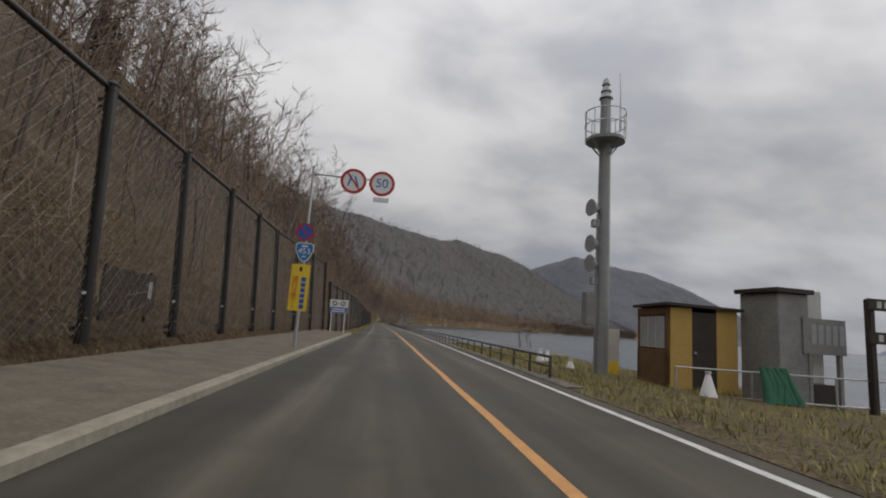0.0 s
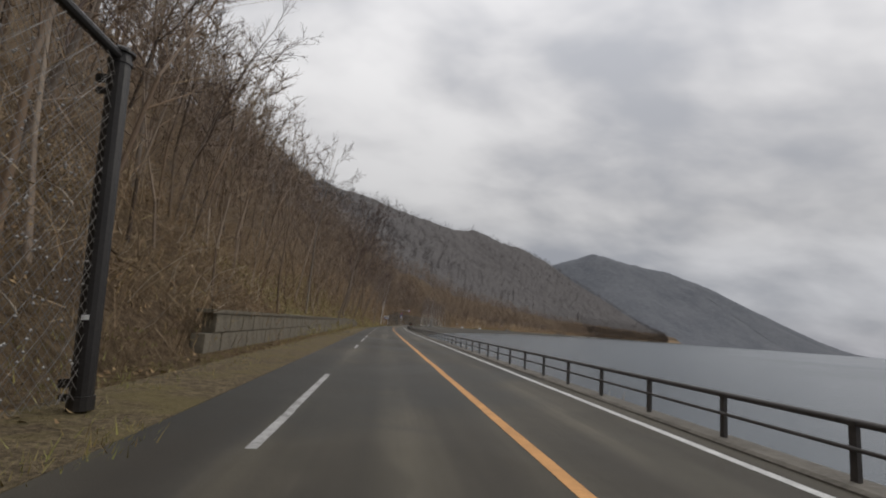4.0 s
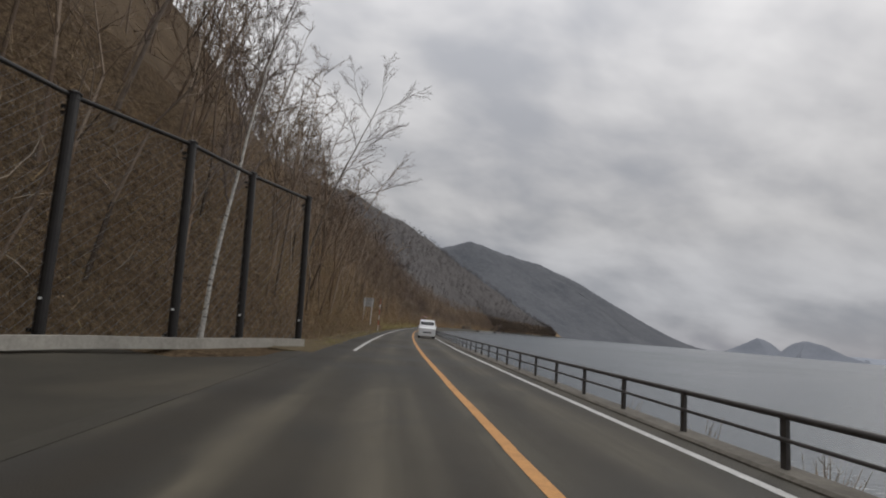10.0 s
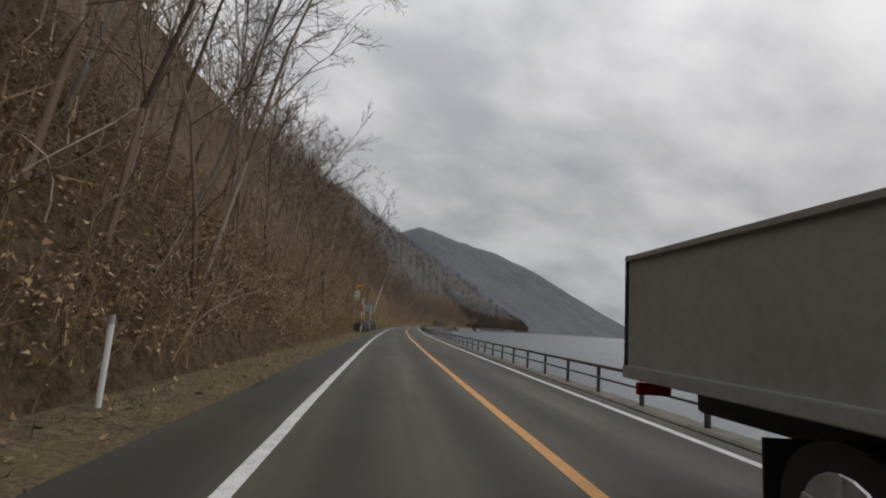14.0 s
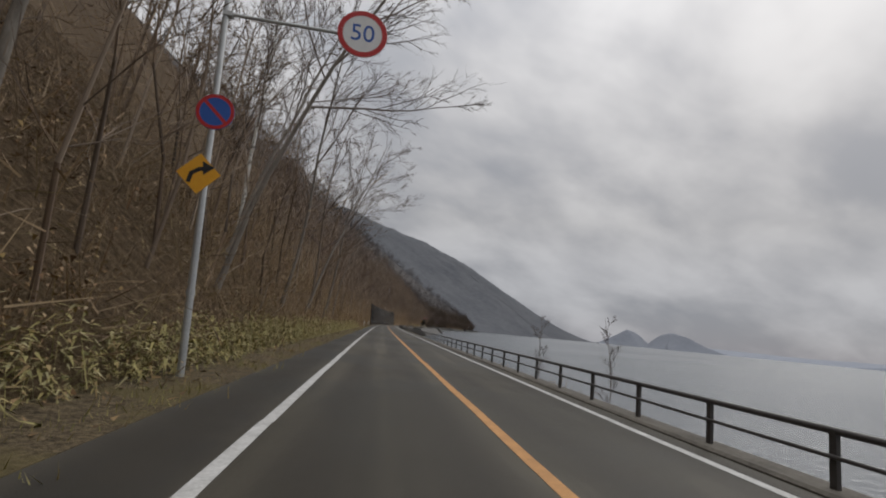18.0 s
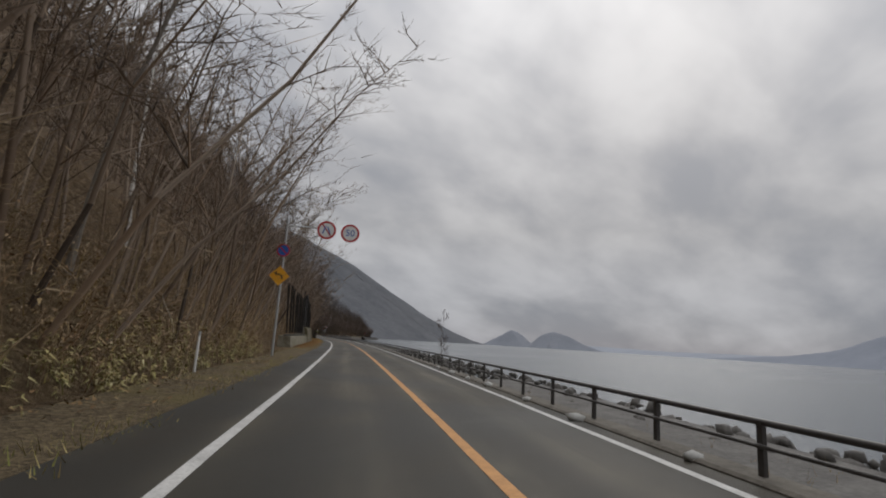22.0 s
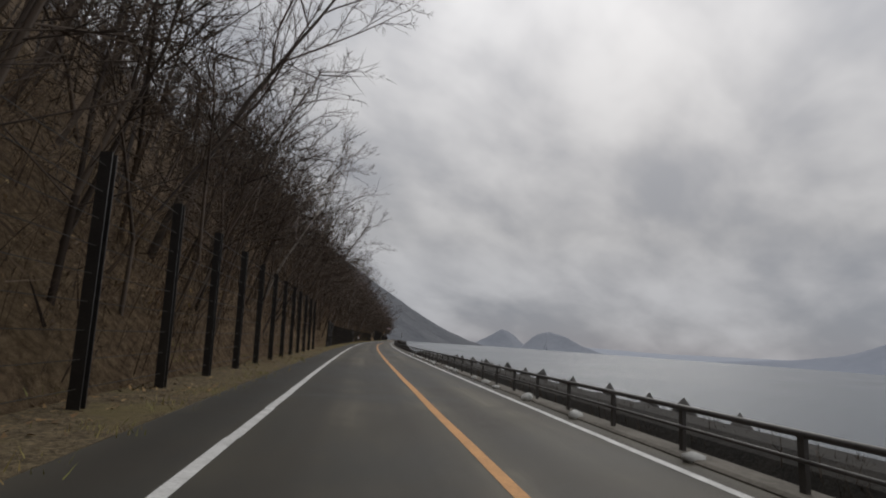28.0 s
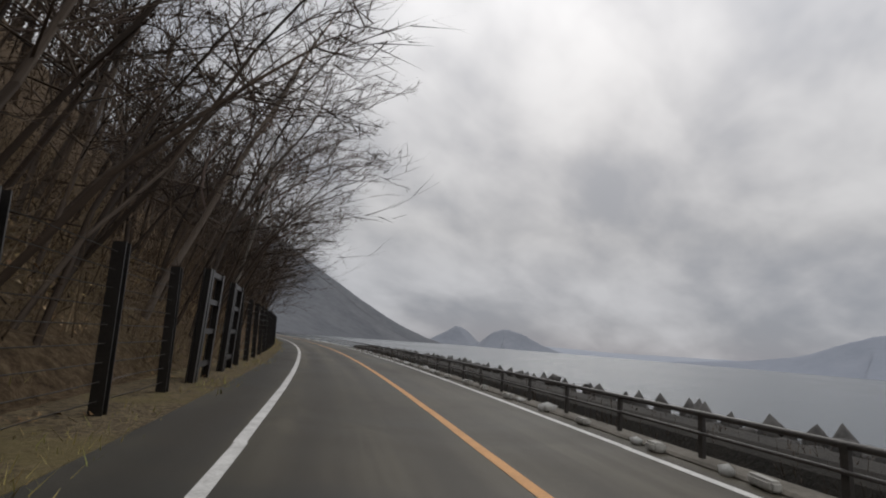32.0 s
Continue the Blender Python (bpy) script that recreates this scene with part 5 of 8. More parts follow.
    for i in range(3):
        thicket.append(scatter(tangle(750 + i, 20, 0.9, 1.1, 0.012, False), poses_on_slope(900, (1850, 2850), lambda r, s: 0.9 + 8 * r.random() ** 1.3, (0.6, 1.4), 755 + i, 0.3)))
        thicket.append(scatter(brush_clump(770 + i, 9, 2.3, 0.9, 0.013, 5), poses_on_slope(620, (1850, 2800), lambda r, s: 0.9 + 6 * r.random() ** 1.2, (0.6, 1.3), 775 + i, 0.2)))
        thicket.append(scatter(weed_clump(830 + i, 10, 1.0, 0.7, 0.009, 0.022, 6), poses_on_slope(820, (1850, 2800), lambda r, s: 0.3 + 4.5 * r.random() ** 1.3, (0.6, 1.4), 835 + i, 0.2)))
    gather("thicket", thicket, THICKET, "dense brown thicket under the leaning trees, its colour darkened for shade", "undergrowth")
    gather("distant_woods", far, FARWOODS, "leafless woods high on the mountainside, partly greyed with painted haze", "woods")
    gather("dark_woods", late, SHADED_DARKWOODS, "dense dark bare woods leaning over the road, canopy shade in their colour", "woods")
    gather("woods", batches, WOODS, "dense leafless brown woods covering the slope", "woods")
    batches = []
    for i in range(4):
        t = tangle(700 + i, 62, 1.9, 3.2, 0.0105)
        batches.append(scatter(t, poses_on_slope(760, (-40, 1860), lambda r, s: 0.9 + 9.5 * r.random() ** 1.2, (0.55, 1.3), 720 + i, 0.2, bare=0.2)))
        batches.append(scatter(tangle(705 + i, 84, 1.6, 6.4, 0.010), poses_on_slope(280, (240, 1860), lambda r, s: 1.2 + 7 * r.random() ** 1.1, (0.75, 1.3), 725 + i, 0.15, bare=0.9)))
        batches.append(scatter(t, poses_on_slope(70, (1090, 1230), lambda r, s: 2.5 + 14 * r.random(), (0.6, 1.2), 715 + i, 0.2)))
    gather("saplings", batches, TAN, "tangled brown saplings standing under the trees", "saplings")
    batches = []
    for i in range(3):
        t = tangle(760 + i, 20, 0.9, 1.1, 0.011, False)
        batches.append(scatter(t, poses_on_slope(1300, (-40, 1850), lambda r, s: 0.15 + 6 * r.random() ** 1.4, (0.5, 1.4), 780 + i, 0.35)))
    for i in range(3):
        t = tangle(765 + i, 20, 1.1, 1.2, 0.012, False)
        batches.append(scatter(t, poses_on_slope(1500, (-40, 1850), lambda r, s: 0.8 + 5.5 * r.random() ** 1.1, (0.6, 1.4), 785 + i, 0.2)))
    gather("brushwood", batches, BRUSH, "withered straw-brown undergrowth at the slope's foot", "undergrowth")
    batches = []
    for i in range(4):
        t = weed_clump(790 + i, 9, 1.15, 0.6, 0.009, 0.020, 5)
        batches.append(scatter(t, poses_on_slope(700, (-40, 2050), lambda r, s: 0.1 + 7 * r.random() ** 1.6, (0.6, 1.4), 795 + i, 0.15)))
        batches.append(scatter(t, poses_on_slope(200, (868, 1000), lambda r, s: 0.1 + 3.0 * r.random() ** 1.3, (0.8, 1.4), 805 + i, 0.12)))
        batches.append(scatter(t, poses_on_slope(200, (0, 240), lambda r, s: 0.3 + 6.0 * r.random() ** 1.2, (0.7, 1.3), 815 + i, 0.12)))
    gather("withered_weeds", batches, STRAW, "brown withered weeds with hanging dry leaves", "weeds")


build_woods()


def leafy_shrub(seed, n, reach, height, leaf=0.055):
    """Bush of thin stems that keeps its crumpled dead leaves: (verts, tris)."""
    r = random.Random(seed)
    v, f = [], []
    stems = [(Vector((r.uniform(-reach, reach) * 0.5, r.uniform(-reach, reach) * 0.5, -0.3)),
              Vector((r.uniform(-0.5, 0.5) * reach, r.uniform(-0.5, 0.5) * reach, height * r.uniform(0.6, 1.0) + 0.3))) for _ in range(6)]
    for p, w in stems:
        o = w.orthogonal().normalized() * 0.014
        j = len(v)
        v.extend([p - o, p + o, p + w])
        f.append((j, j + 1, j + 2))
    for i in range(n):
        p, w = stems[i % 6]
        b = p + w * r.uniform(0.3, 1.02) + Vector((r.gauss(0, 0.3), r.gauss(0, 0.3), r.gauss(0, 0.16))) * reach
        a = r.uniform(0, 6.28)
        L = leaf * r.uniform(1.2, 3.2)
        o = Vector((math.cos(a), math.sin(a), r.uniform(-1.0, 0.5))) * L
        s = Vector((-math.sin(a), math.cos(a), r.uniform(-0.6, 0.6))) * leaf * r.uniform(0.4, 1.0)
        j = len(v)
        v.extend([b - s, b + s, b + o])
        f.append((j, j + 1, j + 2))
    return np.array([tuple(x) for x in v]), np.array(f)


def bent_branch(seed, length, thick):
    """One crooked bare branch, three-sided: (verts, tris)."""
    r = random.Random(seed)
    v, f = [], []
    p = Vector((0, 0, -0.1))
    w = Vector((r.uniform(-0.8, 0.8), r.uniform(-0.8, 0.8), 1)).normalized()
    n = 7
    for i in range(n):
        o = w.orthogonal().normalized() * thick * (1 - 0.85 * i / (n - 1))
        q = w.cross(o)
        v.extend([p + o, p - o * 0.5 + q * 0.87, p - o * 0.5 - q * 0.87])
        if i:
            a = 3 * (i - 1)
            for k in range(3):
                m = (k + 1) % 3
                f.extend([(a + k, a + m, a + 3 + m), (a + k, a + 3 + m, a + 3 + k)])
        p = p + w * length / n
        w = (w + Vector((r.uniform(-0.6, 0.6), r.uniform(-0.6, 0.6), r.uniform(-0.45, 0.2)))).normalized()
    return np.array([tuple(x) for x in v]), np.array(f)


def build_scrub():
    batches = []
    for i in range(4):
        t = leafy_shrub(1010 + i, 54, 0.75, 1.15, 0.040)
        batches.append(scatter(t, poses_on_slope(1050, (640, 1850), lambda r, s: 0.7 + 5.5 * r.random() ** 1.15, (0.55, 1.35), 1020 + i, 0.2)))
        batches.append(scatter(t, poses_on_slope(640, (640, 1850), lambda r, s: 0.2 + 1.0 * r.random(), (0.35, 0.75), 1040 + i, 0.2)))
        batches.append(scatter(t, poses_on_slope(300, (975, 1090), lambda r, s: 0.2 + 4.5 * r.random() ** 1.2, (0.5, 1.2), 1045 + i, 0.2)))
        batches.append(scatter(t, poses_on_slope(330, (-30, 450), lambda r, s: 0.8 + 6 * r.random() ** 1.2, (0.5, 1.2), 1030 + i, 0.2)))
        batches.append(scatter(t, poses_on_slope(420, (1850, 2800), lambda r, s: 0.8 + 6 * r.random() ** 1.2, (0.5, 1.1), 1035 + i, 0.2)))
    gather("withered_shrubs", batches, SCRUB, "withered shrubs with crumpled rust-brown leaves on the slope", "shrubs")
    batches = []
    for i in range(6):
        t = bent_branch(1050 + i, 2.6, 0.022)
        batches.append(scatter(t, poses_on_slope(400, (-30, 2000), lambda r, s: 0.7 + 8 * r.random() ** 1.2, (0.5, 1.5), 1060 + i, 0.5)))
        batches.append(scatter(t, poses_on_slope(90, (960, 1090), lambda r, s: 0.3 + 5 * r.random() ** 1.2, (0.5, 1.3), 1070 + i, 0.5)))
        batches.append(scatter(t, poses_on_slope(60, (240, 400), lambda r, s: 0.5 + 6 * r.random() ** 1.2, (0.5, 1.3), 1080 + i, 0.5)))
    gather("dead_branches", batches, PALESTICK, "crooked pale dead branches caught in the undergrowth", "branches")


build_scrub()


def build_leaves():
    batches = []
    for i in range(3):
        t = leaf_patch(870 + i, 13, 0.55)
        rows = []
        r = random.Random(880 + i)
        for _ in range(5000):
            s = r.uniform(-20, 2820)
            if 452 < s < 650:
                continue
            u = -0.9 + 8.0 * r.random() ** 1.6
            d = min(-edge(s) - u, -2.75)
            slope = float(np.interp(s, RIDGE, STEEP)) if u > 0.8 else 0.0
            x, y, h = along(s)
            rows.append((*P(s, d, ground_z(s, d) + 0.05), -h, r.uniform(0.7, 1.3), 0, 0, 1.0, slope))
        q = np.array(rows)
        v, tr = scatter(t, q[:, :8])
        # tilt each patch with the slope it lies on
        m = len(t[0])
        away = t[0][None, :, 0] * q[:, 4:5]
        v[:, 2] -= (away * q[:, 8:9]).reshape(-1)
        batches.append((v, tr))
    gather("fallen_leaves", batches, LEAVES, "brown fallen leaves lying along the slope's foot", "fallen leaves")


build_leaves()


def build_litter():
    """Orange leaves drifted against the foot of the retaining wall."""
    r = random.Random(893)
    batches = []
    for i in range(2):
        rows = []
        for _ in range(420):
            s = r.uniform(1776, 1856)
            rows.append((*P(s, -4.6 + 1.5 * r.random() ** 1.3, 0.06 + 0.05 * r.random()), r.uniform(0, 6.28), r.uniform(0.6, 1.2), 0, 0, 1.0))
        batches.append(scatter(leaf_patch(890 + i, 13, 0.5), rows))
    gather("orange_leaves", batches, ORANGELEAVES, "orange fallen leaves drifted along the wall's foot", "fallen leaves")


build_litter()


def build_grass():
    batches = []
    for i in range(3):
        t = leafy_clump(800 + i, 19, 0.26, 0.009, 1.0, 0.4)
        rows = []
        r = random.Random(820 + i)
        for _ in range(4300):
            s = r.uniform(-20, 2860)
            if r.random() < 0.22:
                s = r.uniform(46, 440)
            if 440 < s < 652 or 1505 < s < 1624 or s < 44 and r.random() < 0.6:
                continue
            e = edge(s)
            # ragged strips that creep out over the edge of the asphalt
            creep = 0.55 + 0.5 * noise.noise(Vector((s / 5.0, 3.1, 0))) + 0.35 * noise.noise(Vector((s / 1.3, 9.1, 0)))
            d = -e + r.uniform(-0.6, 0.2 + max(0.0, e - 2.75) * max(0.1, creep))
            close_in = r.random() < 0.6
            if close_in and 3.3 < e < 5:
                d = -2.8 - 0.75 * r.random() ** 1.3 * max(0.25, creep)
            if 1772 < s < 1850:
                d = -4.4 + r.uniform(0, 1.6)
            d = min(d, -2.7)
            rows.append((*P(s, d, ground_z(s, d) - 0.02), r.uniform(0, 6.28), r.uniform(0.45, 1.2), 0, 0, 1.0))
        batches.append(scatter(t, rows))
    # grass island of the parking area
    t = leafy_clump(850, 48, 0.42, 0.0065, 1.0, 0.5)
    rows = []
    r = random.Random(851)
    for _ in range(900):
        s = 477 + 36 * r.random()
        half = min(0.95, (s - 476) / 9)
        rows.append((*P(s, -3.4 + r.uniform(-half, half), 0.10), r.uniform(0, 6.28), r.uniform(0.45, 0.95) * (1.0 if s < 500 else 0.7), 0, 0, 1.0))
    for _ in range(500):
        s = r.uniform(512, 628)
        rows.append((*P(s, r.uniform(-4.2, -3.1), 0.13), r.uniform(0, 6.28), r.uniform(0.2, 0.4), 0, 0, 1.0))
    batches.append(scatter(t, rows))
    t = leafy_clump(860, 24, 0.24, 0.012, 0.9)
    rows = []
    for _ in range(1500):
        s, d = r.uniform(0, 36), 4.7 + 7.5 * r.random() ** 1.4
        rows.append((*P(s, d, 0.02 - max(0, d - 6.0) * 0.05), r.uniform(0, 6.28), r.uniform(0.4, 1.2), 0, 0, 1.0))
    batches.append(scatter(t, rows))
    gather("dry_grass", batches, DRYGRASS, "yellow autumn grass on the verges", "grass")

    batches = []
    for i in range(3):
        small, tall = weed_clump(900 + i, 7, 0.60, 0.5, 0.008, 0.032, 9), weed_clump(940 + i, 6, 0.85, 0.45, 0.010, 0.050, 9)
        r = random.Random(920 + i)
        for t, stretches in ((small, ((262, 392, 330, 4.0), (780, 935, 760, 1.1), (1378, 1465, 420, 0.75), (935, 1000, 40, 1.8), (1700, 1765, 130, 1.6))),
                             (tall, ((262, 345, 300, 5.5), (1099, 1129, 560, 2.3), (955, 992, 50, 2.4))),
                             (small, ((722, 780, 110, 0.9),))):
            rows = []
            for a, b, n, far in stretches:
                for _ in range(n):
                    s = r.uniform(a, b)
                    d = -edge(s) - far * r.random() ** 1.4 + 0.1
                    rows.append((*P(s, d, ground_z(s, d) - 0.02), r.uniform(0, 6.28), r.uniform(0.55, 1.3), r.uniform(-0.1, 0.15), r.uniform(-0.1, 0.1), 1.0))
            batches.append(scatter(t, rows))
    gather("bamboo_grass", batches, BAMBOO, "yellowing broad-leaved bamboo grass at the slope's foot", "bamboo grass")


build_grass()

# ---- road signs ----


def disc(r, t=0.02, n=28):
    """A flat disc in the x-z plane, facing -y."""
    bm = bmesh.new()
    cyl(bm, (0, -t / 2, 0), (0, t / 2, 0), r, n=n)
    return bm


def ring(r0, r1, y, n=32):
    bm = bmesh.new()
    a = [bm.verts.new((r0 * math.cos(2 * math.pi * i / n), y, r0 * math.sin(2 * math.pi * i / n))) for i in range(n)]
    b = [bm.verts.new((r1 * math.cos(2 * math.pi * i / n), y, r1 * math.sin(2 * math.pi * i / n))) for i in range(n)]
    for i in range(n):
        j = (i + 1) % n
        bm.faces.new((a[i], a[j], b[j], b[i]))
    return bm


def plate_poly(pts, t=0.02):
    """A flat plate from (x, z) points, facing -y."""
    bm = bmesh.new()
    f = [bm.verts.new((x, -t / 2, z)) for x, z in pts]
    g = [bm.verts.new((x, t / 2, z)) for x, z in pts]
    bm.faces.new(f)
    bm.faces.new(g[::-1])
    for i in range(len(pts)):
        j = (i + 1) % len(pts)
        bm.faces.new((f[j], f[i], g[i], g[j]))
    bmesh.ops.recalc_face_normals(bm, faces=bm.faces)
    return bm


FACE = Matrix.Rotation(radians(90), 4, "X")


def put(x, y, z):
    return Matrix.Translation((x, y, z))


def bars(parent, name, mat, rows, m):
    """Plain bars where small writing stands. rows: (x, z, w, h)."""
    for x, z, w, h in rows:
        ob = part(name, boxed(w, 0.004, h), mat, parent)
        ob.matrix_basis = m @ put(x, 0, z)


def speed_sign(root, x, z, r=0.5):
    p = part("speed_sign", disc(r), SNOWWHITE, root, "round white speed limit sign with red rim", put(x, -0.06, z))
    part("rim", ring(r * 0.78, r * 0.99, -0.014), RED, p)
    lettering("50", r * 1.0, BLUE, p, put(0, -0.013, 0) @ FACE)


def no_passing_sign(root, x, z, r=0.5):
    p = part("no_overtaking_sign", disc(r), SNOWWHITE, root, "round white sign with red rim and slash", put(x, -0.06, z))
    part("rim", ring(r * 0.78, r * 0.99, -0.014), RED, p)
    part("slash", boxed(r * 0.14, 0.004, r * 1.6), RED, p, "", put(0, -0.012, 0) @ Matrix.Rotation(radians(-38), 4, "Y"))
    for px, tilt in ((-0.14, 16), (0.12, -20)):
        part("arrow", boxed(r * 0.12, 0.004, r * 0.85), BLUE, p, "", put(px * r * 2, -0.015, 0) @ Matrix.Rotation(radians(tilt), 4, "Y"))


def no_parking_sign(root, x, z, r=0.34):
    p = part("no_parking_sign", disc(r), BLUE, root, "round blue no-parking sign with red rim", put(x, -0.07, z))
    part("rim", ring(r * 0.80, r * 0.99, -0.014), RED, p)
    part("slash", boxed(r * 0.18, 0.004, r * 1.65), RED, p, "", put(0, -0.012, 0) @ Matrix.Rotation(radians(-45), 4, "Y"))


def diamond_sign(root, x, z, glyph, a=0.52):
    p = part("warning_sign", plate_poly([(0, -a), (a, 0), (0, a), (-a, 0)]), AMBER, root, "yellow diamond warning sign with black symbol", put(x, -0.07, z))
    if glyph == "rocks":
        part("symbol", plate_poly([(-0.2, -0.16), (0.18, -0.16), (0.18, -0.02), (0.02, 0.2), (-0.02, 0.05)], 0.004), BLACK, p, "", put(0, -0.013, 0))
    else:
        turn = {"right": 1, "left": -1, "winding": 1}[glyph]
        pts = [(-0.16, -0.16), (-0.12, 0.0), (0.0, 0.08), (0.1, 0.1)] if glyph != "winding" else [(-0.06, -0.2), (-0.08, -0.04), (0.08, 0.04), (0.06, 0.18)]
        for (x0, z0), (x1, z1) in zip(pts[:-1], pts[1:]):
            L = math.hypot(x1 - x0, z1 - z0)
            m = put(turn * (x0 + x1) / 2, -0.012, (z0 + z1) / 2) @ Matrix.Rotation(math.atan2(turn * (x1 - x0), z1 - z0), 4, "Y")
            part("symbol", boxed(0.075, 0.004, L + 0.03), BLACK, p, "", m)
        x1, z1 = pts[-1]
        part("arrowhead", plate_poly([(turn * x1 - 0.02, z1 - 0.12), (turn * (x1 + 0.16), z1 + 0.03), (turn * x1 - 0.05, z1 + 0.13)], 0.004), BLACK, p, "", put(0, -0.0135, 0))


def pole_sign(s, d, label, h, arm=None, turn=0.0, r=0.065):
    """A steel pole with or without a bracket arm towards the road."""
    root = thing("road_sign", at(s, d, ground_z(s, d) - 0.03, turn), label, "road sign", "road signs")
    part("pole", rod((0, 0, 0), (0, 0, h), r, r * 0.8, 14), STEEL, root)
    part("cap", rod((0, 0, h), (0, 0, h + 0.04), r * 0.9, n=12), STEEL, root)
    part("band", rod((0, 0, 1.45), (0, 0, 1.55), r * 1.15, n=12), STEEL, root)
    if arm:
        z, x = arm
        part("arm", rod((0, -0.02, z), (x, -0.02, z - 0.03), 0.035, n=10), STEEL, root)
        part("bracket", boxed(0.2, 0.14, 0.12, 0.02, (0.05, 0, z)), STEEL, root)
    return root


A_POLE = "galvanised pole with arm carrying round traffic signs"
g = pole_sign(19.2, -3.4, A_POLE + " and notice", 7.0, (6.75, 2.55))
no_passing_sign(g, 1.55, 6.6)
speed_sign(g, 2.65, 6.6)
part("supplement_plate", boxed(0.6, 0.02, 0.2, 0, (2.65, -0.05, 5.95)), SNOWWHITE, g)
no_parking_sign(g, -0.05, 4.45)
shield = part("route_sign", plate_poly([(-0.34, 0.30), (-0.2, 0.36), (0.2, 0.36), (0.34, 0.30), (0.33, 0.05), (0.18, -0.25), (0, -0.38), (-0.18, -0.25), (-0.33, 0.05)]), SNOWWHITE, g, "blue inverted-triangle route shield", put(0, -0.08, 3.68))
part("field", plate_poly([(-0.305, 0.275), (-0.19, 0.325), (0.19, 0.325), (0.305, 0.275), (0.295, 0.05), (0.16, -0.225), (0, -0.34), (-0.16, -0.225), (-0.295, 0.05)], 0.006), CYAN, shield, "", put(0, -0.014, 0))
lettering("453", 0.30, SNOWWHITE, shield, put(0, -0.02, 0.03) @ FACE)
bars(shield, "small_writing", SNOWWHITE, [(0, 0.23, 0.22, 0.06), (0, -0.17, 0.16, 0.04)], put(0, -0.019, 0))
notice = part("notice_board", boxed(0.68, 0.025, 1.72, 0.004), YELLOW, g, "tall yellow notice with red and black writing", put(-0.05, -0.09, 2.36))
for i, ch in enumerate("通行注意!!"):
    lettering(ch, 0.24, RED, notice, put(-0.17, -0.016, 0.28 - 0.21 * i) @ FACE)
bars(notice, "small_writing", BLUE, [(0.14, 0.30 - 0.2 * i, 0.17, 0.16) for i in range(6)], put(0, -0.0155, 0))
part("symbol", boxed(0.1, 0.004, 0.16), BLACK, notice, "", put(0, -0.0155, 0.68))

g = pole_sign(444.3, -3.35, A_POLE + " and parking sign", 6.8, (6.45, 2.6))
speed_sign(g, 3.05, 6.4, 0.48)
no_parking_sign(g, -0.05, 5.05)
pk = part("parking_sign", boxed(0.68, 0.02, 0.70, 0.01), BLUE, g, "square blue parking sign with white P", put(-0.08, -0.08, 3.98))
lettering("P", 0.66, SNOWWHITE, pk, put(-0.12, -0.014, 0.02) @ FACE)
part("pictogram", boxed(0.24, 0.004, 0.18, 0, (0.14, -0.013, -0.14)), SNOWWHITE, pk)
for z in (3.48, 3.16):
    pl = part("supplement_plate", boxed(0.68, 0.02, 0.26, 0.006), SNOWWHITE, g, "white plate with small writing", put(-0.1, -0.08, z))
    bars(pl, "small_writing", GREYTEXT, [(-0.2 + 0.13 * i, 0, 0.09, 0.14) for i in range(4)], put(0, -0.0125, 0))

g = pole_sign(979.5, -3.25, A_POLE, 7.2, (6.95, 2.6))
no_passing_sign(g, 1.95, 6.85)
speed_sign(g, 3.1, 6.8)
no_parking_sign(g, -0.05, 5.15)
for i in range(3):
    part("sign_back", boxed(0.62, 0.02, 0.36, 0.01, (0.0, 0.09, 3.6 - 0.42 * i)), SIGNBACK, g, "grey back of a sign plate")

g = pole_sign(1390.5, -3.6, A_POLE + " and curve warning", 7.3, (6.85, 2.2), 4)
speed_sign(g, 2.6, 6.85)
no_parking_sign(g, 0.05, 4.85)
diamond_sign(g, -0.1, 3.65, "right", 0.38)
g.matrix_basis = g.matrix_basis @ Matrix.Rotation(radians(-2.5), 4, "Y")

g = pole_sign(1760.0, -3.9, A_POLE + " and curve warning", 7.2, (6.9, 1.6))
no_passing_sign(g, 2.05, 6.8)
speed_sign(g, 3.3, 6.75)
no_parking_sign(g, -0.05, 5.5)
diamond_sign(g, -0.1, 4.15, "left")

g = pole_sign(2157.0, -3.9, A_POLE, 7.2, (6.9, 2.4))
no_passing_sign(g, 1.9, 6.8)
speed_sign(g, 3.0, 6.75)
no_parking_sign(g, 0.0, 4.6)

g = pole_sign(2588.0, -3.9, A_POLE + " and bend warning", 7.2, (6.9, 1.5))
no_passing_sign(g, 1.9, 6.8)
speed_sign(g, 3.1, 6.75)
no_parking_sign(g, -0.05, 5.75)
diamond_sign(g, -0.15, 4.55, "winding")


def rockfall_warning(s, d, number):
    root = pole_sign(s, d, "thin pole with amber rockfall warning and three small plates", 4.1, None, 0.0, 0.03)
    diamond_sign(root, 0.30, 3.95, "rocks", 0.38)
    for z, mat in ((3.38, SNOWWHITE), (3.04, SNOWWHITE), (2.68, YELLOWGREEN)):
        pl = part("plate", boxed(0.62, 0.02, 0.31 if mat is YELLOWGREEN else 0.27, 0.006), mat, root, "small plate with writing", put(0.08, -0.08, z))
        if z == 3.04 and number:
            lettering(number, 0.22, BLACK, pl, put(0.1, -0.013, 0) @ FACE)
            bars(pl, "small_writing", GREYTEXT, [(-0.2, 0.0, 0.12, 0.14)], put(0, -0.0125, 0))
        else:
            bars(pl, "small_writing", GREYTEXT, [(-0.17, 0.03, 0.18, 0.06), (0.13, -0.02, 0.2, 0.12)], put(0, -0.0125, 0))


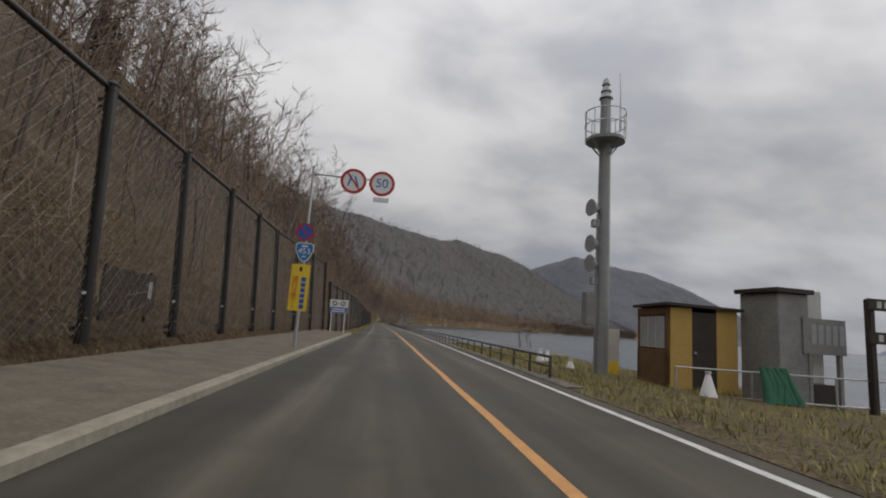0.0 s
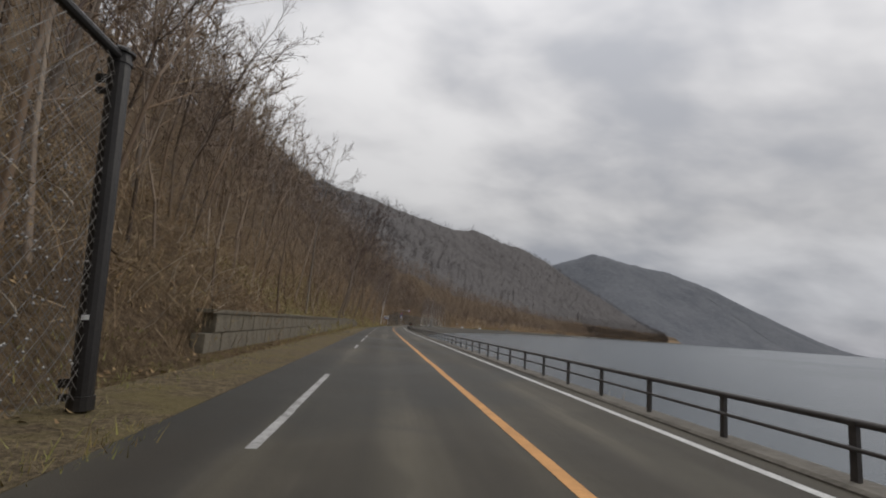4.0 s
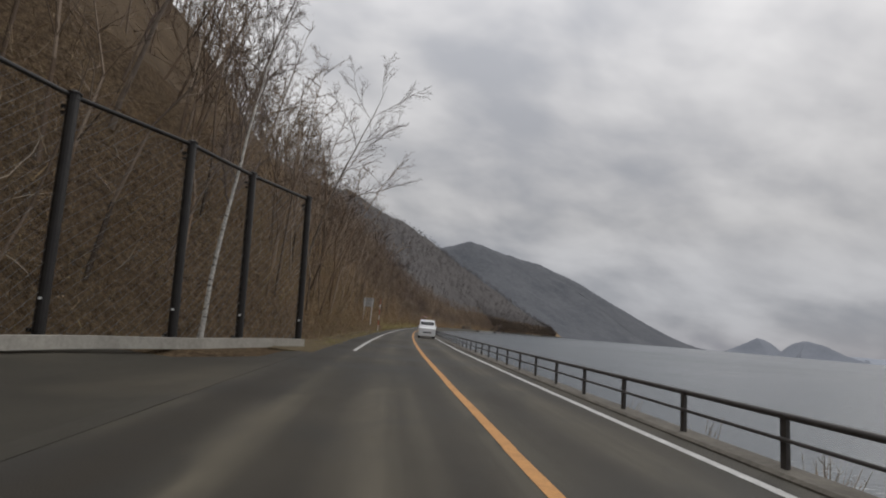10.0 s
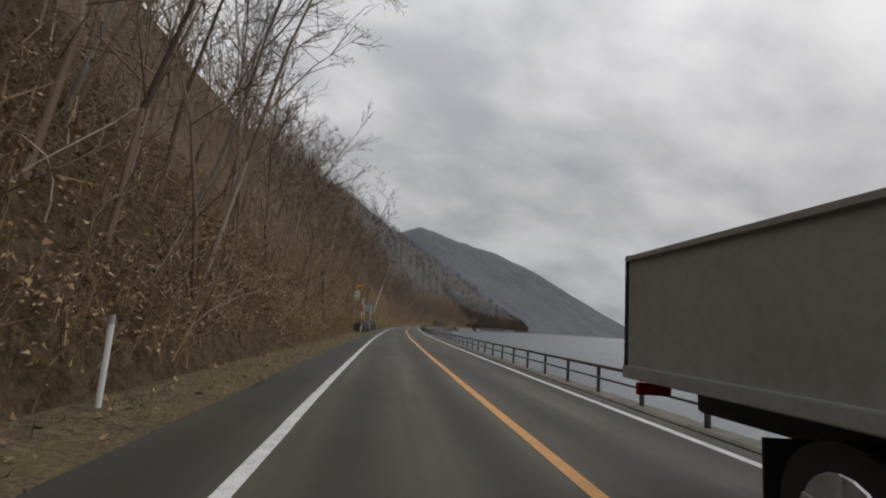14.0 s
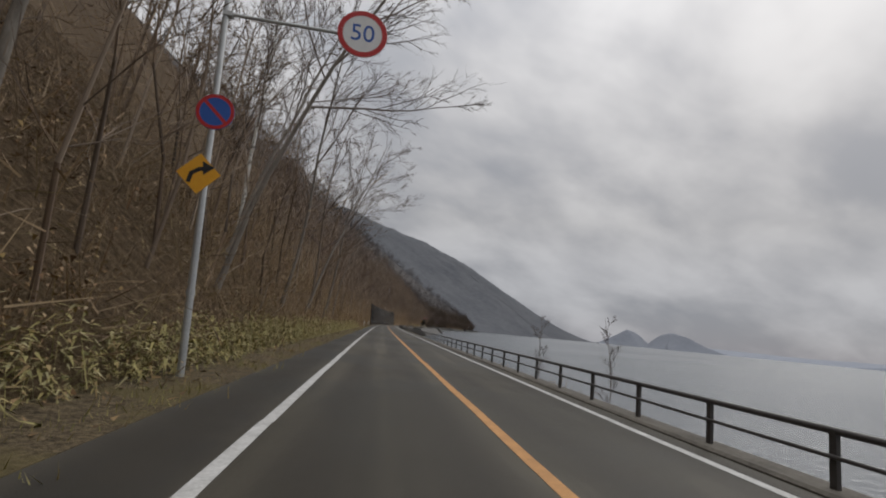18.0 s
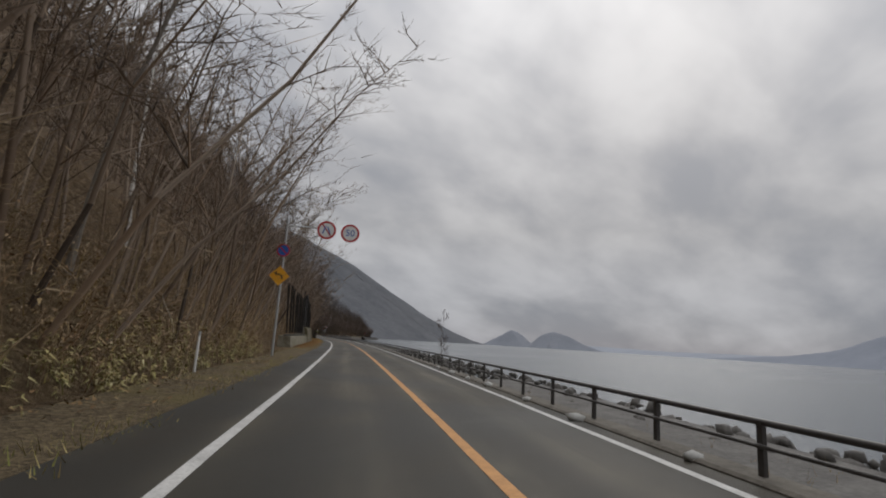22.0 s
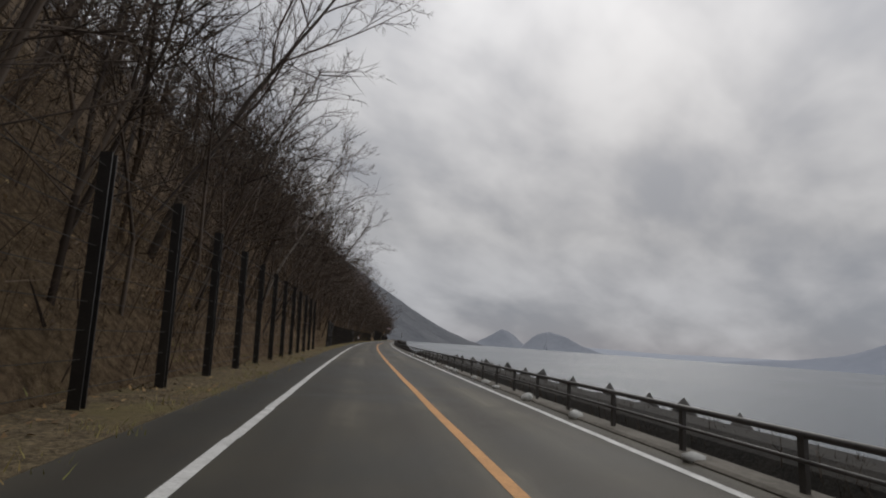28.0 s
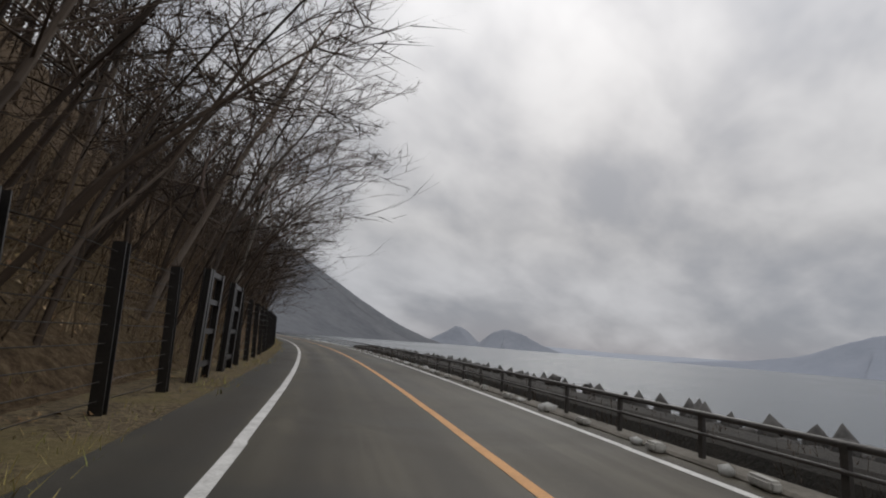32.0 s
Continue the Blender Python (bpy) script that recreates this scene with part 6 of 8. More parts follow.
YELLOWGREEN = simple("yellow_green_enamel", (0.46, 0.52, 0.05), (0.56, 0.62, 0.08), 4.0, 0.5)
rockfall_warning(1064.0, -4.7, "")
rockfall_warning(2113.6, -3.75, "47")


def two_post_board(s, d, w, h, z, label, back, turn=0):
    root = thing("road_sign", at(s, d, ground_z(s, d) - 0.03, turn), label, "road sign", "boards on two posts")
    for x in (-w * 0.36, w * 0.36):
        part("post", rod((x, 0, 0), (x, 0, z + h), 0.045, n=12), SNOWWHITE, root, "white steel post")
    if back:
        part("board", boxed(w, 0.03, h, 0.006), SIGNBACK, root, "grey back of a sign board", put(0, 0.06, z + h / 2))
        for k in (0.12, 0.5, 0.88):
            part("rib", boxed(w * 0.98, 0.04, 0.05), STEEL, root, "", put(0, 0.03, z + h * k))
    else:
        b = part("board", boxed(w, 0.03, h, 0.006), SNOWWHITE, root, "white board with blue foot", put(0, -0.06, z + h / 2))
        part("blue_field", boxed(w * 0.97, 0.006, h * 0.42), BLUE, b, "", put(0, -0.016, -h * 0.27))
        for x in (-0.36, 0.36):
            part("ring_mark", ring(0.11, 0.2, -0.017, 20), BLACK, b, "", put(x, 0, h * 0.22))
        part("dash_mark", boxed(0.2, 0.004, 0.05), BLACK, b, "", put(0, -0.0165, h * 0.22))
        bars(b, "small_writing", SNOWWHITE, [(0, -h * 0.2, w * 0.7, 0.12), (0, -h * 0.36, w * 0.8, 0.1)], put(0, -0.0205, 0))


two_post_board(44.0, -4.1, 1.55, 1.15, 1.75, "white and blue chain-fitting notice on two white posts", False)
two_post_board(404.0, -4.3, 1.5, 1.15, 1.9, "white and blue chain-fitting notice on two white posts", False)
two_post_board(702.0, -4.7, 1.35, 1.15, 2.3, "grey back of a board on two pale posts", True, 14)
two_post_board(1077.0, -4.2, 1.3, 1.0, 2.2, "grey back of a board on two white posts", True, 6)


def bent_sign(s, shield_low=False, top=3.6, d=5.35):
    """Three sign backs on a pole that cranks out over the lake."""
    root = thing("road_sign", at(s, d, -0.3), "three grey sign backs on a cranked dark pole over the lake", "road sign", "signs of the lake side")
    v, f = [], []
    tube(v, f, [Vector((0, 0, -1.2)), Vector((0.05, 0, 0.9)), Vector((0.55, 0, 1.9)), Vector((0.6, 0, 2.3)), Vector((0.62, 0, top + 0.7))], [0.05] * 5, 10)
    from_lists("pole", v, f, RAIL, root, "dark cranked pole", True)
    for i, dz in enumerate((0.0, 0.78, 1.58)):
        z = top + 0.35 - dz
        if i == 2 and shield_low:
            part("sign_back", plate_poly([(-0.36, 0.34), (0.36, 0.34), (0.36, 0.1), (0.12, -0.42), (-0.12, -0.42), (-0.36, 0.1)]), SIGNBACK, root, "grey back of a route shield", put(0.62, 0.07, z))
        else:
            part("sign_back", disc(0.35), SIGNBACK, root, "grey back of a round sign", put(0.62, 0.07, z))
        part("clamp", boxed(0.5, 0.03, 0.05), STEEL, root, "", put(0.62, 0.045, z))


bent_sign(484.5, False, 3.5)
bent_sign(2027.0, False, 3.3)
bent_sign(2578.7, True, 4.5, 5.75)

# ---- marker posts ----


def marker(s, d, h, banded, label):
    root = thing("marker_post", at(s, d, ground_z(s, d)), label, "marker post", "marker posts")
    n = 6 if banded else 2
    for i in range(n):
        mat = (RED if i % 2 else SNOWWHITE) if banded else (SNOWWHITE if i == 0 else STEEL)
        z0, z1 = h * i / n, h * (i + 1) / n
        if not banded:
            z0, z1 = (0, h * 0.9) if i == 0 else (h * 0.9, h)
        part("band" if banded else ("shaft", "cap")[i], rod((0, 0, z0), (0, 0, z1), 0.035, n=10), mat, root)


for s in (703.0, 1058.5, 1290.0):
    marker(s, -3.25 if s < 1000 else -3.5, 4.2, True, "tall red and white snow pole at the road's edge")
for s in (836.0, 1013.3, 1320.0, 1488.0, 1512.0, 1700.0, 1748.0, 2034.0):
    marker(s, -edge(s) + 0.35, 1.15 if s != 2034.0 else 2.2, False, "slim white marker post on the verge")

# ---- walls of the slope ----


def build_low_wall():
    wall = thing("wall_low", at(250, -5.45, 0), "stained concrete block retaining wall with coping", "retaining wall", kind="structure")
    inv = wall.matrix_basis.inverted()
    r = random.Random(14)
    meshes = []
    for nm, w, l, h, mat in (("block", 0.40, 1.47, 0.57, WALLSTONE), ("coping", 0.50, 1.98, 0.12, WALLSTONE)):
        me = bpy.data.meshes.new(nm)
        bm = boxed(w, l, h, 0.018)
        bm.to_mesh(me)
        bm.free()
        me.materials.append(mat)
        meshes.append(me)

    def sink(s):
        return 0.0 if s < 316 else -0.06 * (s - 316)

    for row in range(2):
        for i in range(54):
            s = 247 + 1.5 * i + 0.75 * row
            if s > 327:
                continue
            ob = link("block", meshes[0], None, wall)
            ob.matrix_parent_inverse = inv
            ob.matrix_basis = at(s, -5.47 + r.uniform(-0.012, 0.012), 0.30 + 0.59 * row + sink(s), r.uniform(-0.4, 0.4))
    for i in range(40):
        s = 247.5 + 2.0 * i
        ob = link("coping", meshes[1], None, wall)
        ob.matrix_parent_inverse = inv
        ob.matrix_basis = at(s, -5.45, 1.24 + sink(s))


def build_block_wall():
    wall = thing("wall_blocks", at(1776, -4.7, 0), "stained retaining wall of concrete blocks under the fence", "retaining wall", kind="structure")
    inv = wall.matrix_basis.inverted()
    me = kept_mesh("block", boxed(0.4, 0.785, 0.372, 0.03), BLOCK)
    r = random.Random(4)
    for row in range(5):
        for i in range(43):
            ob = link("block", me, None, wall)
            ob.matrix_parent_inverse = inv
            s = 1800.4 + 0.8 * i + (0.4 if row % 2 else 0.0)
            ob.matrix_basis = at(s, -4.75 - 0.05 * row + r.uniform(-0.008, 0.008), 0.15 + 0.38 * row, r.uniform(-0.4, 0.4))
    for nm, sec, s0, s1, mat, words in (("core", [(-6.2, -0.1), (-4.9, -0.1), (-5.14, 2.0), (-6.2, 2.0)], 1800, 1834.6, MOSSY, ""),
                                        ("coping", [(-5.6, 1.87), (-4.98, 1.87), (-4.94, 1.92), (-4.98, 2.0), (-5.05, 2.05), (-5.6, 2.07)], 1800, 1834.9, MOSSCAP, "mossy concrete capping"),
                                        ("low_start", [(-5.7, -0.1), (-4.62, -0.1), (-4.72, 0.90), (-4.80, 0.94), (-5.7, 0.96)], 1776.5, 1799.95, PALEWALL, "low pale stained concrete wall"),
                                        ("low_end", [(-5.6, -0.1), (-4.7, -0.1), (-4.75, 0.90), (-5.6, 0.92)], 1835.2, 1847, MOSSCAP, "lower end of the wall")):
        ob = sweep(nm, sec, s0, s1, 1.2, mat, wall, words)
        ob.matrix_parent_inverse = inv
    # broken stone lying on the low wall
    rows = []
    for _ in range(170):
        s = r.uniform(1777, 1799)
        rows.append((*P(s, r.uniform(-5.4, -4.9), 1.0), r.uniform(0, 6.28), r.uniform(0.08, 0.2), 0, 0, r.uniform(0.6, 1.0)))
    gather("rubble", [scatter(rock_template(15), rows)], ROCK, "dark broken stone heaped on the low wall", "rubble")


def make_block(name, lo, hi, moss):
    m = Mat(name, 0.92, 0, 0.2)
    tone, stain, fine = m.random(), m.noise(1.1, 6, 0.72), m.noise(9.0, 5, 0.7)
    col = m.ramp(tone, [(0.0, lo), (1.0, hi)])
    col = m.mix(m.ramp(stain, [(0.42, (0, 0, 0)), (0.60, (0.8, 0.8, 0.8))]), col, (0.105, 0.088, 0.056))
    col = m.mix(m.ramp(m.noise(0.7, 5, 0.75), [(0.50, (0, 0, 0)), (0.60, (moss, moss, moss))]), col, (0.135, 0.140, 0.045))
    col = m.mix(0.3, col, m.ramp(fine, [(0.35, (0.045, 0.038, 0.028)), (0.65, (0.270, 0.235, 0.165))]))
    m.color(col)
    m.bump(m.mix(0.4, stain, fine), 0.6, 0.03)
    return m.m


BLOCK = make_block("block_concrete", (0.135, 0.115, 0.080), (0.235, 0.205, 0.150), 0.35)
MOSSCAP = make_block("mossy_concrete", (0.19, 0.175, 0.115), (0.24, 0.22, 0.15), 0.75)
PALEWALL = make_block("pale_stained_concrete", (0.27, 0.255, 0.20), (0.34, 0.32, 0.26), 0.5)
build_low_wall()
build_block_wall()


def build_tarpaulin():
    """A heap of crumpled sheet left above the low wall."""
    r = random.Random(19)
    verts, faces = [], []
    n, m = 22, 10
    for i in range(n + 1):
        for j in range(m + 1):
            a, b = i / n * 2 - 1, j / m * 2 - 1
            dome = max(0.0, 1 - a * a * 0.95) * max(0.0, 1 - b * b * 0.95)
            fold = 0.5 + 0.55 * noise.noise(Vector((a * 4.5, b * 2.2, 2.0))) + 0.25 * noise.noise(Vector((a * 11, b * 6, 5.0)))
            s, d = 309.2 + a * 3.2, -6.5 + b * 0.8 + 0.12 * noise.noise(Vector((a * 6, b * 3, 9.0)))
            verts.append(P(s, d, ground_z(s, d) + 0.12 + 0.95 * dome * fold + r.uniform(-0.015, 0.015)))
    for i in range(n):
        for j in range(m):
            q = i * (m + 1) + j
            faces.append((q, q + m + 1, q + m + 2, q + 1))
    ob = from_lists("tarpaulin", verts, faces, TARP)
    tagged(ob, "crumpled dark grey tarpaulin lying above the low wall", "tarpaulin")


TARP = simple("dark_tarpaulin", (0.020, 0.021, 0.023), (0.060, 0.062, 0.066), 1.2, 0.5, bump=0.5)
build_tarpaulin()


def end_frame(s, d, h, z=0.0):
    """A pair of braced posts where a cable fence ends."""
    root = thing("fence_end_frame", at(s, d, z), "braced pair of dark steel posts with cross beams", "fence frame", "fence end frames")
    for y in (-0.85, -0.6, 0.6):
        for x in (-0.07, 0.07):
            part("post_flange", boxed(0.02, 0.16, h, 0, (x, y, h / 2)), POST, root)
        part("post_web", boxed(0.12, 0.02, h, 0, (0, y, h / 2)), POST, root)
    for f in (0.15, 0.45, 0.72, 0.97):
        part("cross_beam", boxed(0.09, 1.2, 0.12, 0.005, (0, 0, h * f)), POST, root)


for s, d, h, z in ((1800.0, -5.3, 4.3, 1.25), (1804.2, -5.3, 4.2, 2.2), (1842.2, -5.3, 4.0, 1.1), (1847.0, -5.3, 3.3, 0.85), (1944.0, -3.3, 2.3, 0.0), (2025.5, -3.5, 2.6, 0.0), (2030.2, -3.5, 2.6, 0.0), (2091.2, -3.8, 3.2, 0.0), (2342.1, -3.75, 2.6, 0.0), (2345.5, -3.75, 2.5, 0.0), (2389.0, -3.95, 2.6, 0.0), (2392.6, -3.95, 2.4, 0.0),
                   (2465.0, -4.0, 2.6, 0.0), (2484.5, -3.9, 4.1, 0.0), (2547.0, -3.7, 4.0, 0.0), (2584.6, -3.5, 2.5, 0.0), (2676.6, -3.4, 2.5, 0.0), (2680.0, -3.4, 2.5, 0.0)):
    end_frame(s, d, h, z)

# small white figure-like boundary stone box at the slope's foot
g = thing("roadside_shrine_box", at(2412.0, -4.1, 0.0), "small weathered white box on a post beside the fence", "box")
part("post", boxed(0.16, 0.16, 0.7, 0.01, (0, 0, 0.35)), CONCRETE, g)
part("box", boxed(0.34, 0.32, 0.5, 0.02, (0, 0, 0.95)), SNOWWHITE, g)
part("roof", boxed(0.44, 0.42, 0.05, 0.01, (0, 0, 1.22)), RED, g)

# ---- parking area ----
for nm, sec, lab in (("kerb", [(-3.02, 0.15), (-2.85, 0.15), (-2.81, 0.12), (-2.79, -0.1), (-3.02, -0.1)], "pale concrete kerb of the planted island"),
                     ("kerb", [(-4.42, 0.17), (-4.25, 0.17), (-4.25, -0.1), (-4.45, -0.1)], "narrow kerb between the island and the parking area")):
    tagged(sweep(nm, sec, 512, 630, 3.0, CONCRETE), lab, "kerb", kind="structure")
soil = sweep("planting_strip", [(-4.25, 0.13), (-3.6, 0.17), (-3.02, 0.13), (-3.02, -0.1), (-4.25, -0.1)], 512.2, 629.8, 3.0, GRASSSOIL := VERGE)
tagged(soil, "strip of thin dry grass between the kerbs", "planting strip", kind="structure")
mound = sweep("grass_island", [(-4.35, 0.02), (-3.9, 0.12), (-2.9, 0.12), (-2.45, 0.008), (-2.6, -0.1), (-4.3, -0.1)], 479, 512, 3.0, VERGE)
tagged(mound, "low mound of tall yellow grass between road and lay-by", "verge", kind="structure")
back_kerb = sweep("kerb", [(-10.45, 0.34), (-10.25, 0.34), (-10.22, -0.1), (-10.45, -0.1)], 454, 641, 3.0, CONCRETE)
tagged(back_kerb, "pale kerb below the tall fence", "kerb", kind="structure")
back_kerb = sweep("kerb", [(0, 0.32), (0.2, 0.32), (0.22, 0.0), (0, 0.0)], 641.2, 657.6, 0.8, CONCRETE, dshift=lerp((641, -10.3), (645, -9.4), (649.9, -7.8), (652.2, -6.1), (655.3, -4.9), (657.8, -3.6)))
tagged(back_kerb, "pale kerb below the end of the tall fence", "kerb", kind="structure")
tip = sweep("grass_corner", [(-6.5, 0.10), (-3.0, 0.06), (-2.7, -0.05), (-6.5, -0.05)], 438, 447, 3.0, GRASSSOIL)
tagged(tip, "dry grass corner where the parking area opens", "verge", kind="structure")
part_kerb = sweep("kerb", [(0, 0.16), (0.16, 0.16), (0.16, -0.1), (0, -0.1)], 446.8, 453, 1.0, CONCRETE, dshift=lerp((446.8, -2.9), (453, -10.2)))
tagged(part_kerb, "pale kerb turning into the parking area", "kerb", kind="structure")

# the line of birches
for i, (s, d, size, tilt) in enumerate(((514.5, -3.3, 0.8, 5), (520.0, -3.5, 0.95, 6), (526.5, -3.5, 1.0, 5), (533.0, -3.6, 1.05, 6), (540.5, -3.5, 0.95, 5), (548.0, -3.6, 1.0, 6), (557.0, -3.75, 1.15, 5), (561.5, -3.5, 1.05, 6), (564.7, -3.6, 1.0, 5), (567.0, -3.45, 0.95, 6), (573.5, -3.7, 1.0, 8), (580.0, -3.75, 0.9, 5), (584.0, -3.7, 1.0, 6), (592.0, -3.7, 0.95, 5),
                                         (597.5, -3.75, 1.05, 7), (603.0, -3.7, 1.0, 5), (609.0, -3.7, 1.0, 8), (616.5, -3.75, 1.05, 6), (621.0, -3.7, 0.9, 6))):
    root = tree("birch", i, s, d, size, (i * 47) % 70 - 35, tilt * 0.6, 0.1)
    if i in (8, 9, 12, 14, 15):
        # strip of dark old bark low on the trunk
        ring_ = [v.co for v in TREES["birch"][i % 3][0].vertices if 0.2 < v.co.z < 2.6 and math.hypot(v.co.x, v.co.y) < 0.6]
        mx, my = sum(c.x for c in ring_) / len(ring_), sum(c.y for c in ring_) / len(ring_)
        part("old_bark", rod((mx, my, 0.62), (mx, my, 1.65), max(math.hypot(c.x - mx, c.y - my) for c in ring_) * 1.03, n=12), DARK_BARK, root, "dark cracked bark low on the trunk")
# a pale notice plate wired to the fence, and a dark board behind the first fence
g = thing("hanging_sign", at(569.9, -10.74, 0), "pale square notice plate hanging on the tall fence", "sign")
part("plate", boxed(0.03, 0.86, 0.92, 0.004, (0, 0, 5.02)), PALESHEET, g)
for y in (-0.35, 0.35):
    part("wire_tie", rod((-0.10, y, 5.40), (0.03, y, 5.40), 0.012), WIRE, g)
bars(g, "writing", SIGNBACK, [(0, 5.28, 0.6, 0.05), (0, 5.10, 0.5, 0.05)], Matrix.Translation((0.02, 0, 0)) @ Matrix.Rotation(radians(90), 4, "Z"))
g = thing("dark_board", at(15.2, -7.5, 0.3), "dark brown board with a white label behind the wire net", "board")
for y in (-1.25, 1.25):
    part("post", boxed(0.09, 0.09, 2.0, 0.01, (0, y, 1.0)), POST, g)
part("panel", boxed(0.06, 3.0, 1.15, 0.01, (0.08, 0, 1.35)), DARKPANEL, g)
part("white_label", boxed(0.01, 0.22, 0.5, 0, (0.117, 1.1, 1.45)), PALESHEET, g, "small white label")
# single trees that stand out beside the road
tree("forked", 0, 361.0, -4.1, 1.05, 10, -8, None)
tree("birch", 1, 385.3, -4.0, 0.95, 20, 3, None)
tree("birch", 2, 386.6, -4.3, 0.9, -20, 5, None)
for s, d, k, size, tilt in ((299.2, -6.3, "vase", 1.15, 8), (305.6, -6.4, "vase", 1.3, 4), (318, -7.2, "grey", 1.2, 9), (338, -5.2, "vase", 1.15, 9), (326, -6.2, "grey", 1.2, 10), (656, -7.0, "birch", 0.9, 2), (2392.5, -6.2, "pale", 1.1, 10), (2411, -6.2, "vase", 1.1, 4), (78, -8.0, "grey", 1.2, 2), (141, -9.0, "pale", 1.2, 2), (432.7, -7.6, "vase", 1.3, 12), (1063, -5.8, "grey", 1.1, 4), (1024, -7.4, "pale", 1.0, 14), (1091.5, -6.0, "vase", 0.95, 6), (1106.8, -5.6, "birch", 1.0, 12), (1163, -9.0, "grey", 0.7, 2),
                            (927, -5.6, "vase", 1.1, 3), (934.5, -4.9, "vase", 1.15, 4), (1856, -6.0, "vase", 1.0, 2), (1408, -5.4, "pale", 1.2, 4), (1415, -5.2, "pale", 1.1, 6), (1424, -5.0, "pale", 1.1, 4), (1141.2, -5.3, "forked", 1.15, 13), (1143.5, -6.0, "grey", 0.8, 8), (1398, -5.6, "pale", 1.25, 4), (1403, -7.0, "pale", 1.2, 2), (1389, -6.5, "pale", 1.2, 2),
                            (1850, -6.5, "dark", 1.1, 2), (1923, -6.5, "pale", 1.0, 14), (1927, -7.0, "birch", 0.9, 17), (1932, -6.2, "birch", 0.95, 15), (1940, -6.8, "birch", 0.9, 17), (1953, -6.4, "birch", 1.0, 14), (1929, -5.0, "pale", 1.2, 10), (1936, -5.5, "birch", 1.0, 12), (1948, -5.2, "pale", 1.2, 12), (2036, -5.6, "dark", 1.25, 2), (2124, -5.2, "dark", 1.25, 0), (2133, -5.5, "dark", 1.2, 4), (2141, -5.0, "dark", 1.1, 6),
                            (2400, -6.0, "pale", 1.2, 3), (2496, -5.4, "pale", 1.3, 8), (2505, -5.5, "dark", 1.1, 2), (2586, -5.0, "pale", 1.2, 6), (2600, -5.2, "dark", 1.1, 4), (2684, -5.3, "dark", 1.2, 2), (2692, -5.6, "pale", 1.2, 6)):
    tree(k, int(s), s, d, size, (s * 13) % 50 - 25, tilt)
# saplings on the lake side
for s, d, size in ((34, 9.0, 0.42), (37, 10.5, 0.36), (128, 6.4, 0.36), (1069, 6.6, 0.32), (1074, 7.0, 0.36), (1077, 6.6, 0.36), (1396, 6.8, 0.34), (1404, 7.2, 0.36), (1527, 6.6, 0.42), (1529, 7.4, 0.36), (1770, 6.8, 0.5), (1110, 6.5, 0.28)):
    tree("slim", int(s), s, d, size * 1.1, (s * 7) % 180, -4, -1.2)

# ---- vehicles ----
GLASS = simple("dark_car_glass", (0.012, 0.014, 0.016), (0.022, 0.024, 0.026), 2.0, 0.08, bump=0.0, spec=0.6)
TYRE = simple("tyre_rubber", (0.012, 0.012, 0.012), (0.022, 0.022, 0.022), 8.0, 0.85)
ALLOY = simple("alloy_wheel", (0.40, 0.41, 0.42), (0.52, 0.53, 0.54), 3.0, 0.3, 0.8)
GREYPAINT = simple("dark_grey_car_paint", (0.115, 0.118, 0.123), (0.140, 0.143, 0.148), 1.5, 0.25, 0.5, bump=0.0, spec=0.6)
WHITEPAINT = simple("white_car_paint", (0.66, 0.67, 0.68), (0.74, 0.75, 0.76), 1.5, 0.25, 0.0, bump=0.0, spec=0.6)
BLACKPAINT = simple("black_car_paint", (0.014, 0.015, 0.017), (0.024, 0.025, 0.028), 1.5, 0.2, 0.3, bump=0.0, spec=0.6)
LAMP = simple("lamp_lens", (0.60, 0.61, 0.62), (0.72, 0.73, 0.74), 3.0, 0.15, bump=0.0)
REDLENS = simple("red_lens", (0.30, 0.010, 0.010), (0.40, 0.016, 0.014), 3.0, 0.2, bump=0.0)
PLATEY = simple("yellow_plate", (0.62, 0.46, 0.03), (0.70, 0.52, 0.04), 3.0, 0.4, bump=0.0)
TARP = simple("grey_truck_body", (0.240, 0.228, 0.210), (0.330, 0.315, 0.290), 1.2, 0.7, bump=0.1)
GREENCAB = simple("dark_green_cab", (0.018, 0.034, 0.032), (0.028, 0.048, 0.044), 1.5, 0.3, 0.2, bump=0.0)


def body_shell(profile, w, tuck):
    """A closed car body: side profile (y, z) points extruded to width w, drawn in by tuck towards the roof."""
    bm = bmesh.new()
    top = max(z for _, z in profile)
    belt = top * 0.58
    loops = []
    for sx in (-1, 1):
        loops.append([bm.verts.new((sx * (w / 2 - tuck * max(0.0, (z - belt) / (top - belt))), y, z)) for y, z in profile])
    bm.faces.new(loops[0][::-1])
    bm.faces.new(loops[1])
    n = len(profile)
    for i in range(n):
        j = (i + 1) % n
        bm.faces.new((loops[0][i], loops[0][j], loops[1][j], loops[1][i]))
    bmesh.ops.recalc_face_normals(bm, faces=bm.faces)
    bmesh.ops.bevel(bm, geom=[e_ for e_ in bm.edges if abs(e_.verts[0].co.x - e_.verts[1].co.x) < 0.25], offset=0.05, segments=3, affect="EDGES", clamp_overlap=True)
    return bm


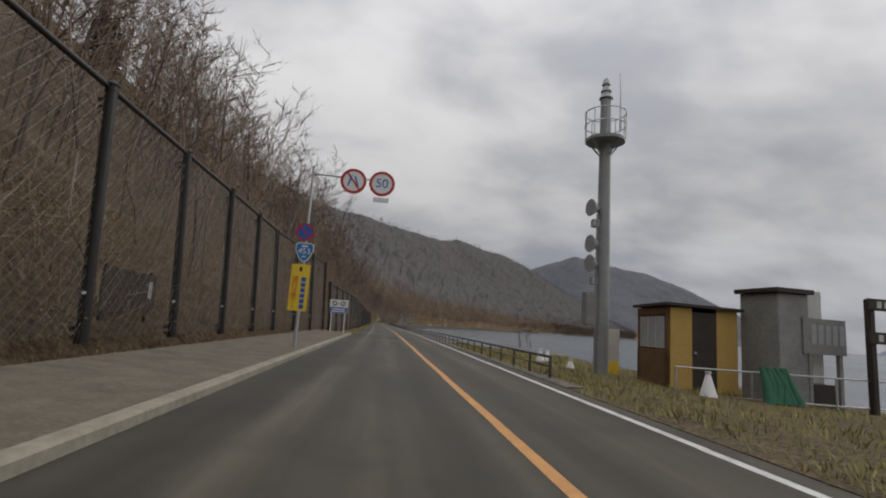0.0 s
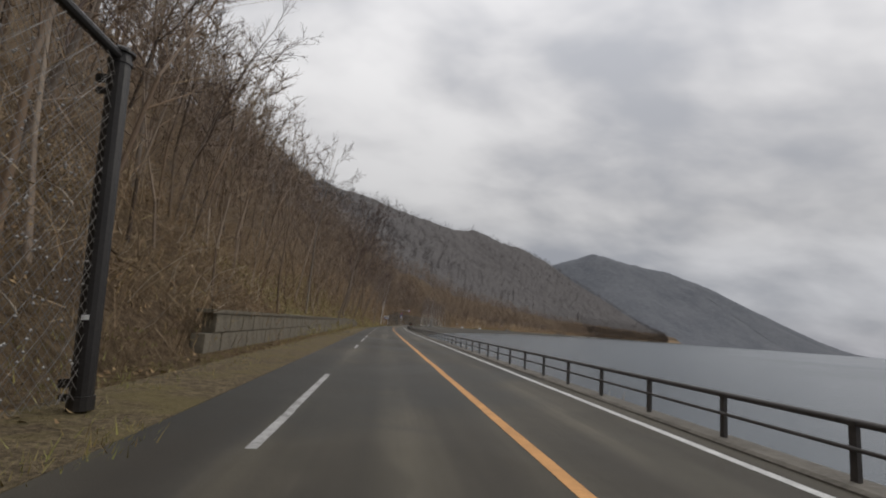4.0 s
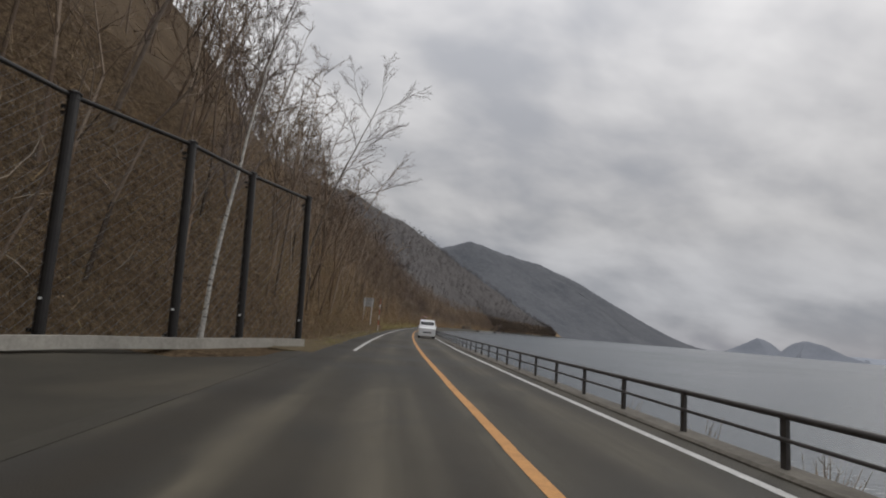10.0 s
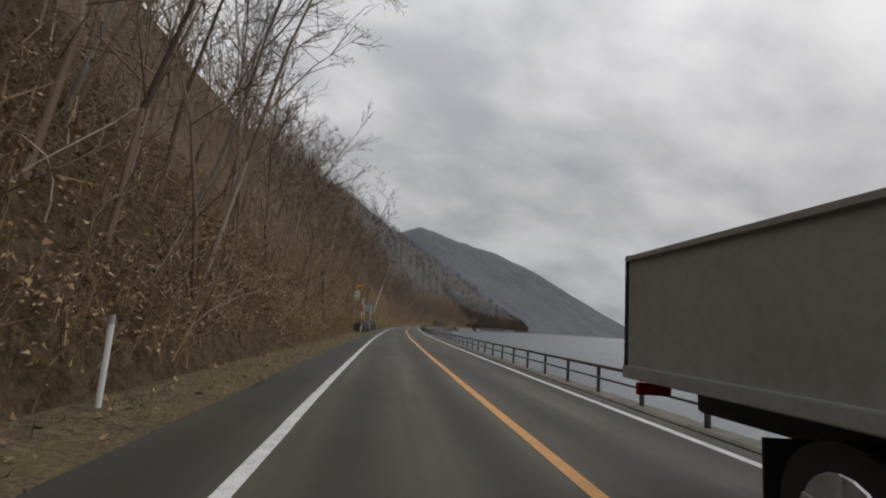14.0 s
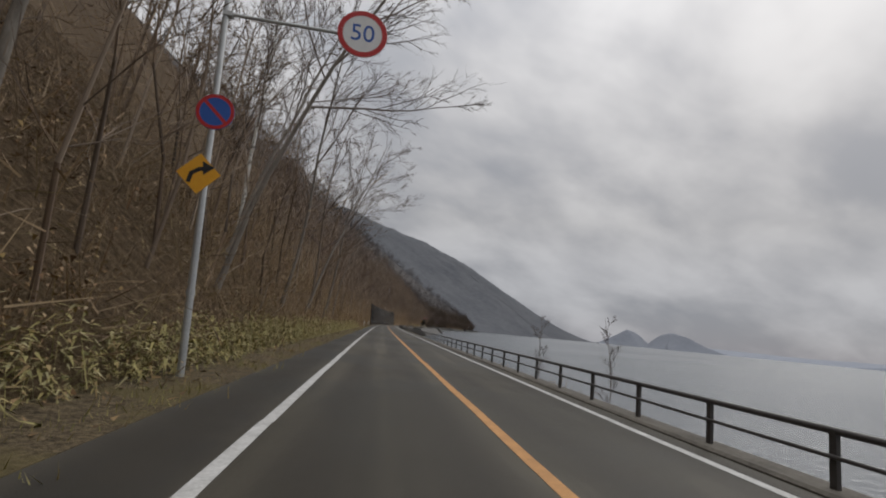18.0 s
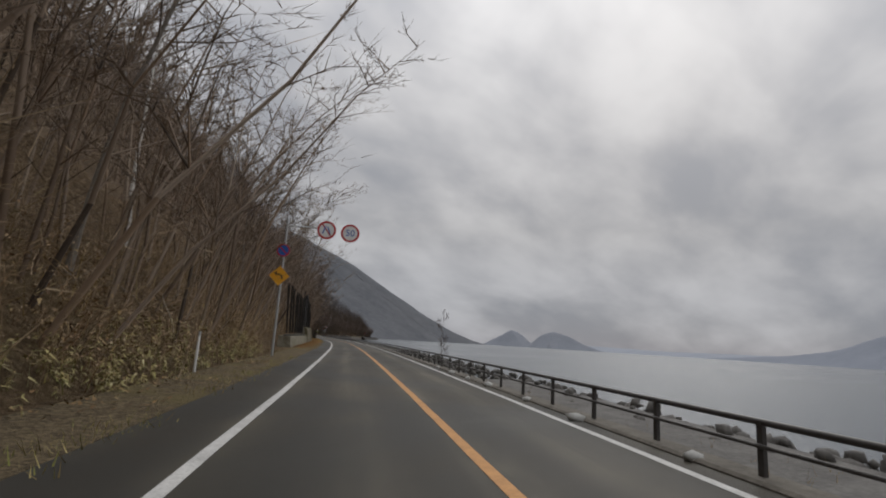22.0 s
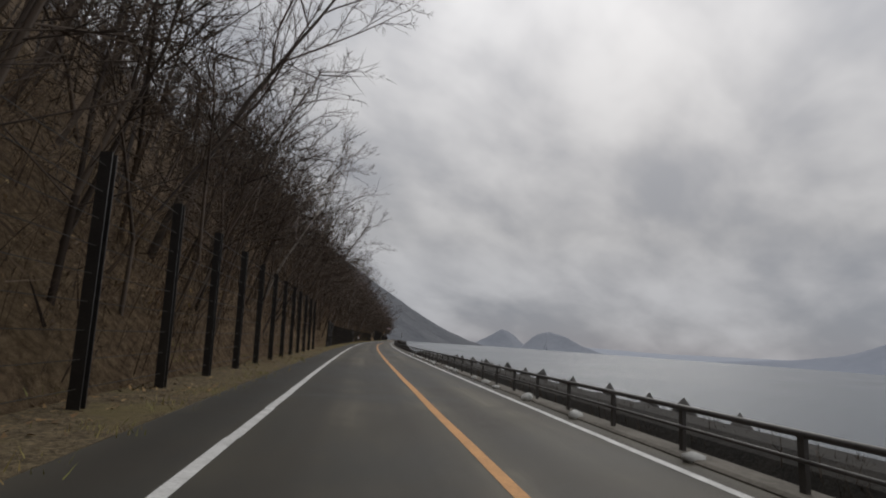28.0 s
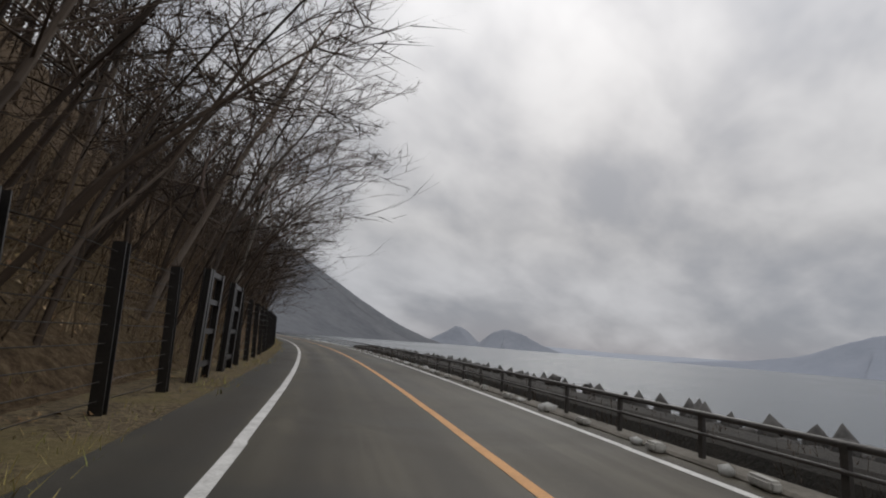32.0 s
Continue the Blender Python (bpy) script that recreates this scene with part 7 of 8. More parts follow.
def wheel(root, x, y, r, w):
    sgn = 1 if x > 0 else -1
    wh = part("wheel", rod((-w / 2, 0, 0), (w / 2, 0, 0), r, n=24), TYRE, root, "", put(x, y, r))
    part("rim", rod((sgn * (w / 2 - 0.01), 0, 0), (sgn * (w / 2 + 0.012), 0, 0), r * 0.64, r * 0.6, 20), ALLOY, wh)
    for k in range(5):
        part("spoke", boxed(0.014, 0.05, r * 0.6), STEEL, wh, "", put(sgn * (w / 2 + 0.016), 0, 0) @ Matrix.Rotation(k * 1.2566, 4, "X") @ put(0, 0, r * 0.3))


def box_car(m, label, paint, L, W, H, group, plate, bonnet=0.22):
    """A tall one-box car; local +y is its front."""
    root = thing("parked_car" if "parked" in label else "car", m, label, "car", group)
    b0, f0 = -L / 2, L / 2
    prof = [(b0, 0.34), (b0 - 0.02, 0.55), (b0 + 0.02, H * 0.55), (b0 + 0.10, H * 0.93), (b0 + 0.24, H), (f0 - L * (bonnet + 0.22), H * 0.985), (f0 - L * bonnet, H * 0.90), (f0 - L * 0.10, H * 0.60), (f0 - 0.03, H * 0.52), (f0, 0.45), (f0 - 0.04, 0.26), (b0 + 0.06, 0.24)]
    part("body", body_shell(prof, W, 0.13), paint, root, smooth=False)
    zc = H * 0.745
    part("rear_window", boxed(W * 0.76, 0.02, H * 0.27, 0.008), GLASS, root, "", put(0, b0 + 0.045, zc) @ Matrix.Rotation(radians(-9), 4, "X"))
    part("windscreen", boxed(W * 0.80, 0.02, H * 0.36, 0.008), GLASS, root, "", put(0, f0 - L * (bonnet * 0.72), H * 0.745) @ Matrix.Rotation(radians(38), 4, "X"))
    for sx in (-1, 1):
        for y0, ln in ((-L * 0.34, L * 0.22), (-L * 0.09, L * 0.24), (L * 0.12, L * 0.15)):
            part("side_window", boxed(0.02, ln, H * 0.24, 0.008), GLASS, root, "", put(sx * (W / 2 - 0.052), y0, zc) @ Matrix.Rotation(radians(-sx * 10), 4, "Y"))
        part("tail_lamp", boxed(0.12, 0.05, H * 0.2, 0.01), REDLENS, root, "", put(sx * (W / 2 - 0.10), b0 + 0.01, H * 0.55))
        part("head_lamp", boxed(0.26, 0.05, 0.16, 0.02), LAMP, root, "", put(sx * (W / 2 - 0.22), f0 - 0.035, H * 0.43))
        part("mirror", boxed(0.16, 0.08, 0.13, 0.02), paint, root, "", put(sx * (W / 2 + 0.06), L * 0.2, H * 0.62))
        for y in (-L * 0.31, L * 0.32):
            wheel(root, sx * (W / 2 - 0.085), y, 0.28, 0.165)
        part("door_handle", boxed(0.02, 0.14, 0.03), paint, root, "", put(sx * (W / 2 + 0.008), -L * 0.05, H * 0.52))
    part("rear_bumper", boxed(W * 0.96, 0.12, 0.24, 0.03), paint, root, "", put(0, b0 - 0.02, 0.36))
    part("front_bumper", boxed(W * 0.96, 0.12, 0.26, 0.03), paint, root, "", put(0, f0 - 0.02, 0.36))
    part("grille", boxed(W * 0.5, 0.03, 0.12, 0.01), BLACK, root, "", put(0, f0 + 0.005, 0.58))
    part("rear_plate", boxed(0.33, 0.012, 0.165), plate, root, "number plate", put(0, b0 - 0.04, H * 0.44))
    part("front_plate", boxed(0.33, 0.012, 0.165), plate, root, "number plate", put(0, f0 + 0.046, 0.40))
    part("tailgate_bar", boxed(W * 0.5, 0.03, 0.05), ALLOY, root, "", put(0, b0 - 0.015, H * 0.505))
    return root


def on_lot(s, d, turn):
    return at(s, d, ground_z(s, d) + 0.005, turn)


box_car(on_lot(496.5, -6.1, 2), "dark grey small van parked on the lay-by", GREYPAINT, 3.4, 1.48, 1.80, "cars in the parking area", PLATEY)
box_car(on_lot(597.4, -9.3, -6), "white hatchback parked by the tall fence", WHITEPAINT, 3.9, 1.66, 1.50, "cars in the parking area", SNOWWHITE)
box_car(at(689.0, 2.75, 0, 180), "white minivan in the lake-side lane", WHITEPAINT, 4.2, 1.66, 1.85, "cars on the road", SNOWWHITE)
box_car(at(765.0, 2.7, 0, 180), "black hatchback in the lake-side lane", BLACKPAINT, 3.9, 1.66, 1.50, "cars on the road", SNOWWHITE)
box_car(at(786.0, 2.75, 0, 180), "white van in the lake-side lane", WHITEPAINT, 4.7, 1.70, 1.98, "cars on the road", SNOWWHITE)


def build_truck():
    root = thing("truck", at(1004.1, 3.05, 0, 180), "dark lorry with grey box body in the lake-side lane", "lorry", "cars on the road")
    W = 2.2
    part("box_body", boxed(W, 6.3, 1.12, 0.02), TARP, root, "grey box body", put(0, -4.2, 1.55))
    for y in (-7.33, -1.07):
        part("end_frame", boxed(W + 0.03, 0.06, 1.16, 0.01), BLACK, root, "", put(0, y, 1.55))
    for sx in (-1, 1):
        part("top_rail", boxed(0.05, 6.3, 0.06, 0.01), TARP, root, "", put(sx * W / 2, -4.2, 2.09))
        part("sill", boxed(0.06, 6.3, 0.12, 0.01), STEEL, root, "", put(sx * (W / 2 + 0.005), -4.2, 0.98))
        part("side_guard", boxed(0.04, 2.4, 0.3, 0.01), BLACK, root, "", put(sx * (W / 2 - 0.1), -3.6, 0.62))
        part("mudflap", boxed(0.5, 0.02, 0.45), BLACK, root, "", put(sx * 0.75, -5.65, 0.5))
        for y in (-5.0, 0.6):
            wheel(root, sx * (W / 2 - 0.16), y, 0.42, 0.28)
        part("tail_lamp", boxed(0.35, 0.06, 0.12, 0.01), REDLENS, root, "", put(sx * 0.8, -7.36, 0.82))
        part("mirror", boxed(0.2, 0.1, 0.4, 0.03), BLACK, root, "", put(sx * (W / 2 + 0.25), 1.5, 2.0))
        part("head_lamp", boxed(0.36, 0.05, 0.16, 0.02), LAMP, root, "", put(sx * 0.8, 1.72, 0.72))
    part("chassis", boxed(0.9, 8.4, 0.26, 0.02), BLACK, root, "", put(0, -3.0, 0.78))
    prof = [(-0.85, 0.5), (-0.85, 2.5), (-0.6, 2.62), (0.9, 2.6), (1.35, 2.45), (1.68, 1.5), (1.72, 0.5)]
    part("cab", body_shell([(y, z) for y, z in prof], W, 0.12), GREENCAB, root, "dark green cab")
    part("windscreen", boxed(W * 0.86, 0.03, 0.86, 0.01), GLASS, root, "", put(0, 1.52, 1.98) @ Matrix.Rotation(radians(19), 4, "X"))
    part("grille", boxed(W * 0.8, 0.03, 0.26, 0.01), STEEL, root, "", put(0, 1.72, 1.18))
    part("bumper", boxed(W, 0.16, 0.3, 0.03), GREENCAB, root, "", put(0, 1.7, 0.5))
    part("front_plate", boxed(0.42, 0.012, 0.2), SNOWWHITE, root, "number plate", put(0, 1.79, 0.52))


build_truck()

# ---- filled bags along the slope ----
BAGCLOTH = simple("black_bag_cloth", (0.014, 0.015, 0.017), (0.038, 0.040, 0.044), 3.0, 0.6, bump=0.4)


def build_bags():
    r = random.Random(9)

    def lump(seed):
        q = random.Random(seed)
        bm = bmesh.new()
        bmesh.ops.create_cone(bm, cap_ends=True, segments=18, radius1=0.56, radius2=0.50, depth=1.0)
        bmesh.ops.subdivide_edges(bm, edges=[e_ for e_ in bm.edges if abs(e_.verts[0].co.z - e_.verts[1].co.z) > 0.5], cuts=5)
        for v in bm.verts:
            f = 1 + 0.10 * math.sin((v.co.z + 0.5) * math.pi) + 0.05 * noise.noise(v.co * 3 + Vector((seed, 0, 0)))
            v.co.x *= f
            v.co.y *= f
            v.co.z += 0.5 + 0.03 * noise.noise(v.co * 4 + Vector((0, seed, 0)))
        me = bpy.data.meshes.new("body")
        bm.to_mesh(me)
        bm.free()
        me.shade_smooth()
        me.materials.append(BAGCLOTH)
        bm = bmesh.new()
        bmesh.ops.create_icosphere(bm, subdivisions=2, radius=0.2)
        for v in bm.verts:
            v.co = v.co * (1 + 0.5 * noise.noise(v.co * 8 + Vector((seed, seed, 0)))) + Vector((0, 0, 1.06))
            v.co.z = 1.0 + (v.co.z - 1.0) * 0.8
        knot = bpy.data.meshes.new("tied_neck")
        bm.to_mesh(knot)
        bm.free()
        knot.materials.append(BAGCLOTH)
        return me, knot

    kinds = [lump(i + 1) for i in range(4)]
    s = 1060.2
    for i in range(19):
        me, knot = kinds[i % 4]
        sc = r.uniform(0.93, 1.08)
        root = thing("sand_bag", at(s, -3.75 + r.uniform(-0.12, 0.12), ground_z(s, -3.7) - 0.02, r.uniform(0, 360)) @ Matrix.Scale(sc, 4), "large black filled bag tied at the top", "bag", "row of black bags")
        link("body", me, None, root)
        link("tied_neck", knot, None, root)
        for a in (0.3, 2.4, 4.4):
            part("strap", boxed(0.02, 0.08, 0.75, 0.004), BLACK if a < 4 else STEEL, root, "", Matrix.Rotation(a, 4, "Z") @ put(0.60, 0, 0.62))
        s += r.uniform(1.08, 1.22)


build_bags()

# ---- the landing place on the lake side ----
YARD = VERGE


def shore_strip(name, s0, s1, section, mat, label, shift=None):
    ob = sweep(name, section, s0, s1, 4.0, mat, dshift=shift)
    tagged(ob, label, "bank", kind="structure")


shore_strip("yard", -100, 22, [(4.26, 0.01), (6.0, 0.05), (14.5, -0.35), (19, -3.9), (4.26, -3.9)], YARD, "rough yellowing grass above the lake")
shore_strip("yard", 22.1, 40, [(4.26, 0.005), (5.1, 0.02), (8.0, -0.5), (12, -3.9), (4.26, -3.9)], YARD, "weedy bank falling to the lake", None)

OCHRE = simple("ochre_board", (0.42, 0.27, 0.075), (0.52, 0.345, 0.105), 1.5, 0.75)
BROWNBOARD = simple("brown_board", (0.115, 0.062, 0.026), (0.185, 0.105, 0.042), 1.5, 0.8)
DARKDOOR = simple("dark_door", (0.030, 0.022, 0.018), (0.055, 0.042, 0.034), 2.0, 0.6)
PALEPANEL = simple("pale_panel", (0.42, 0.42, 0.40), (0.56, 0.56, 0.53), 1.5, 0.7)
GREYBOX = simple("weathered_grey_panel", (0.17, 0.17, 0.165), (0.30, 0.30, 0.29), 1.2, 0.7)
NETGREEN = simple("green_net", (0.020, 0.085, 0.050), (0.040, 0.140, 0.085), 5.0, 0.9)
PALEGLASS = simple("pale_window_glass", (0.30, 0.31, 0.32), (0.44, 0.45, 0.46), 1.0, 0.12, bump=0.0, spec=0.6)


def build_landing():
    hut = thing("ticket_hut", at(15.5, 9.45, -0.12, -6), "small ochre and brown ticket hut with a dark door", "hut")
    w, l, h = 2.05, 2.3, 2.45
    part("brown_wall", boxed(0.06, l, 1.15, 0.005), BROWNBOARD, hut, "brown lower wall", put(-w / 2, 0, 0.575))
    for y in (-l / 2 + 0.1, l / 2 - 0.1):
        part("corner_post", boxed(0.1, 0.2, h), BROWNBOARD, hut, "", put(-w / 2 + 0.02, y, h / 2))
    part("window_head", boxed(0.08, l, 0.22), BROWNBOARD, hut, "", put(-w / 2, 0, h - 0.11))
    for y in (-0.6, 0.0, 0.6):
        pw = part("window", boxed(0.03, 0.56, 1.0, 0.004), PALEGLASS, hut, "pale sliding window pane", put(-w / 2, y, 1.68))
        part("frame", boxed(0.05, 0.05, 1.02), PALEPANEL, pw, "", put(0, 0.3, 0))
    part("front_panel", boxed(0.66, 0.07, h, 0.005), OCHRE, hut, "ochre panel", put(-w / 2 + 0.36, -l / 2, h / 2))
    part("front_panel", boxed(0.62, 0.07, h, 0.005), OCHRE, hut, "ochre panel", put(w / 2 - 0.31, -l / 2, h / 2))
    door = part("door", boxed(0.76, 0.05, h - 0.12, 0.005), DARKDOOR, hut, "dark brown door", put(0.05, -l / 2, (h - 0.12) / 2))
    part("handle", rod((-0.3, -0.03, -0.05), (-0.3, -0.09, -0.05), 0.03, n=10), STEEL, door)
    part("back_wall", boxed(w, 0.06, h), OCHRE, hut, "", put(0, l / 2, h / 2))
    part("side_wall", boxed(0.06, l, h), OCHRE, hut, "", put(w / 2, 0, h / 2))
    part("roof", boxed(w + 0.3, l + 0.35, 0.09, 0.01), DARKDOOR, hut, "flat dark roof", put(0, 0, h + 0.05) @ Matrix.Rotation(radians(2), 4, "Y"))

    t = thing("siren_tower", at(17.3, 7.45, -0.08) @ Matrix.Diagonal((1, 1, 1.11, 1)), "tall grey steel pole with platform, loudspeakers and cabinet", "siren tower")
    part("pole", rod((0, 0, 0), (0, 0, 9.3), 0.27, 0.19, 20), STEELGREY, t)
    part("floor", rod((0, 0, 7.72), (0, 0, 7.82), 0.72, n=20), STEELGREY, t, "round grating floor")
    for z in (8.3, 8.75):
        v, f = [], []
        tube(v, f, [Vector((0.75 * math.cos(a), 0.75 * math.sin(a), z)) for a in np.linspace(0, 2 * math.pi, 21)], [0.02] * 21, 5)
        from_lists("railing_ring", v, f, STEEL, t)
    for k in range(10):
        a = k * 0.628
        part("railing_bar", rod((0.74 * math.cos(a), 0.74 * math.sin(a), 7.8), (0.75 * math.cos(a), 0.75 * math.sin(a), 8.76), 0.018, n=6), STEEL, t)
    for k in range(4):
        a = k * 1.571 + 0.4
        part("brace", rod((0.2 * math.cos(a), 0.2 * math.sin(a), 7.25), (0.66 * math.cos(a), 0.66 * math.sin(a), 7.72), 0.03, n=6), STEELGREY, t)
    for z, r0 in ((9.3, 0.26), (9.55, 0.2), (9.8, 0.16)):
        part("siren_cone", rod((0, 0, z), (0, 0, z + 0.22), r0, r0 * 0.55, 16), SIGNBACK, t)
    part("antenna", rod((0.62, 0, 8.2), (0.55, 0, 10.3), 0.025, 0.012, 8), STEEL, t)
    for z in (5.4, 4.2, 3.55):
        sp = part("loudspeaker", rod((-0.2, 0, z), (-0.55, -0.1, z), 0.08, 0.29, 16), SIGNBACK, t, "grey horn loudspeaker")
    for z in (4.9, 3.0):
        part("junction_box", boxed(0.3, 0.22, 0.26, 0.02, (-0.3, 0, z)), SIGNBACK, t)
    part("cabinet", boxed(0.42, 0.45, 1.05, 0.02, (-0.42, 0.1, 2.1)), GREYBOX, t, "weathered control cabinet")
    part("cable_pipe", rod((-0.28, -0.1, 0), (-0.28, -0.1, 5.2), 0.04, n=8), STEELGREY, t)

    c = thing("grey_shed", at(13.6, 11.6, -0.25, 6) @ Matrix.Scale(1.12, 4), "narrow weathered grey shed with a dark flat roof", "shed")
    part("body", boxed(0.95, 1.2, 2.75, 0.02, (-0.35, 0.2, 1.4)), GREYBOX, c)
    part("roof", boxed(1.15, 1.4, 0.12, 0.01, (-0.35, 0.2, 2.85)), DARKDOOR, c, "dark roof")
    part("side_panel", boxed(0.8, 0.9, 2.4, 0.02, (0.55, 0.4, 1.75)), PALEPANEL, c, "pale upper panel")
    part("sign_panel", boxed(1.35, 0.06, 0.9, 0.01, (0.55, -0.42, 1.75)), GREYBOX, c, "faded grey board")
    bars(c, "faded_writing", SIGNBACK, [(0.2 + 0.22 * i, 1.8, 0.15, 0.5) for i in range(5)], put(0, -0.456, 0))
    for x in (0.1, 1.05):
        part("leg", boxed(0.1, 0.1, 1.35, 0, (x, -0.38, 0.65)), GREYBOX, c)
    part("crate", boxed(0.7, 0.4, 0.55, 0.02, (0.5, -0.25, 0.28)), DARKDOOR, c)

    nt = thing("green_net", at(12.6, 10.2, -0.18), "heap of green netting over a rail", "net")
    r = random.Random(3)
    for k in range(6):
        v, f = [], []
        x = -0.35 + 0.13 * k
        tube(v, f, [Vector((x + r.uniform(-0.05, 0.05), 0, 0.95)), Vector((x + r.uniform(-0.12, 0.12), -0.14, 0.5)), Vector((x + r.uniform(-0.2, 0.2), -0.3, 0.02))], [0.07, 0.11, 0.15], 7)
        from_lists("fold", v, f, NETGREEN, nt, "", True)

    p = thing("signpost", at(12.4, 12.9, -0.3), "dark wooden signpost with two short boards", "signpost")
    part("post", boxed(0.18, 0.18, 3.1, 0.02, (0, 0, 1.55)), DARKDOOR, p)
    for z in (2.95, 2.05):
        b = part("board", boxed(1.1, 0.08, 0.32, 0.02, (0.35, -0.12, z)), DARKDOOR, p)
        bars(b, "writing", PALEPANEL, [(0.15 + 0.22 * i, z, 0.14, 0.18) for i in range(4)], put(0, -0.162, 0))

    rl = thing("pipe_rail", at(11.0, 7.6, 0), "low thin pipe rail round the landing place", "railing")
    pts = [(0.4, 2.6), (2.4, 2.2), (4.4, 1.6), (6.6, 1.2), (8.8, 0.9)]
    for (x0, y0), (x1, y1) in zip(pts[:-1], pts[1:]):
        for z in (0.85, 0.12):
            part("pipe", rod((x0, y0, z - 0.25), (x1, y1, z - 0.25), 0.025, n=8), STEEL, rl)
    for x, y in pts:
        part("stake", rod((x, y, -0.45), (x, y, 0.6), 0.03, n=8), STEEL, rl)

    for s, d, h in ((12.6, 8.3, 0.62), (22.5, 6.9, 0.6), (23.0, 7.4, 0.55), (19.0, 7.0, 0.4)):
        cone = thing("white_cone", at(s, d, -0.12), "white plastic sack standing on the grass", "sack", "white sacks")
        part("sack", rod((0, 0, 0), (0, 0, h), 0.24, 0.06, 12), SNOWWHITE, cone)
        part("tied_top", rod((0, 0, h - 0.02), (0, 0, h + 0.08), 0.05, 0.09, 10), SNOWWHITE, cone)
    vend = thing("notice_panel", at(18.4, 8.3, -0.1), "pale upright panel with yellow foot beside the pole", "panel")
    part("panel", boxed(0.55, 0.4, 1.5, 0.02, (0, 0, 0.95)), PALEPANEL, vend)
    part("foot", boxed(0.45, 0.42, 0.5, 0.02, (0, -0.02, 0.25)), YELLOW, vend, "yellow foot")


STEELGREY = simple("painted_grey_steel", (0.22, 0.225, 0.225), (0.31, 0.315, 0.315), 1.0, 0.55, 0.2)
build_landing()

# ---- rocks of the shore ----


def pointed_block(seed):
    """An uneven stump that tapers to a blunt point: (verts, tris)."""
    q = random.Random(seed)
    n = 7
    v = [(0.62 * math.cos(2 * math.pi * i / n) * q.uniform(0.8, 1.2), 0.62 * math.sin(2 * math.pi * i / n) * q.uniform(0.8, 1.2), -0.5) for i in range(n)]
    v += [(0.36 * math.cos(2 * math.pi * i / n) * q.uniform(0.7, 1.2), 0.36 * math.sin(2 * math.pi * i / n) * q.uniform(0.7, 1.2), q.uniform(0.45, 0.65)) for i in range(n)]
    v.append((q.uniform(-0.08, 0.08), q.uniform(-0.08, 0.08), 1.0))
    t = []
    for i in range(n):
        j = (i + 1) % n
        t += [(i, j, n + j), (i, n + j, n + i), (n + i, n + j, 2 * n)]
    return np.array(v), np.array(t)


def rocks(r, mat, words, stretches):
    batches = []
    for k in range(4):
        rows = []
        for a, b, n, hi in stretches:
            for _ in range(n):
                s, d = r.uniform(a, b), 5.05 + 2.9 * r.random() ** 1.2
                z = hi - 0.25 - abs(d - 6.6) * 0.25 + r.uniform(-0.25, 0.2)
                rows.append((*P(s, d, z), r.uniform(0, 6.28), r.uniform(0.10, 0.32) * (0.8 if mat is GREYROCK else 1.15), 0, 0, r.uniform(0.8, 1.4)))
        batches.append(scatter(rock_template(k + 1), rows))
    gather("shore_rocks", batches, mat, words, "boulders")


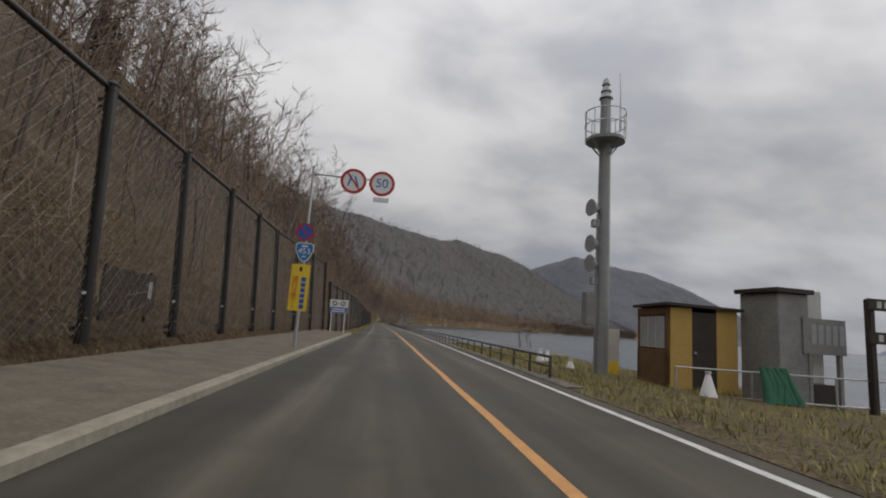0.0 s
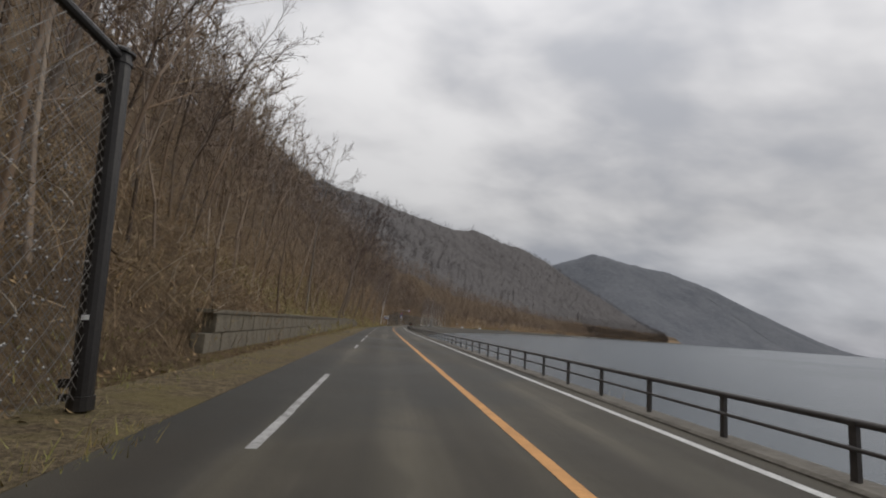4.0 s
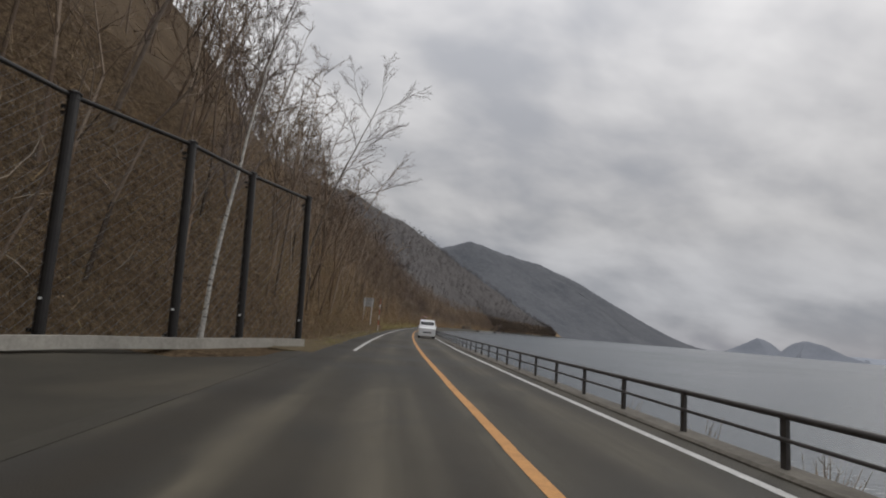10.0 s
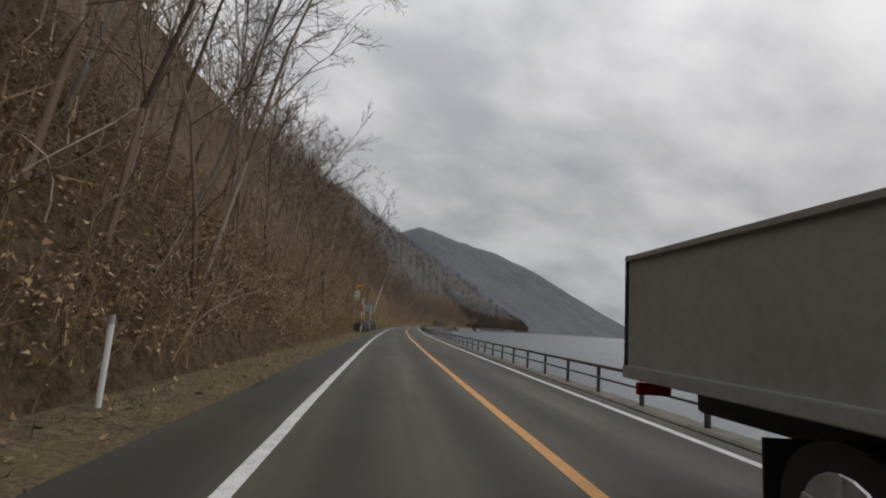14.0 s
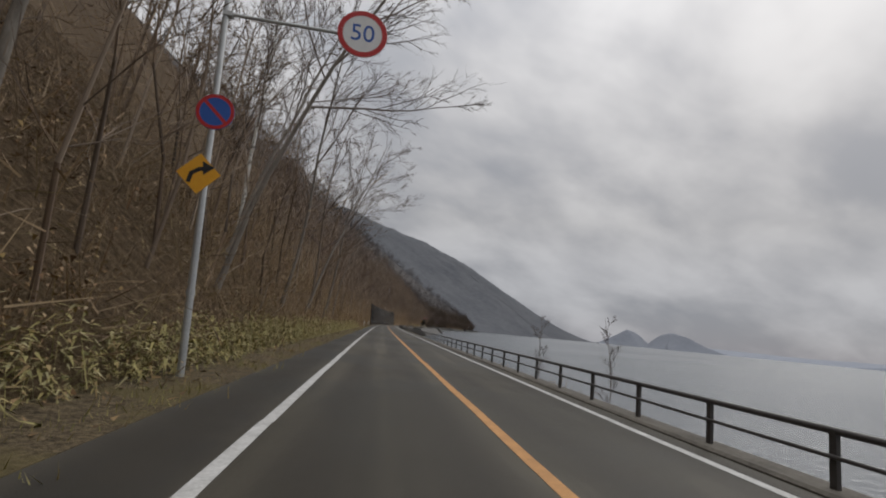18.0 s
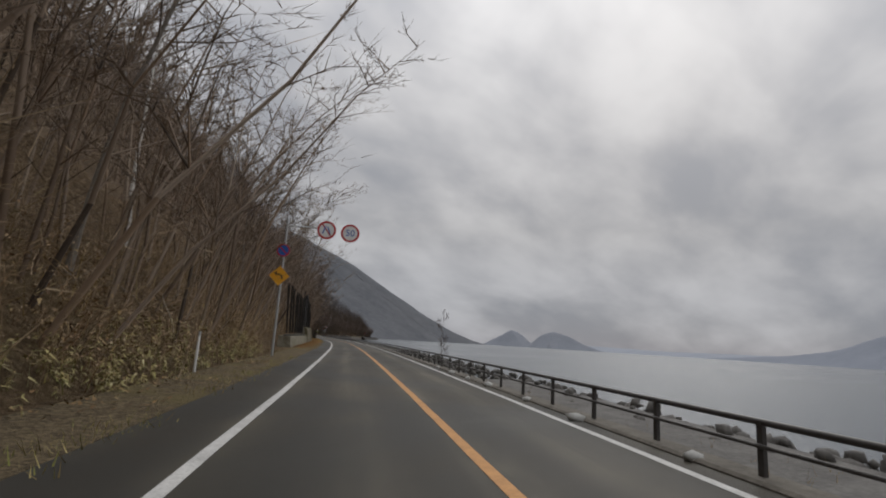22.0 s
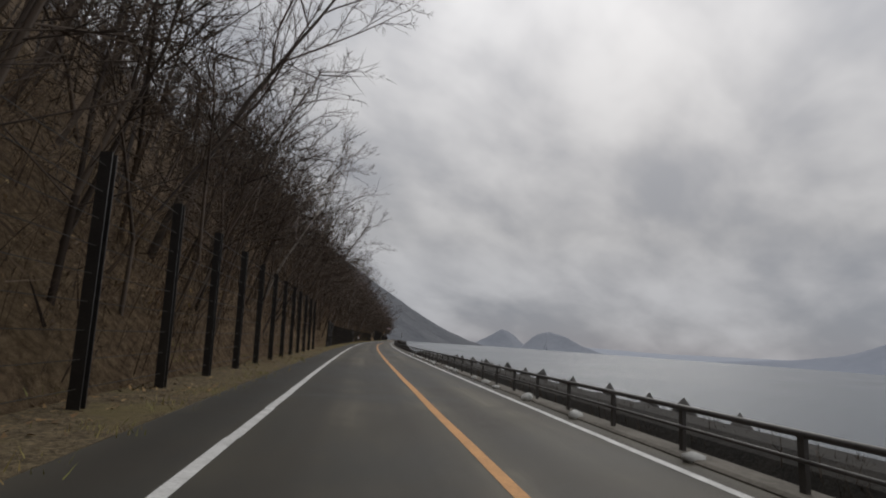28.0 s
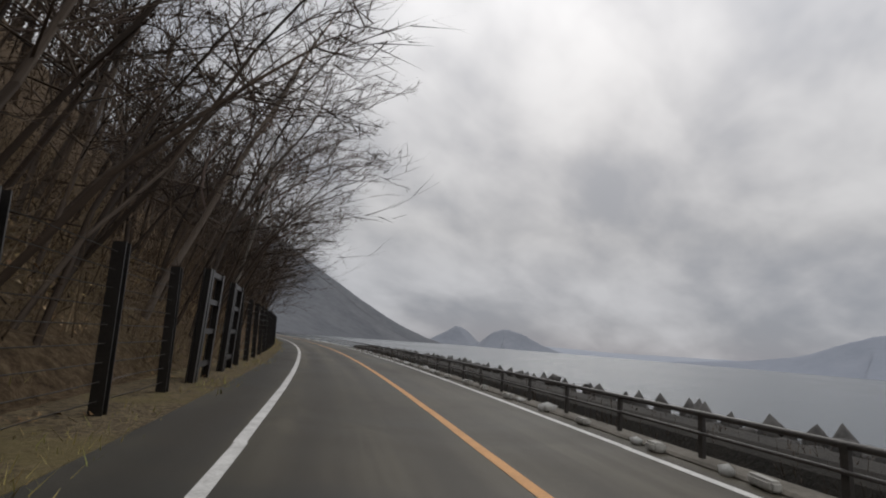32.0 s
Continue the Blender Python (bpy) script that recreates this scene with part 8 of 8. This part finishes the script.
def build_shore():
    r = random.Random(21)
    for mat, words, stretches in ((GREYROCK, "pale grey rubble heaped behind the guard rail", ((24, 64, 34, 0.1), (1640, 1700, 200, 0.14), (1700, 1790, 480, 0.24), (1790, 1862, 520, 0.24))),
                                  (ROCK, "dark rough boulders heaped along the shore", ((1862, 1985, 900, 0.30), (1985, 2200, 620, 0.42), (2200, 2335, 160, 0.2), (2494, 2720, 640, 0.50)))):
        rocks(r, mat, words, stretches)
    for a, b in ((40.2, 66), (1634, 1752), (1788, 1862)):
        shore_strip("bank", a, b, [(4.88, -0.04), (6.5, 0.05), (8.6, -0.5), (12.0, -3.9), (4.88, -3.9)], GREYROCK, "rubble bank between the sea wall and the lake")
    shore_strip("bank", 1862.1, 1985, [(4.88, -0.04), (6.5, 0.10), (8.6, -0.5), (12.0, -3.9), (4.88, -3.9)], BANKEARTH, "stony bank between the sea wall and the lake, rock shade in its dark colour")
    for a, b in ((1985.1, 2337), (2494, 2720)):
        for q, z in ((2491, 0.22), (2489, 0.02), (2487, -0.28)) if a > 2400 else ():
            shore_strip("bank", q, q + 1.97 if q < 2490 else q + 2.97, [(4.80, min(0.0, z)), (5.0, z), (6.2, z - 0.1), (8.0, -0.9), (11.0, -3.9), (4.88, -3.9)], BANKEARTH, "low end of the overgrown earth bank")
        shore_strip("bank", a, b, [(4.80, 0.0), (4.92, 0.20), (5.15, 0.33), (5.7, 0.36), (6.7, 0.05), (8.6, -0.6), (12.0, -3.9), (4.88, -3.9)], BANKEARTH, "overgrown earth bank behind the guard rail, rock shade in its dark colour")
    # pointed blocks heaped in front of the bank
    for k in range(3):
        rows = []
        for a, b, step, top in ((2505, 2720, 0.62, 0.46), (2100, 2337, 1.8, 0.36)):
            q = a + 0.4 * k
            while q < b:
                size = r.uniform(0.5, 0.85)
                rows.append((*P(q, r.uniform(7.0, 8.6), top - 1.0 * size + r.uniform(-0.1, 0.12)), r.uniform(0, 6.28), size, r.uniform(-0.15, 0.15), r.uniform(-0.15, 0.15), 1.0))
                q += step * r.uniform(2.1, 3.9)
        batches_ = [scatter(pointed_block(k + 1), rows)]
        gather("wave_blocks", batches_, ROCK, "dark pointed blocks heaped along the shore", "shore blocks")
    rows = []
    for a, b, step in ((1700, 1760, 3.0), (1800, 1990, 9.0), (1990, 2340, 2.6), (2490, 2760, 2.6)):
        s = a
        while s < b:
            rows.append((*P(s, 4.22 + r.uniform(-0.06, 0.1), 0.04), r.uniform(0, 6.28), r.uniform(0.12, 0.26), 0, 0, r.uniform(0.6, 1.0)))
            s += step * r.uniform(0.6, 1.4)
    gather("edge_stones", [scatter(rock_template(9), rows)], PALESTONE, "pale stones lying on the edge beam", "stones")
    # withered weeds behind the rail
    for mat, words, stretches in ((BRUSH, "withered brown weeds behind the guard rail", ((14, 64, 90), (1640, 1750, 60), (640, 1480, 110), (60, 440, 60))),
                                  (SHADED_DARKWOODS, "dead weeds matted on the bank, dark with painted shade", ((1985, 2340, 1000), (2488, 2720, 1100)))):
        batches = []
        for k in range(2):
            t = brush_clump(950 + k, 9, 0.5, 0.45, 0.010, 5)
            rows = []
            for a, b, n in stretches:
                for _ in range(n):
                    s = r.uniform(a, b)
                    rows.append((*P(s, r.uniform(4.85, 5.9), 0.10 if mat is SHADED_DARKWOODS else -0.25), r.uniform(0, 6.28), r.uniform(0.5, 1.1), 0, 0, 1.0))
            batches.append(scatter(t, rows))
        gather("weeds", batches, mat, words, "weeds")


# dark soil taken near black: shadows among the rocks are in the colour
BANKEARTH = simple("shade_dark_bank_earth", (0.009, 0.008, 0.0065), (0.030, 0.026, 0.020), 1.6, 0.95, bump=0.8)
PALESTONE = simple("pale_stone", (0.36, 0.36, 0.34), (0.55, 0.55, 0.53), 4.0, 0.85, bump=0.4)
build_shore()

# dark firs on the upper slope
def build_firs():
    r = random.Random(31)
    v, f = [], []
    for k in range(46):
        z = 0.9 + 7.2 * (k / 46) ** 0.9
        L = 1.75 * (1 - k / 48) + 0.15
        for j in range(9):
            a = r.uniform(0, 6.28)
            o = Vector((math.cos(a), math.sin(a), 0))
            side = Vector((-o.y, o.x, 0)) * L * 0.22
            p = Vector((0, 0, z + r.uniform(-0.1, 0.1)))
            tip_ = p + o * L * r.uniform(0.7, 1.1) + Vector((0, 0, -L * r.uniform(0.15, 0.4)))
            i = len(v)
            v.extend([p, (p + tip_) / 2 + side, tip_, (p + tip_) / 2 - side])
            f.append((i, i + 1, i + 2, i + 3))
    me = bpy.data.meshes.new("crown")
    me.from_pydata([tuple(x) for x in v], [], f)
    me.materials.append(CONIFER)
    tv, tf = [], []
    tube(tv, tf, [Vector((0, 0, 0)), Vector((0, 0, 4)), Vector((0, 0, 8.3))], [0.14, 0.09, 0.02], 7)
    tm = bpy.data.meshes.new("trunk")
    tm.from_pydata([tuple(x) for x in tv], [], tf)
    tm.materials.append(DARK_BARK)
    for s, u, size in ((60, 30, 0.9), (64, 34, 1.0), (508, 34, 1.1), (512, 36, 0.9), (524, 30, 0.9), (532, 33, 1.0), (500, 30, 1.0), (438, 26, 0.9), (748, 5.5, 0.35), (2608, 9, 0.8), (2640, 12, 0.8), (545, 38, 1.1)):
        d = -edge(s) - u
        root = thing("fir_tree", at(s, d, ground_z(s, d) - 0.2, s % 90) @ Matrix.Scale(size, 4), "dark green fir standing among bare trees", "fir", "firs on the slope")
        link("trunk", tm, None, root)
        link("crown", me, None, root)


build_firs()


# ---- pale stones set along the lake side ----


def build_edge_stones():
    me = bpy.data.meshes.new("edge_stone")
    bm = bmesh.new()
    box(bm, 0, 0, 0.05, 0.20, 0.42, 0.14, 0.035)
    bm.to_mesh(me)
    bm.free()
    me.materials.append(SNOWSTONE)
    r = random.Random(33)
    for s0, s1 in ((1850, 2150), (2520, 2700)):
        root = thing("edge_stone_row", at(s0, 4.75, 0.08), "row of small pale stones under the guard rail", "edge stones")
        inv = root.matrix_basis.inverted()
        s = s0 + 1.0
        while s < s1:
            ob = link("stone", me, None, root)
            ob.matrix_parent_inverse = inv
            ob.matrix_basis = at(s, 4.20 + r.uniform(-0.04, 0.06), 0.03, r.uniform(-14, 14)) @ Matrix.Diagonal((r.uniform(0.7, 1.2), r.uniform(0.6, 1.2), r.uniform(0.7, 1.1), 1))
            s += r.uniform(1.5, 3.2)


SNOWSTONE = simple("pale_stone", (0.32, 0.31, 0.29), (0.55, 0.54, 0.50), 2.0, 0.9, bump=0.4)
build_edge_stones()


# ---- small things along the way ----
cube = bpy.data.meshes.new("concrete_block")
bm = boxed(1.0, 1.0, 0.9, 0.06)
bm.to_mesh(cube)
bm.free()
cube.materials.append(EDGEBEAM)
r = random.Random(61)
for s, d in ((1652.0, 6.6), (1654.6, 7.0), (1656.4, 6.5), (1657.9, 7.6), (1660.2, 6.7), (1663.0, 7.1), (1665.4, 6.6)):
    ob = link("concrete_block", cube, None, None, "", at(s, d, -0.08, r.uniform(-25, 25)) @ Matrix.Rotation(radians(r.uniform(-8, 8)), 4, "X"))
    tagged(ob, "grey concrete cube lying on the shore behind the rail", "concrete block", "shore blocks")

sheet = thing("hanging_sheet", at(564.6, -10.75, 3.55) @ Matrix.Rotation(radians(-4), 4, "Y"), "pale grey weathered sheet tied to the tall fence", "sheet")
part("sheet", boxed(0.015, 1.5, 1.5, 0.004, (0.0, 0, 0.55)), PALEPANEL, sheet)
for y in (-0.7, 0.7):
    part("tie", rod((-0.02, y, 1.26), (0.03, y, 1.40), 0.012, n=6), WIRE, sheet)

stake = thing("marker_stake", at(1524.0, -4.4, 0.02, 3), "thin leaning wooden stake with a small white plate", "stake")
part("stake", rod((0, 0, -0.2), (0.12, 0, 2.3), 0.035, 0.025, 8), PALE_BARK, stake)
part("plate", boxed(0.2, 0.015, 0.2, 0.004, (0.25, -0.04, 0.62)), SNOWWHITE, stake)
part("arm", rod((0.03, -0.03, 0.62), (0.25, -0.03, 0.62), 0.012, n=6), STEEL, stake)

# ---- the place at its scale ----
for ob in list(scene.objects):
    if ob.parent is None and ob.type in {"MESH", "EMPTY"}:
        ob.matrix_basis = Matrix.Scale(SCALE, 4) @ ob.matrix_basis
